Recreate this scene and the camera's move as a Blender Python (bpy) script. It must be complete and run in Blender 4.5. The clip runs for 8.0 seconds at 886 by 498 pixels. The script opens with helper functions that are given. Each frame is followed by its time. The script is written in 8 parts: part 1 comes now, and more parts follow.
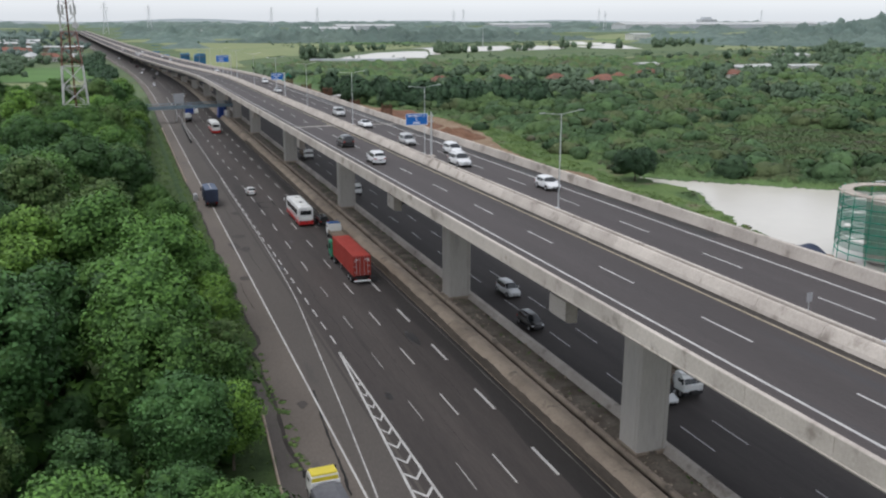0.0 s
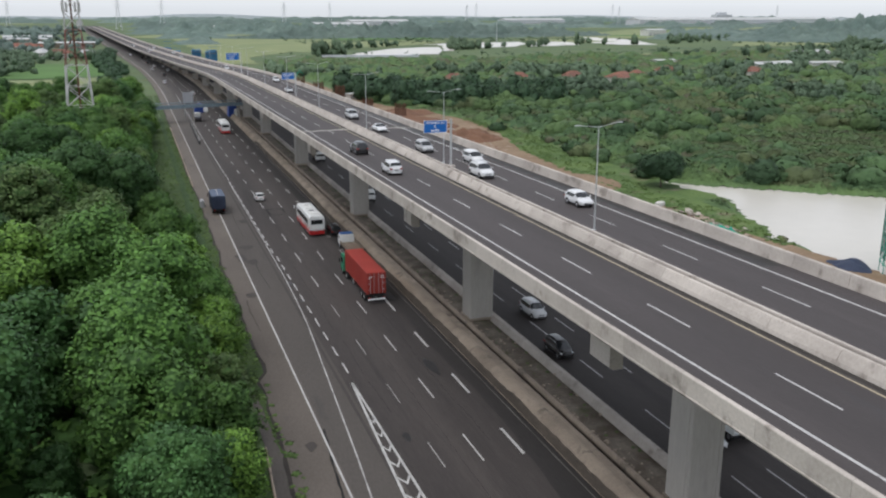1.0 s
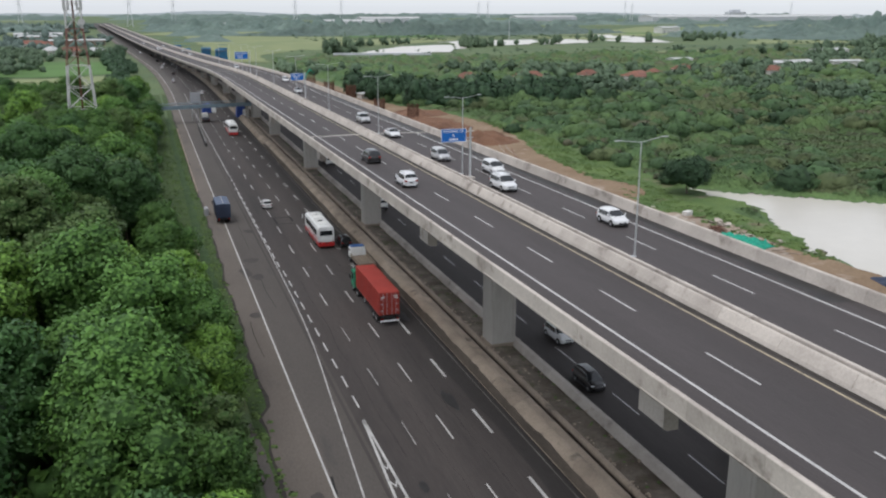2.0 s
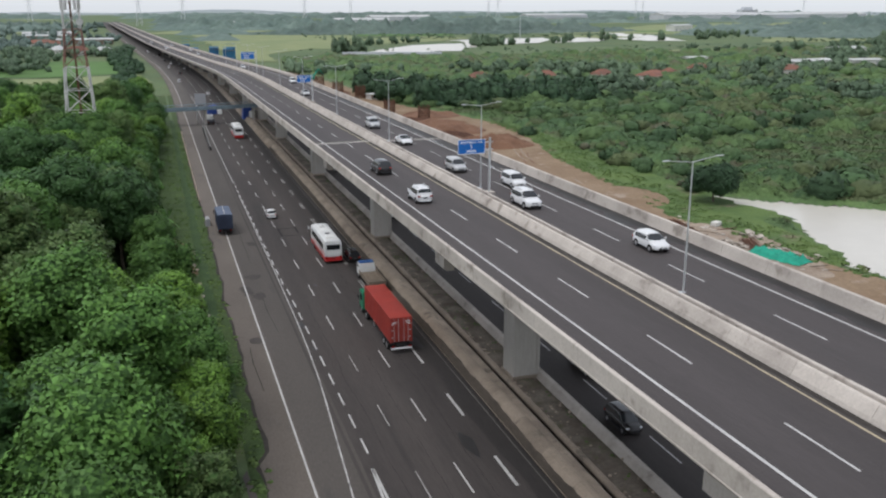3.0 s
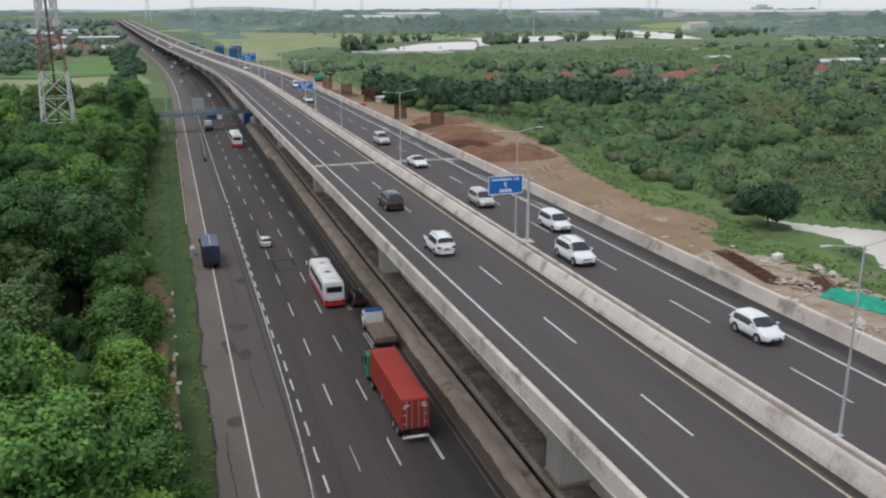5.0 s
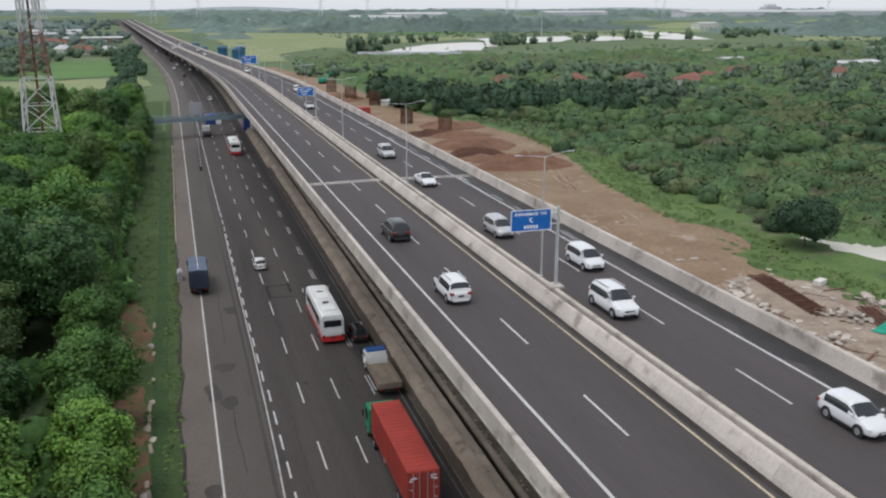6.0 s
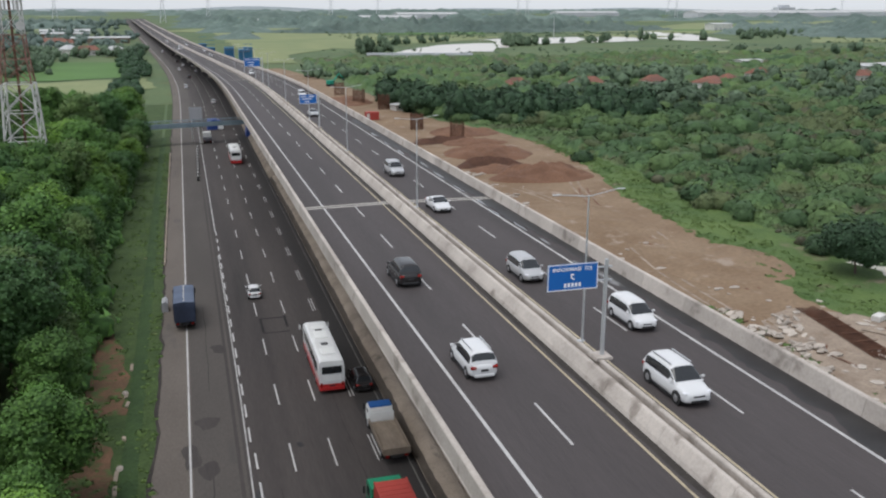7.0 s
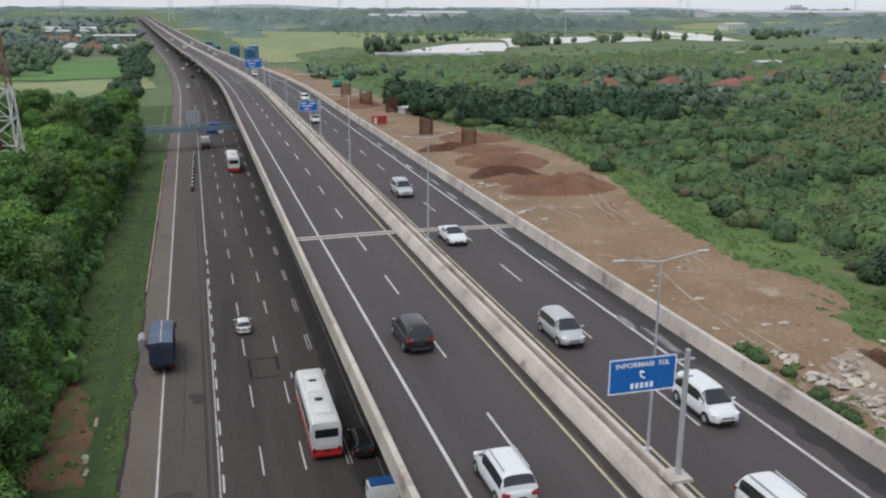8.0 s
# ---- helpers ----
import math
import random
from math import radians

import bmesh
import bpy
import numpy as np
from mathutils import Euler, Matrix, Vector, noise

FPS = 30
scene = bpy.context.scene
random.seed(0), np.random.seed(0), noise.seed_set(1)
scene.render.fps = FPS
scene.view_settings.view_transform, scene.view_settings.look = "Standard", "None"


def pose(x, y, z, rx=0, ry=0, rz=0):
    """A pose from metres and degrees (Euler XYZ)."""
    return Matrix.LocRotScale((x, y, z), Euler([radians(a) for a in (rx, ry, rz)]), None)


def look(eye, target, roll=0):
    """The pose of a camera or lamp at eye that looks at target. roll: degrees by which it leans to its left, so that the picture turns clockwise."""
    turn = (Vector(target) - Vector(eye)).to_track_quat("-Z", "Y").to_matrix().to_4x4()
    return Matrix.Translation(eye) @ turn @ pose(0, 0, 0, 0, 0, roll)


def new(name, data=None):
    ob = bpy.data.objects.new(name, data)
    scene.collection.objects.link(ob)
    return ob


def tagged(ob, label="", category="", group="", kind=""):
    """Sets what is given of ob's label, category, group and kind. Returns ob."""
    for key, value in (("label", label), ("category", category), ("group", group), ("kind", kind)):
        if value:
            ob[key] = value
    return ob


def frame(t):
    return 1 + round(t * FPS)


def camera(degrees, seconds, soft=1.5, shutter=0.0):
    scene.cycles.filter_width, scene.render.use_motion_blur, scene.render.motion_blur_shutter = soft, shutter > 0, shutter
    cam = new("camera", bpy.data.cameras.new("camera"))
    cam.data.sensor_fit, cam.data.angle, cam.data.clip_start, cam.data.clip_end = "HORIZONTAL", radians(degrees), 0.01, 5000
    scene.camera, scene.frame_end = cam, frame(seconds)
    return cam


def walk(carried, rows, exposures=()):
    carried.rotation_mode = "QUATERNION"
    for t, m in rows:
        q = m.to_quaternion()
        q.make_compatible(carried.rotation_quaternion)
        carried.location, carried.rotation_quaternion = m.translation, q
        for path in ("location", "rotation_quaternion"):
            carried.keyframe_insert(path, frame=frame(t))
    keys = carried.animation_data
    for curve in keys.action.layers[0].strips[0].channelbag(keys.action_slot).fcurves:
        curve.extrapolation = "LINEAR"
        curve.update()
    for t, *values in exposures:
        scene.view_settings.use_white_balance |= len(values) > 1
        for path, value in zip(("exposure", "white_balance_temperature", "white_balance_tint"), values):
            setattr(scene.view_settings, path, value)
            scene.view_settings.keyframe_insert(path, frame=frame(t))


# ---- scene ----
cam = camera(53.2, 8.0, soft=2.2)
PATH = [
    (0, (1.888, -3.001, 35.512), (2.548, -1.183, 35.003), 0.1),
    (0.5, (2.827, 1.135, 35.839), (3.473, 2.956, 35.324), 0.1),
    (1, (3.751, 5.233, 36.068), (4.385, 7.057, 35.549), 0.1),
    (1.5, (4.685, 9.353, 36.224), (5.307, 11.18, 35.702), 0.1),
    (2, (5.65, 13.547, 36.329), (6.261, 15.377, 35.804), 0.1),
    (2.5, (6.663, 17.86, 36.401), (7.263, 19.693, 35.874), 0.0),
    (3, (7.737, 22.331, 36.456), (8.328, 24.167, 35.927), 0.0),
    (3.5, (8.882, 26.992, 36.505), (9.466, 28.83, 35.974), 0.0),
    (4, (10.103, 31.869, 36.557), (10.681, 33.709, 36.024), -0.0),
    (4.5, (11.403, 36.981, 36.616), (11.975, 38.821, 36.082), -0.0),
    (5, (12.777, 42.337, 36.685), (13.346, 44.179, 36.15), -0.0),
    (5.5, (14.222, 47.945, 36.761), (14.785, 49.788, 36.225), -0.0),
    (6, (15.726, 53.801, 36.838), (16.282, 55.646, 36.303), 0.0),
    (6.5, (17.275, 59.898, 36.91), (17.823, 61.745, 36.374), 0.0),
    (7, (18.853, 66.219, 36.962), (19.389, 68.07, 36.427), 0.1),
    (7.5, (20.436, 72.743, 36.98), (20.962, 74.597, 36.444), 0.2),
    (8, (22.0, 79.441, 36.945), (22.519, 81.297, 36.407), 0.3),
]
walk(cam, [(t, look(eye, target, roll)) for t, eye, target, roll in PATH], [(0, 0.96), (4.5, 0.95), (6.0, 0.93), (8, 0.91)])

SKY_STRENGTH, SUN_STRENGTH = 0.15, 0.95

# ---- world and sun: a bright overcast sky ----
world = bpy.data.worlds.new("overcast")
scene.world = world
world.use_nodes = True
wn, wl = world.node_tree.nodes, world.node_tree.links
wn.clear()
sky = wn.new("ShaderNodeTexSky")
sky.sky_type, sky.sun_disc = "NISHITA", False
sky.sun_elevation, sky.sun_rotation = radians(69), radians(249)
sky.air_density, sky.dust_density, sky.ozone_density = 1.0, 1.0, 1.0
grey = wn.new("ShaderNodeHueSaturation")
grey.inputs["Saturation"].default_value = 0.34
cloud = wn.new("ShaderNodeTexNoise")
cloud.inputs["Scale"].default_value, cloud.inputs["Detail"].default_value = 2.2, 5
cloud_mix = wn.new("ShaderNodeMix")
cloud_mix.data_type, cloud_mix.blend_type = "RGBA", "MULTIPLY"
cloud_ramp = wn.new("ShaderNodeMapRange")
cloud_ramp.inputs["To Min"].default_value, cloud_ramp.inputs["To Max"].default_value = 0.9, 1.08
back = wn.new("ShaderNodeBackground")
back.inputs["Strength"].default_value = SKY_STRENGTH
out = wn.new("ShaderNodeOutputWorld")
layer = wn.new("ShaderNodeMix")
layer.data_type = "RGBA"
layer.inputs[0].default_value = 0.65
layer.inputs[7].default_value = (2.42, 2.62, 2.98, 1)
wl.new(sky.outputs[0], grey.inputs["Color"])
wl.new(grey.outputs[0], layer.inputs[6])
wl.new(cloud.outputs["Fac"], cloud_ramp.inputs["Value"])
cloud_mix.inputs[0].default_value = 1.0
wl.new(layer.outputs[2], cloud_mix.inputs[6])
wl.new(cloud_ramp.outputs[0], cloud_mix.inputs[7])
wl.new(cloud_mix.outputs[2], back.inputs[0])
wl.new(back.outputs[0], out.inputs[0])

sun_data = bpy.data.lights.new("sun", "SUN")
sun_data.energy, sun_data.angle, sun_data.color = SUN_STRENGTH, radians(45), (1.0, 0.985, 0.965)
sun = new("sun", sun_data)
sun.matrix_world = look((0, 0, 200), (36, 14, 100))


# ---- materials ----
def noise_node(n, l, pos, scale, detail=4.0, rough=0.55):
    t = n.new("ShaderNodeTexNoise")
    t.inputs["Scale"].default_value, t.inputs["Detail"].default_value, t.inputs["Roughness"].default_value = scale, detail, rough
    l.new(pos, t.inputs["Vector"])
    return t.outputs["Fac"]


def ranged(n, l, value, a, b, c=0.0, d=1.0):
    r = n.new("ShaderNodeMapRange")
    for k, v in zip(("From Min", "From Max", "To Min", "To Max"), (a, b, c, d)):
        r.inputs[k].default_value = v
    l.new(value, r.inputs["Value"])
    return r.outputs[0]


def blend(n, l, fac, a, b, how="MIX"):
    m = n.new("ShaderNodeMix")
    m.data_type, m.blend_type = "RGBA", how
    for socket, v in ((m.inputs[0], fac), (m.inputs[6], a), (m.inputs[7], b)):
        if isinstance(v, (int, float)):
            socket.default_value = v
        elif isinstance(v, tuple):
            socket.default_value = (*v[:3], 1)
        else:
            l.new(v, socket)
    return m.outputs[2]


def mat(name, c1, c2=None, scale=0.5, fine=6.0, fine_amount=0.25, rough=0.85, metal=0.0, bump=0.0, bump_scale=8.0, vary=0.0, island=0.0,
        stain=None, stain_scale=0.1, stain_from=0.55, stretch=None, spec=0.3):
    """Principled: large blotches between c1 and c2, fine grain, an optional stain colour, and variation from piece to piece."""
    m = bpy.data.materials.new(name)
    m.use_nodes = True
    n, l = m.node_tree.nodes, m.node_tree.links
    p = n["Principled BSDF"]
    pos = n.new("ShaderNodeNewGeometry").outputs["Position"]
    if stretch:
        mp = n.new("ShaderNodeMapping")
        mp.inputs["Scale"].default_value = stretch
        l.new(pos, mp.inputs["Vector"])
        pos = mp.outputs[0]
    c2 = c2 or tuple(v * 0.8 for v in c1)
    col = blend(n, l, ranged(n, l, noise_node(n, l, pos, scale), 0.35, 0.65), c1, c2)
    if fine_amount:
        g = ranged(n, l, noise_node(n, l, pos, fine, 6, 0.7), 0.25, 0.75, 1 - fine_amount, 1 + fine_amount)
        col = blend(n, l, 1.0, col, g, "MULTIPLY")
    if stain:
        col = blend(n, l, ranged(n, l, noise_node(n, l, pos, stain_scale, 5, 0.6), stain_from, stain_from + 0.12), col, stain)
    if vary:
        r = n.new("ShaderNodeObjectInfo").outputs["Random"]
        col = blend(n, l, 1.0, col, ranged(n, l, r, 0, 1, 1 - vary, 1 + vary), "MULTIPLY")
    if island:
        r = n.new("ShaderNodeNewGeometry").outputs["Random Per Island"]
        col = blend(n, l, 1.0, col, ranged(n, l, r, 0, 1, 1 - island, 1 + island), "MULTIPLY")
    l.new(col, p.inputs["Base Color"])
    p.inputs["Roughness"].default_value, p.inputs["Metallic"].default_value = rough, metal
    p.inputs["Specular IOR Level"].default_value = spec
    if bump:
        b = n.new("ShaderNodeBump")
        b.inputs["Strength"].default_value, b.inputs["Distance"].default_value = bump, 0.1
        l.new(noise_node(n, l, pos, bump_scale, 6, 0.65), b.inputs["Height"])
        l.new(b.outputs[0], p.inputs["Normal"])
    return m


M = {
    "asphalt": mat("worn_asphalt", (0.059, 0.050, 0.046), (0.040, 0.034, 0.032), 0.28, 9, 0.22, 0.82, bump=0.25, bump_scale=14,
                   stain=(0.030, 0.027, 0.025), stain_scale=0.35, stain_from=0.62, stretch=(1, 0.05, 1)),
    "shoulder": mat("bleached_shoulder_asphalt", (0.130, 0.110, 0.095), (0.099, 0.084, 0.072), 0.09, 7, 0.2, 0.9, bump=0.3, bump_scale=10,
                    stain=(0.075, 0.070, 0.066), stain_scale=0.22, stain_from=0.60, stretch=(1, 0.35, 1)),
    "slip": mat("slip_lane_asphalt", (0.088, 0.077, 0.069), (0.067, 0.059, 0.053), 0.08, 8, 0.2, 0.88, bump=0.3, bump_scale=10,
                stain=(0.055, 0.051, 0.049), stain_scale=0.2, stain_from=0.62, stretch=(1, 0.2, 1)),
    "deck": mat("deck_asphalt", (0.066, 0.056, 0.055), (0.050, 0.043, 0.042), 0.25, 10, 0.16, 0.8, bump=0.2, bump_scale=16,
                stain=(0.050, 0.048, 0.050), stain_scale=0.3, stain_from=0.62, stretch=(1, 0.06, 1)),
    "wet": mat("damp_asphalt", (0.020, 0.018, 0.018), (0.031, 0.029, 0.028), 0.5, 9, 0.3, 0.5, spec=0.25),
    "puddle": mat("puddle_water", (0.13, 0.125, 0.12), (0.07, 0.066, 0.064), 1.2, 3, 0.2, 0.16, spec=0.5),
    "paint": mat("white_road_paint", (0.48, 0.47, 0.45), (0.37, 0.36, 0.35), 0.5, 12, 0.12, 0.6, stain=(0.22, 0.21, 0.2), stain_scale=1.3, stain_from=0.62),
    "dull_paint": mat("worn_road_paint", (0.46, 0.45, 0.43), (0.28, 0.27, 0.26), 0.6, 12, 0.2, 0.7, stain=(0.10, 0.10, 0.10), stain_scale=1.1, stain_from=0.55),
    "yellow": mat("yellow_road_paint", (0.43, 0.365, 0.245), (0.33, 0.285, 0.20), 0.5, 12, 0.2, 0.7, stain=(0.15, 0.13, 0.10), stain_scale=0.8, stain_from=0.6),
    "concrete": mat("barrier_concrete", (0.45, 0.404, 0.360), (0.35, 0.311, 0.276), 0.25, 5, 0.16, 0.88, bump=0.25, bump_scale=6, vary=0.10,
                    stain=(0.225, 0.195, 0.168), stain_scale=0.5, stain_from=0.57),
    "old_concrete": mat("dirty_concrete", (0.345, 0.280, 0.220), (0.245, 0.198, 0.156), 0.3, 5, 0.2, 0.92, bump=0.35, bump_scale=6, vary=0.12,
                        stain=(0.135, 0.112, 0.09), stain_scale=0.5, stain_from=0.58),
    "pier": mat("pier_concrete", (0.44, 0.412, 0.372), (0.37, 0.345, 0.31), 0.2, 5, 0.1, 0.85, bump=0.15, bump_scale=5, vary=0.04,
                stain=(0.30, 0.285, 0.262), stain_scale=0.35, stain_from=0.58, stretch=(1, 1, 0.2)),
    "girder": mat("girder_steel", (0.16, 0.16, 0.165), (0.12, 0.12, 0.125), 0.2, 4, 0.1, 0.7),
    "soil": mat("median_soil", (0.080, 0.062, 0.046), (0.165, 0.138, 0.110), 0.35, 3, 0.35, 0.95, bump=0.8, bump_scale=3,
                stain=(0.070, 0.072, 0.036), stain_scale=0.3, stain_from=0.55),
    "gap": mat("gap_shade_and_tar", (0.010, 0.010, 0.010), (0.016, 0.015, 0.014), 1, 5, 0.2, 0.9),
    "dirt": mat("construction_dirt", (0.222, 0.156, 0.100), (0.172, 0.113, 0.068), 0.09, 1.5, 0.28, 0.95, bump=0.6, bump_scale=1.5,
                stain=(0.29, 0.228, 0.175), stain_scale=0.22, stain_from=0.58),
    "red_dirt": mat("excavated_red_earth", (0.172, 0.092, 0.056), (0.122, 0.064, 0.040), 0.15, 2, 0.25, 0.95, bump=0.8, bump_scale=1.2),
    "bare_red": mat("bare_red_soil_with_weeds", (0.150, 0.082, 0.048), (0.100, 0.062, 0.036), 0.4, 3, 0.3, 0.95, bump=0.6, bump_scale=2,
                    stain=(0.06, 0.10, 0.03), stain_scale=0.5, stain_from=0.50),
    "grass": mat("meadow_grass", (0.100, 0.138, 0.060), (0.070, 0.106, 0.050), 0.012, 0.5, 0.3, 0.95, bump=0.8, bump_scale=1.8,
                 stain=(0.10, 0.11, 0.045), stain_scale=0.03, stain_from=0.56),
    "verge": mat("verge_grass", (0.054, 0.086, 0.026), (0.035, 0.060, 0.019), 0.22, 2.5, 0.4, 0.95, bump=0.8, bump_scale=3),
    "bank": mat("sunny_bank_grass", (0.092, 0.140, 0.040), (0.060, 0.104, 0.031), 0.12, 2.2, 0.4, 0.95, bump=0.8, bump_scale=3,
                stain=(0.175, 0.15, 0.10), stain_scale=0.14, stain_from=0.60),
    # Dark earth colour paints the shade inside the foundation pits
    "damp_earth": mat("shaded_fresh_cut_earth", (0.092, 0.046, 0.030), (0.066, 0.034, 0.023), 0.3, 2, 0.3, 0.95, bump=0.8, bump_scale=1.5),
    "dust": mat("pale_rubble_dust", (0.30, 0.24, 0.185), (0.215, 0.165, 0.125), 0.25, 2.5, 0.3, 0.95, bump=0.7, bump_scale=2.5,
                stain=(0.20, 0.145, 0.105), stain_scale=0.3, stain_from=0.54),
    "wall_dirt": mat("dark_wall_foot", (0.088, 0.072, 0.058), (0.060, 0.050, 0.041), 0.5, 4, 0.3, 0.95, stretch=(1, 0.3, 1)),
    "faint_paint": mat("worn_off_line_paint", (0.20, 0.19, 0.175), (0.085, 0.078, 0.072), 0.6, 4, 0.3, 0.85, stretch=(1, 0.3, 1)),
    "grime": mat("black_road_grime", (0.030, 0.026, 0.023), (0.045, 0.039, 0.034), 0.6, 5, 0.3, 0.95),
    "field": mat("bright_rice_field", (0.085, 0.165, 0.045), (0.07, 0.135, 0.038), 0.02, 0.7, 0.12, 0.95),
    "stubble": mat("yellow_green_stubble", (0.205, 0.225, 0.105), (0.150, 0.185, 0.085), 0.02, 0.5, 0.15, 0.95),
    "water": mat("pond_water", (0.50, 0.47, 0.42), (0.46, 0.43, 0.385), 0.02, 0.3, 0.04, 0.3, spec=0.22, bump=0.02, bump_scale=1.0),
    "leaf": mat("broad_leaves", (0.084, 0.178, 0.032), (0.056, 0.128, 0.025), 0.5, 2.0, 0.25, 0.65, vary=0.25, island=0.22),
    # Darker leaf green for the cores, painting shade into gaps between leaf clumps
    "leaf_core": mat("shaded_inner_foliage", (0.050, 0.108, 0.026), (0.034, 0.078, 0.021), 0.3, 2.0, 0.4, 0.9, vary=0.2),
    "shrub": mat("scrub_leaves", (0.058, 0.105, 0.038), (0.040, 0.078, 0.031), 0.12, 1.7, 0.42, 0.8, island=0.25, bump=1.0, bump_scale=1.6,
                 stain=(0.074, 0.090, 0.040), stain_scale=0.022, stain_from=0.58),
    # Haze is painted into these two far foliage colours: paler, greyer greens
    "hazed_leaf": mat("hazed_far_foliage", (0.098, 0.142, 0.084), (0.070, 0.108, 0.066), 0.02, 0.3, 0.25, 0.9, island=0.25),
    "skyline_leaf": mat("hazed_skyline_foliage", (0.120, 0.160, 0.135), (0.085, 0.120, 0.105), 0.012, 0.08, 0.3, 0.95, island=0.15),
    "bark": mat("bark", (0.13, 0.105, 0.08), (0.09, 0.07, 0.055), 1.5, 8, 0.3, 0.95),
    "galvanised": mat("galvanised_steel", (0.55, 0.56, 0.57), (0.47, 0.48, 0.49), 1.0, 6, 0.06, 0.45, metal=0.6),
    "white_paint": mat("white_coated_steel", (0.78, 0.78, 0.76), (0.70, 0.70, 0.68), 0.6, 5, 0.06, 0.5),
    "tower_white": mat("weathered_white_steel", (0.52, 0.51, 0.49), (0.42, 0.41, 0.40), 0.6, 5, 0.1, 0.6),
    "red_paint": mat("red_coated_steel", (0.22, 0.095, 0.075), (0.17, 0.08, 0.065), 0.6, 5, 0.06, 0.5),
    "sign_blue": mat("blue_sign_sheeting", (0.010, 0.125, 0.43), (0.009, 0.112, 0.39), 0.6, 5, 0.04, 0.45),
    "tarp_blue": mat("blue_tarpaulin", (0.03, 0.07, 0.30), (0.02, 0.05, 0.2), 0.4, 3, 0.2, 0.6),
    "bridge_steel": mat("weathered_blue_grey_steel", (0.20, 0.26, 0.29), (0.15, 0.20, 0.23), 0.4, 4, 0.1, 0.6),
    "steel_blue": mat("blue_steel_panels", (0.03, 0.15, 0.28), (0.025, 0.11, 0.21), 0.3, 3, 0.15, 0.6),
    "net": mat("green_netting", (0.02, 0.30, 0.20), (0.015, 0.22, 0.15), 0.8, 6, 0.25, 0.8),
    "rebar": mat("rusty_rebar", (0.135, 0.066, 0.042), (0.085, 0.043, 0.029), 0.8, 8, 0.3, 0.9),
    "rubble": mat("broken_concrete", (0.42, 0.37, 0.32), (0.32, 0.28, 0.24), 0.5, 4, 0.2, 0.95, vary=0.15),
    "tile_roof": mat("orange_clay_roof_tiles", (0.22, 0.095, 0.066), (0.14, 0.072, 0.054), 0.25, 4, 0.3, 0.85),
    "white_wall": mat("white_rendered_wall", (0.62, 0.60, 0.56), (0.52, 0.50, 0.47), 0.2, 3, 0.1, 0.9),
    "metal_roof": mat("pale_metal_roof", (0.46, 0.46, 0.45), (0.37, 0.37, 0.365), 0.1, 2, 0.08, 0.6),
    "grey_wall": mat("grey_block_wall", (0.36, 0.36, 0.37), (0.30, 0.30, 0.31), 0.1, 2, 0.1, 0.9),
    "pale_wall": mat("pale_concrete_cladding", (0.52, 0.53, 0.55), (0.46, 0.47, 0.49), 0.1, 2, 0.06, 0.9),
    "glass": mat("dark_vehicle_glass", (0.018, 0.020, 0.022), (0.014, 0.016, 0.018), 0.5, 3, 0.05, 0.08, spec=0.6),
    "tyre": mat("tyre_rubber", (0.022, 0.022, 0.022), (0.03, 0.03, 0.03), 2, 8, 0.1, 0.9),
    "rim": mat("alloy_rim", (0.42, 0.42, 0.43), (0.35, 0.35, 0.36), 2, 8, 0.1, 0.4, metal=0.6),
    "black_trim": mat("black_plastic_trim", (0.028, 0.028, 0.03), (0.022, 0.022, 0.024), 1, 6, 0.1, 0.6),
    "tail_red": mat("red_tail_lamp", (0.26, 0.016, 0.014), (0.22, 0.015, 0.012), 1, 6, 0.05, 0.25),
    "lamp_clear": mat("clear_headlamp", (0.7, 0.7, 0.72), (0.6, 0.6, 0.62), 1, 6, 0.05, 0.15),
    "car_white": mat("white_car_paint", (0.60, 0.60, 0.60), (0.56, 0.56, 0.56), 0.5, 4, 0.03, 0.25, spec=0.5),
    "car_silver": mat("silver_car_paint", (0.46, 0.46, 0.46), (0.42, 0.42, 0.42), 0.5, 4, 0.03, 0.3, metal=0.35, spec=0.5),
    "car_black": mat("black_car_paint", (0.022, 0.020, 0.020), (0.018, 0.016, 0.016), 0.5, 4, 0.05, 0.2, spec=0.5),
    "car_red": mat("red_body_paint", (0.50, 0.03, 0.03), (0.42, 0.025, 0.025), 0.5, 4, 0.05, 0.35),
    "bus_white": mat("white_coach_paint", (0.70, 0.70, 0.69), (0.62, 0.62, 0.61), 0.5, 3, 0.06, 0.35),
    "container": mat("red_container_paint", (0.36, 0.052, 0.040), (0.30, 0.045, 0.036), 0.4, 3, 0.12, 0.6),
    "cab_green": mat("green_cab_paint", (0.02, 0.23, 0.12), (0.016, 0.18, 0.10), 0.5, 4, 0.05, 0.35),
    "canvas": mat("dark_blue_canvas", (0.038, 0.050, 0.085), (0.026, 0.034, 0.058), 0.4, 3, 0.15, 0.75),
    # Lighter copy of the canvas, painting light from above into the roof
    "canvas_top": mat("top_lit_blue_canvas", (0.10, 0.125, 0.18), (0.075, 0.095, 0.14), 0.4, 3, 0.15, 0.75),
    "truck_bed": mat("dusty_wooden_bed", (0.23, 0.185, 0.14), (0.17, 0.135, 0.105), 0.8, 5, 0.25, 0.9, stretch=(1, 0.3, 1)),
    "cab_blue": mat("blue_cab_paint", (0.02, 0.10, 0.30), (0.018, 0.08, 0.25), 0.5, 4, 0.05, 0.4),
    "cab_yellow": mat("yellow_cab_paint", (0.62, 0.50, 0.04), (0.52, 0.42, 0.035), 0.5, 4, 0.05, 0.4),
    "grey_tarp": mat("grey_tarpaulin", (0.12, 0.12, 0.13), (0.085, 0.085, 0.095), 0.8, 4, 0.15, 0.8),
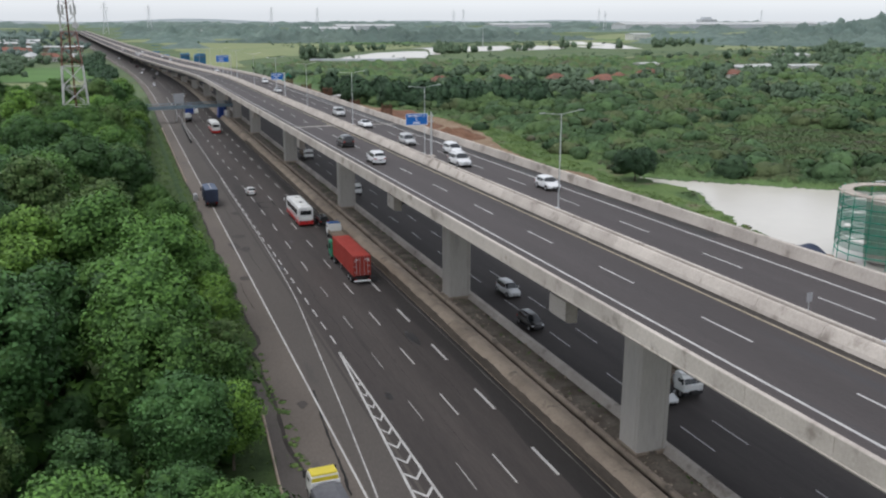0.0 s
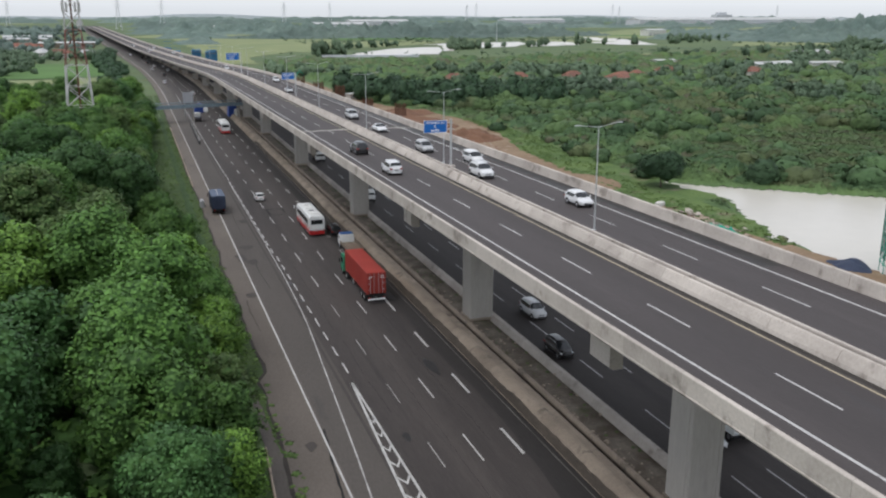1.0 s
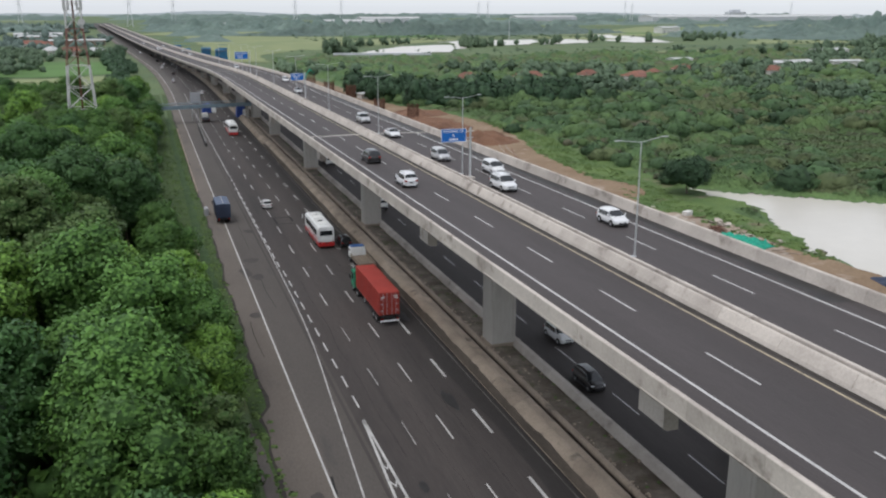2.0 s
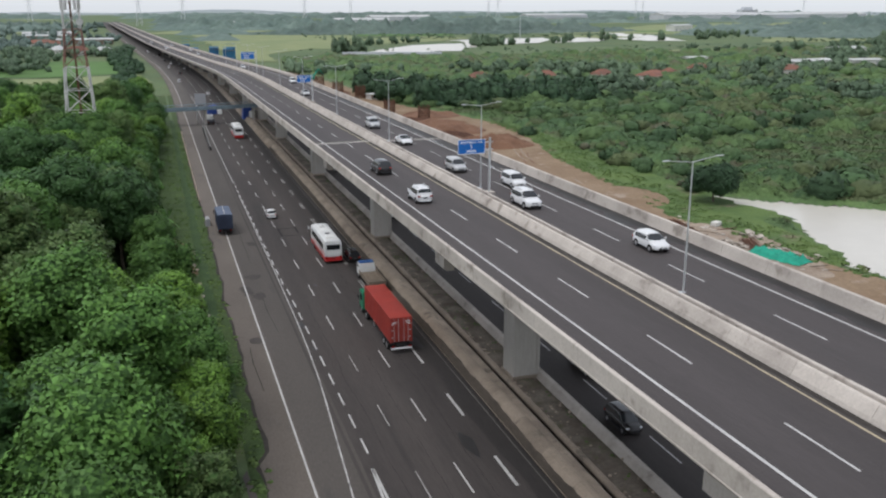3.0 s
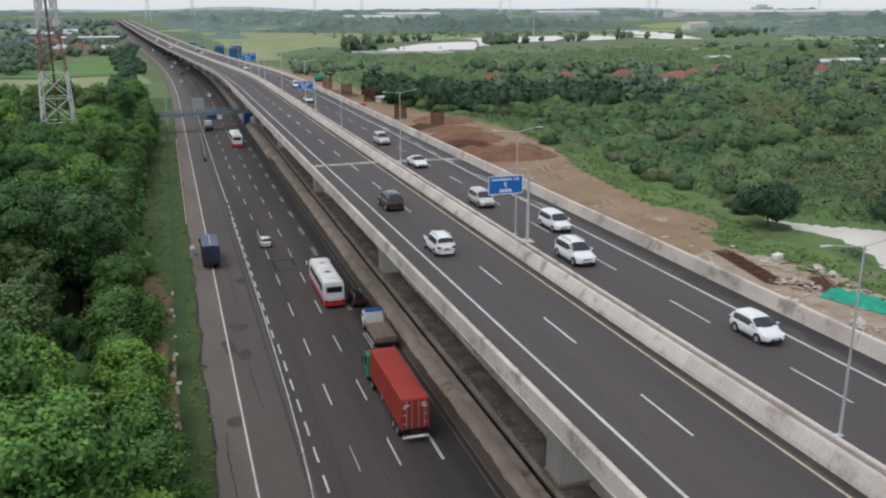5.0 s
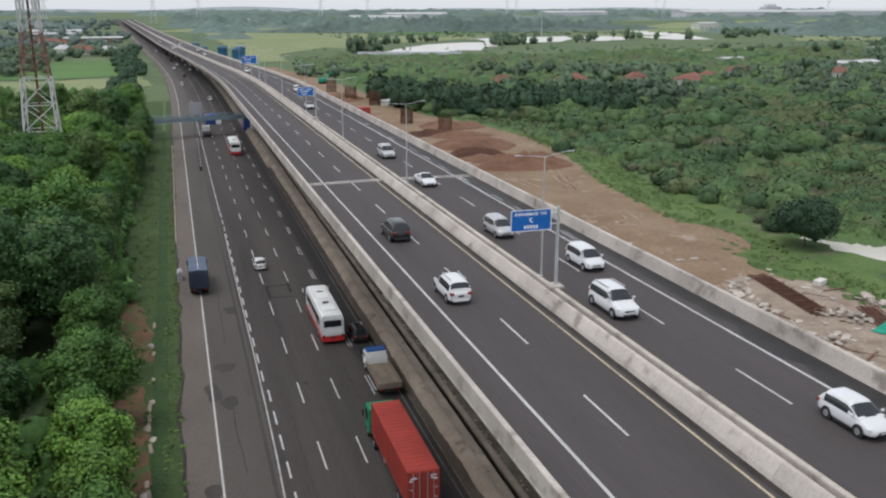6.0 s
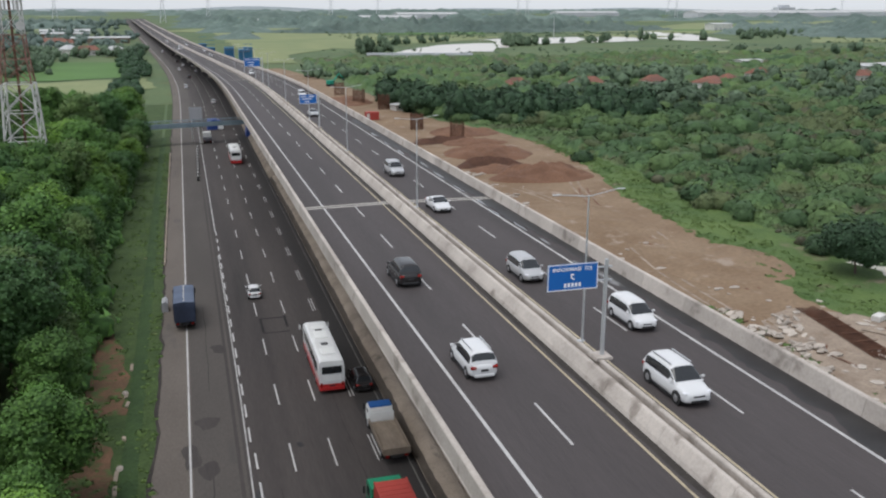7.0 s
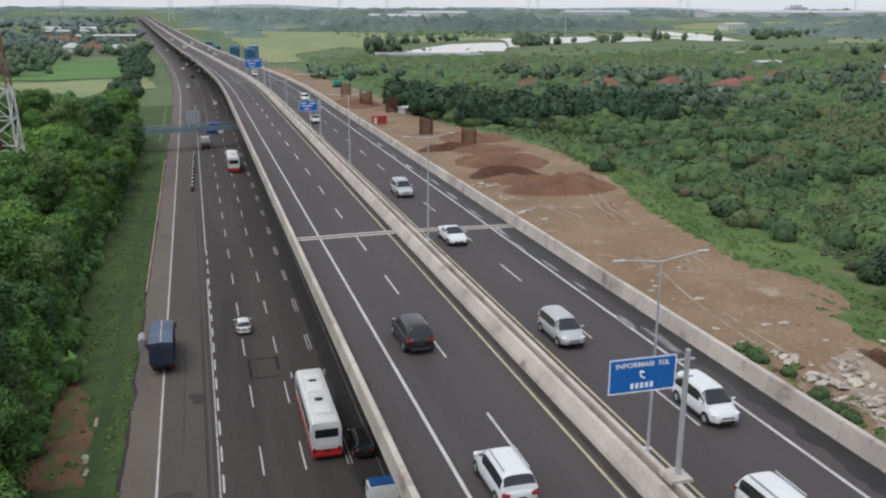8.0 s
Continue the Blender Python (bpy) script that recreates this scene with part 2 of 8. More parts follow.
    "chassis": mat("dark_chassis_steel", (0.035, 0.034, 0.034), (0.025, 0.024, 0.024), 1, 6, 0.2, 0.8),
    "lettering": mat("white_reflective_sheeting", (0.82, 0.83, 0.85), (0.78, 0.79, 0.81), 1, 6, 0.03, 0.5),
    # Pale grey base colour paints haze over the skyline hills
    "far_hill": mat("hazed_hill_woods", (0.26, 0.29, 0.29), (0.23, 0.26, 0.265), 0.003, 0.02, 0.15, 0.95),
}


def see_through(m, share):
    """Lets a share of the light straight through a woven sheet."""
    n, l = m.node_tree.nodes, m.node_tree.links
    mix, clear, o = n.new("ShaderNodeMixShader"), n.new("ShaderNodeBsdfTransparent"), n["Material Output"]
    mix.inputs[0].default_value = share
    l.new(n["Principled BSDF"].outputs[0], mix.inputs[1])
    l.new(clear.outputs[0], mix.inputs[2])
    l.new(mix.outputs[0], o.inputs["Surface"])


M["mesh_net"] = mat("torn_green_mesh", (0.02, 0.27, 0.19), (0.015, 0.20, 0.14), 0.8, 6, 0.25, 0.8)
see_through(M["mesh_net"], 0.45)


# ---- mesh helpers ----
def box(bm, x0, x1, y0, y1, z0, z1, bevel=0.0):
    vs = [bm.verts.new((x, y, z)) for z in (z0, z1) for y in (y0, y1) for x in (x0, x1)]
    fs = [bm.faces.new([vs[i] for i in f]) for f in ((0, 2, 3, 1), (4, 5, 7, 6), (0, 1, 5, 4), (2, 6, 7, 3), (0, 4, 6, 2), (1, 3, 7, 5))]
    if bevel:
        bmesh.ops.bevel(bm, geom=list({e for f in fs for e in f.edges}), offset=bevel, segments=1, affect="EDGES")
    return bm


def prism(bm, profile, a0, a1, axis="x"):
    """A closed profile drawn out along an axis. For x the profile is (y, z); for y it is (x, z); for z it is (x, y)."""
    def at(p, a):
        return {"x": (a, p[0], p[1]), "y": (p[0], a, p[1]), "z": (p[0], p[1], a)}[axis]
    one = [bm.verts.new(at(p, a0)) for p in profile]
    two = [bm.verts.new(at(p, a1)) for p in profile]
    k = len(profile)
    for i in range(k):
        bm.faces.new((one[i], one[(i + 1) % k], two[(i + 1) % k], two[i]))
    bm.faces.new(one[::-1])
    bm.faces.new(two)
    bmesh.ops.recalc_face_normals(bm, faces=bm.faces)
    return bm


def rod(bm, p0, p1, r0, r1=None, seg=8):
    """A tapered round bar from p0 to p1."""
    p0, p1, r1 = Vector(p0), Vector(p1), r0 if r1 is None else r1
    q = (p1 - p0).to_track_quat("Z", "Y")
    rings = []
    for p, r in ((p0, r0), (p1, r1)):
        rings.append([bm.verts.new(p + q @ Vector((r * math.cos(2 * math.pi * i / seg), r * math.sin(2 * math.pi * i / seg), 0))) for i in range(seg)])
    for i in range(seg):
        bm.faces.new((rings[0][i], rings[0][(i + 1) % seg], rings[1][(i + 1) % seg], rings[1][i]))
    bm.faces.new(rings[0][::-1])
    bm.faces.new(rings[1])
    return bm


def mesh_of(name, bm, material):
    me = bpy.data.meshes.new(name)
    bm.to_mesh(me)
    bm.free()
    me.materials.append(M[material])
    return me


def part(name, bm, material, parent=None, label="", smooth=False):
    """One mesh object from a bmesh, under a thing or a part."""
    ob = new(name, mesh_of(name, bm, material) if isinstance(bm, bmesh.types.BMesh) else bm)
    if smooth:
        ob.data.shade_smooth()
    ob.parent = parent
    if label:
        ob["label"] = label
    return ob


def empty(name, label, category, m=None, group="", kind=""):
    ob = new(name)
    ob.empty_display_size = 0.2
    if m is not None:
        ob.matrix_basis = m
    return tagged(ob, label, category, group, kind)


def fresh():
    return bmesh.new()


def mesh_np(name, verts, faces, material, smooth=False, normals=None):
    """A mesh from arrays of points and of triangles or quads, with the soft normals of a leafy mass where given."""
    me = bpy.data.meshes.new(name)
    verts, faces = np.asarray(verts, np.float32), np.asarray(faces, np.int32)
    k = faces.shape[1]
    me.vertices.add(len(verts))
    me.vertices.foreach_set("co", verts.ravel())
    me.loops.add(faces.size)
    me.loops.foreach_set("vertex_index", faces.ravel())
    me.polygons.add(len(faces))
    me.polygons.foreach_set("loop_start", np.arange(0, faces.size, k, dtype=np.int32))
    me.polygons.foreach_set("loop_total", np.full(len(faces), k, np.int32))
    me.update(calc_edges=True)
    me.validate()
    if smooth or normals is not None:
        me.shade_smooth()
    if normals is not None:
        me.normals_split_custom_set_from_vertices(np.asarray(normals, np.float32))
    for m in material if isinstance(material, (list, tuple)) else [material]:
        me.materials.append(M[m])
    return me


# ---- the plan: the roads run along +y and bend to the left far ahead ----
def bend(y, start, end, slope):
    """Shift in x of a road that curves from start to end and then keeps its slope."""
    if y <= start:
        return 0.0
    s = min(y, end) - start
    return -slope * s * s / (2 * (end - start)) - slope * max(0.0, y - end)


def deck_x(y):
    return bend(y, 290, 600, 0.067)


def road_x(y):
    return bend(y, 400, 646, 0.067)


def deck_z(y):
    """Height of the raised road, which comes down far ahead."""
    if y < 250:
        return 16.57 - 0.0105 * (y - 68)
    return float(np.interp(y, (250, 300, 330, 364, 420, 466, 520, 572, 660, 779, 1000, 2000), (14.66, 14.1, 13.6, 12.8, 11.25, 9.95, 8.9, 8.15, 7.15, 6.35, 5.8, 5.5)))


def ribbon(profile, ys, fx, fz, closed=False):
    """An open or closed profile of (x, z) swept along the road."""
    k = len(profile)
    verts = [(x + fx(y), y, z + fz(y)) for y in ys for x, z in profile]
    faces = []
    for j in range(len(ys) - 1):
        for i in range(k if closed else k - 1):
            a, b = j * k + i, j * k + (i + 1) % k
            faces.append((a, b, b + k, a + k))
    return verts, faces


def flat(_):
    return 0.0


def steps(a, b, near=6.0, far=30.0, change=420.0):
    ys, y = [], a
    while y < b:
        ys.append(y)
        y += near if y < change else far
    return ys + [b]


def along(fx, fz, y):
    """The pose of a piece that lies along the road at y."""
    d = 1.0
    yaw = math.degrees(math.atan2(-(fx(y + d) - fx(y - d)), 2 * d))
    pitch = math.degrees(math.atan2(fz(y + d) - fz(y - d), 2 * d))
    return Matrix.Translation((fx(y), y, fz(y))) @ pose(0, 0, 0, 0, 0, yaw) @ pose(0, 0, 0, pitch)


# ---- ground, one sheet to the horizon, dipped under the pond ----
POND = [(113, 174), (118, 169), (126, 162), (137, 153), (148, 144), (168, 131), (190, 112), (196, 84), (160, 60), (122, 66), (106, 90),
        (104, 108), (104.5, 123), (107.6, 136), (112.4, 145), (116.2, 153), (115.6, 157), (113.4, 161), (112.2, 167)]


def poly_distance(px, py, poly):
    """Signed distance to a polygon, negative inside."""
    best, inside = np.full(px.shape, 1e9), np.zeros(px.shape, bool)
    for (ax, ay), (bx, by) in zip(poly, poly[1:] + poly[:1]):
        dx, dy = bx - ax, by - ay
        t = np.clip(((px - ax) * dx + (py - ay) * dy) / (dx * dx + dy * dy), 0, 1)
        best = np.minimum(best, np.hypot(px - ax - t * dx, py - ay - t * dy))
        inside ^= ((ay > py) != (by > py)) & (px < dx * (py - ay) / (dy if dy else 1e-9) + ax)
    return np.where(inside, -best, best)


def spread(lo, hi, step, far_lo, far_hi, grow=1.22):
    mid = list(np.arange(lo, hi, step))
    right, left, s = [], [], step
    x = mid[-1]
    while x < far_hi:
        s *= grow
        x += s
        right.append(x)
    x, s = mid[0], step
    while x > far_lo:
        s *= grow
        x -= s
        left.append(x)
    return np.array(left[::-1] + mid + right)


gxs, gys = spread(-60, 230, 2.5, -4500, 4800), spread(10, 430, 2.5, -900, 4800)
GX, GY = np.meshgrid(gxs, gys)
wob = 1.1 * np.sin(GX * 0.31 + GY * 0.17) + 0.9 * np.sin(GX * 0.12 - GY * 0.41)
dist = poly_distance(GX, GY, POND) + wob
off_road = np.clip(np.minimum(np.abs(GX - 36) - 34, 12) / 12, 0, 1)
GZ = -0.22 + off_road * (0.12 * np.sin(GX * 0.21) * np.sin(GY * 0.17) + 0.1 * np.sin(GX * 0.07 + GY * 0.05))
GZ = np.where(dist < 3, -0.22 - 1.5 * np.clip((3 - dist) / 5, 0, 1), GZ)
nx, ny = len(gxs), len(gys)
idx = np.arange(nx * ny).reshape(ny, nx)
quads = np.stack([idx[:-1, :-1], idx[:-1, 1:], idx[1:, 1:], idx[1:, :-1]], -1).reshape(-1, 4)
ground = new("ground", mesh_np("ground", np.stack([GX, GY, GZ], -1).reshape(-1, 3), quads, "grass", True))
tagged(ground, "flat green grassland reaching to the horizon", "ground", kind="structure")


def sheet(name, poly, z, material, label, category, cells=1.5, wobble=0.0, kind="structure", hump=0.0):
    """A patch of ground with an uneven rim; hump raises its surface unevenly."""
    pts, k = [], len(poly)
    for (ax, ay), (bx, by) in zip(poly, poly[1:] + poly[:1]):
        m = max(1, int(math.hypot(bx - ax, by - ay) / cells))
        for i in range(m):
            x, y = ax + (bx - ax) * i / m, ay + (by - ay) * i / m
            d = wobble * (noise.noise((x * 0.35, y * 0.35, 1.7)) + 0.6 * noise.noise((x * 1.1, y * 1.1, 5.1)))
            e = wobble * (noise.noise((x * 0.33, y * 0.31, 9.7)) + 0.6 * noise.noise((x * 1.2, y * 1.0, 2.1)))
            pts.append((x + d, y + e))
    bm = fresh()
    f = bm.faces.new([bm.verts.new((x, y, z)) for x, y in pts])
    if f.normal.z < 0 or sum((a[0] * b[1] - b[0] * a[1]) for a, b in zip(pts, pts[1:] + pts[:1])) < 0:
        f.normal_flip()
    return tagged(part(name, bm, material), label, category, kind=kind)


def wide(poly, f):
    cx, cy = sum(p[0] for p in poly) / len(poly), sum(p[1] for p in poly) / len(poly)
    return [(cx + (x - cx) * f, cy + (y - cy) * f) for x, y in poly]


sheet("pond", wide(POND, 1.06), -0.75, "water", "still pale muddy pond beside the construction strip", "pond")
sheet("far_pond", [(177, 732), (180, 755), (201, 795), (248, 868), (290, 897), (310, 894), (284, 815), (258, 748), (243, 752), (224, 722)], 0.1, "water", "pale fish pond behind the low bridge", "pond", 12, 2)
sheet("far_pond", [(312, 966), (352, 998), (336, 915), (292, 806), (283, 806), (322, 922), (330, 968)], 0.1, "water", "narrow pale arm of the fish pond", "pond", 12, 2)
sheet("far_pond", [(170, 683), (175, 648), (194, 657), (199, 691)], 0.1, "water", "pale creek under the low bridge", "pond", 8, 2)
sheet("far_pond", [(346, 874), (352, 912), (390, 1003), (458, 1027), (436, 960), (392, 886)], 0.1, "water", "pale fish pond among fields", "pond", 12, 4)
sheet("far_pond", [(406, 884), (426, 936), (478, 1022), (522, 1016), (494, 938), (470, 905)], 0.1, "water", "pale fish pond behind a row of trees", "pond", 12, 4)
sheet("far_pond", [(524, 900), (524, 962), (586, 1122), (626, 1184), (654, 1154), (622, 1032), (568, 893)], 0.1, "water", "broad pale fish pond beyond the trees", "pond", 12, 5)
sheet("rice_field", [(-130, 560), (-60, 690), (-8, 680), (-2, 560), (-45, 540)], 0.05, "field", "bright green rice field", "field", 10, 2)
sheet("stubble_field", [(-120, 440), (-118, 545), (-45, 530), (0, 548), (7, 492), (-20, 455), (-60, 440)], 0.04, "stubble", "yellow-green field with thin crop", "field", 8, 2)
sheet("stubble_field", [(66, 650), (60, 1290), (110, 1250), (257, 1178), (226, 960), (168, 820), (146, 835), (92, 735), (90, 650)], 0.04, "stubble", "pale yellow-green grass field", "field", 12, 5)

for name, ring, material in (("far_field", [(205, 905), (232, 1040), (330, 1120), (372, 1060), (350, 1010), (318, 985), (262, 925)], "stubble"),
                             ("far_field", [(560, 1190), (700, 1330), (980, 1660), (1500, 1900), (1420, 1500), (1050, 1250), (760, 1130), (660, 1170)], "stubble"),
                             ("far_field", [(240, 560), (330, 700), (520, 720), (470, 600), (350, 545)], "stubble"),
                             ("far_field", [(140, 560), (170, 640), (240, 660), (220, 570)], "field"),
                             ("far_field", [(420, 560), (470, 600), (540, 590), (500, 540)], "field"),
                             ("far_field", [(-20, 1330), (60, 1500), (190, 1460), (120, 1300)], "stubble"),
                             ("far_field", [(620, 830), (760, 1000), (930, 1010), (800, 820)], "stubble")):
    sheet(name, ring, 0.06, material, "open pale green field in the distance", "field", 14, 6)

r = random.Random(52)
for i in range(46):
    d, a = r.uniform(1150, 3200), radians(r.uniform(-24, 50))
    x, y, w, h, turn = 10 + d * math.sin(a), d * math.cos(a), r.uniform(50, 150), r.uniform(60, 190), r.uniform(-0.5, 0.5)
    if abs(x - 35 - road_x(y)) < w + 40:
        continue
    ring = [(x + w * u * math.cos(turn) - h * v * math.sin(turn), y + w * u * math.sin(turn) + h * v * math.cos(turn)) for u, v in ((-0.5, -0.5), (0.5, -0.45), (0.55, 0.5), (-0.45, 0.55))]
    sheet("far_field", ring, 0.12 + 0.004 * i, r.choice(("stubble", "stubble", "field")), "open pale green field in the distance", "field", 30, 8)

# ---- ground-level toll road ----
ROAD_END = 2400
ys_road = steps(-80, ROAD_END, 8, 30)


def swept(name, profile, material, label, category, fx=road_x, fz=flat, ys=None, closed=False, parent=None, kind="structure"):
    v, f = ribbon(profile, ys or ys_road, fx, fz, closed)
    ob = new(name, mesh_np(name, v, f, material))
    ob.parent = parent
    return tagged(ob, label, category, kind=kind if not parent else "")


road = swept("road", [(20.9, 0.0), (22.0, 0.005), (29.0, 0.02), (35.5, 0.0)], "asphalt", "dark worn asphalt carriageway of four lanes", "road")
road_far_side = swept("road", [(43.4, 0.0), (50.0, 0.02), (57.5, 0.0), (61.5, -0.1)], "asphalt", "dark asphalt carriageway under the viaduct", "road")
rim_y = steps(-80, ROAD_END, 2.2, 30, 330)
rim = [(14.4 + road_x(y) + (0.55 * noise.noise((y * 0.16, 3.3, 0)) + 0.3 * noise.noise((y * 0.7, 8.3, 0)) if y < 420 else 0) - (1.0 if y < 90 else 0), y) for y in rim_y]
swept("slip_lane", [(17.3, -0.02), (21.5, 0.003)], "slip", "lighter grey slip lane beside the shoulder", "road")
v = [(x, y, -0.05) for x, y in rim] + [(17.3 + road_x(y), y, -0.02) for _, y in rim]
k = len(rim)
shoulder = tagged(new("road_shoulder", mesh_np("road_shoulder", v, [(i, i + k, i + 1 + k, i + 1) for i in range(k - 1)], "shoulder")),
                  "pale bleached hard shoulder with a crumbling edge", "road", kind="structure")
v = [(x - 0.3 + 0.35 * noise.noise((y * 0.5, 1.3, 0)), y, -0.075) for x, y in rim] + [(x + 0.3, y, -0.062) for x, y in rim]
tagged(new("road_edge", mesh_np("road_edge", v, [(i, i + k, i + 1 + k, i + 1) for i in range(k - 1)], "grime")),
       "broken dark rim of old asphalt beside the shoulder", "road", kind="structure")

# Darker asphalt band with a wavering left edge
M["oily"] = mat("dark_band_asphalt", (0.036, 0.031, 0.029), (0.026, 0.023, 0.021), 0.2, 8, 0.3, 0.75, bump=0.2, bump_scale=14, stretch=(1, 0.08, 1))
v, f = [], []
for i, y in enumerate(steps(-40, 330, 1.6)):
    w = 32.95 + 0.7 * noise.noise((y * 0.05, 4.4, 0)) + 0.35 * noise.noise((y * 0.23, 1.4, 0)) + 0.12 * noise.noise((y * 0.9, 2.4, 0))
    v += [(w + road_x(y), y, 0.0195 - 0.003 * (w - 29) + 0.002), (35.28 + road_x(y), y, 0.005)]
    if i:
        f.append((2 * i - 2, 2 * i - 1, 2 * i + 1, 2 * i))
tagged(new("dark_asphalt", mesh_np("dark_asphalt", v, f, "oily")), "darker band of asphalt beside the median wall", "road", kind="structure")

# verge, drain and bare soil on the wooded side
swept("verge", [(1.5, -0.17), (6.0, -0.155), (9.5, -0.15), (11.2, -0.14), (11.7, -0.13)], "verge", "mown green verge below the trees", "grass verge", ys=steps(20, 420, 4))
swept("verge", [(12.5, -0.12), (13.4, -0.10), (14.3, -0.09)], "verge", "rough grass between drain and shoulder", "grass verge", ys=steps(20, 420, 4))
kerb_x = lambda y: float(np.interp(y, (20, 60, 74, 80), (10.9, 11.15, 11.95, 12.2)))
v, f = [], []
for i, y in enumerate(steps(20, 75, 1.5)):
    v += [(kerb_x(y) + a, y, z) for a, z in ((-0.11, -0.2), (-0.1, 0.08), (0.08, 0.08), (0.1, -0.2))]
    if i:
        f += [(4 * i - 4 + q, 4 * i + q, 4 * i + q + 1, 4 * i - 3 + q) for q in range(3)]
tagged(new("kerb", mesh_np("kerb", v, f, "old_concrete")), "weathered concrete kerb beside the wood", "kerb", kind="structure")
sheet("gravel_strip", [(10.9, 20), (11.2, 60), (12.0, 74), (12.05, 88), (12.45, 89), (12.9, 80), (13.2, 73), (13.7, 62), (13.8, 20)], -0.085, "slip", "grey washed-out strip between kerb and shoulder", "road", 0.8, 0.25)
swept("drain_bed", [(11.65, -0.12), (12.05, -0.2), (12.55, -0.12)], "verge", "muddy bottom of the grassed-over drain", "drain", ys=steps(96, 330, 4))
swept("kerb", [(14.15, -0.1), (14.17, 0.24), (14.34, 0.24), (14.36, -0.1)], "old_concrete", "low weathered concrete kerb wall beside the shoulder", "kerb", ys=steps(196, 300, 6), closed=True)
sheet("bare_soil", [(5.5, 112), (5.8, 140), (8.6, 143), (11.0, 138), (11.2, 119), (9.9, 110)], -0.10, "bare_red", "bare reddish soil with weeds below the trees", "soil", 1.0, 0.8)
sheet("bare_soil", [(6.2, 146), (6.4, 166), (8.8, 170), (10.7, 162), (11.2, 147)], -0.10, "bare_red", "bare reddish soil with weeds below the trees", "soil", 1.0, 0.8)

# ---- concrete median between the carriageways ----
MEDIAN_L = [(35.3, 0.0), (35.3, 0.1), (35.62, 0.14), (35.78, 0.3), (36.05, 0.66), (36.3, 0.88), (36.62, 1.0), (36.95, 1.0), (37.2, 0.9), (37.34, 0.66), (37.4, 0.5), (38.26, 0.46), (38.36, 0.38), (38.38, -0.15)]
MEDIAN_R = [(41.9, 0.0), (42.05, 0.35), (42.35, 0.88), (42.45, 0.93), (42.85, 0.93), (42.95, 0.85), (43.3, 0.3), (43.5, 0.0)]
KERB = [(38.9, -0.15), (38.9, 0.5), (39.0, 0.54), (39.28, 0.54), (39.34, 0.48), (39.36, 0.0)]
# Near-black slot floor paints the shade between the two walls
swept("median_drain", [(38.3, -0.14), (38.98, -0.14)], "gap", "gap between the median walls, shade painted near-black", "drain", ys=steps(-80, 900, 10))
median = swept("median_soil", [(39.3, 0.30), (40.2, 0.40), (41.2, 0.36), (42.1, 0.26)], "soil", "bare brown soil and weeds filling the median", "soil", ys=steps(-80, 900, 3, 30, 200))
PIECE = 5.9


def wall_of_pieces(name, label, profile, material, fx, fz, y0, y1, far, piece_name):
    """A barrier cast in lengths: each near length is a piece, the far rest is one mesh."""
    base = empty(name, label, "concrete barrier", kind="structure")
    bm = prism(fresh(), profile, -PIECE / 2 + 0.012, PIECE / 2 - 0.012, "y")
    me = mesh_of(piece_name, bm, material)
    y = y0
    while y < y1:
        ob = new(piece_name, me)
        ob.parent = base
        ob.matrix_basis = along(fx, fz, y + PIECE / 2)
        y += PIECE
    v, f = ribbon(profile, steps(y + 0.01, far, 12, 30), fx, fz, True)
    tagged(part(name + "_far", mesh_np(name + "_far", v, f, material), material, base), kind="stuff")
    return base


# ---- viaduct ----
DECK_END = 2000
ys_deck = steps(-110, DECK_END, 8, 25)
DECK = [(29.65, -0.05), (30.2, 0.0), (41.0, 0.14), (51.5, 0.0), (52.05, -0.05), (52.05, -0.15), (51.2, -0.36), (48.5, -0.75), (48.2, -2.5), (43.5, -2.6), (43.2, -0.9),
        (38.8, -0.9), (38.5, -2.6), (33.8, -2.5), (33.5, -0.75), (30.5, -0.36), (29.65, -0.15)]
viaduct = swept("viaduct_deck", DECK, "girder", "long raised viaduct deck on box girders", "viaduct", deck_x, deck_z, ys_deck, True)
swept("viaduct_road", [(30.15, 0.008), (40.2, 0.155)], "deck", "dark smooth asphalt of the raised carriageway", "road", deck_x, deck_z, ys_deck)
swept("viaduct_road", [(41.2, 0.16), (51.5, 0.012)], "deck", "dark smooth asphalt of the raised carriageway", "road", deck_x, deck_z, ys_deck)
swept("deck_fascia", [(29.58, -0.14), (29.58, 0.0), (29.64, 0.0), (29.64, -0.14)], "concrete", "concrete edge beam of the viaduct", "viaduct", deck_x, deck_z, ys_deck, True)
swept("deck_fascia", [(52.06, -0.14), (52.06, 0.0), (52.10, 0.0), (52.10, -0.14)], "concrete", "concrete edge beam of the viaduct", "viaduct", deck_x, deck_z, ys_deck, True)


def crown(x):
    return 0.16 * (1 - abs(x - 41) / 11)


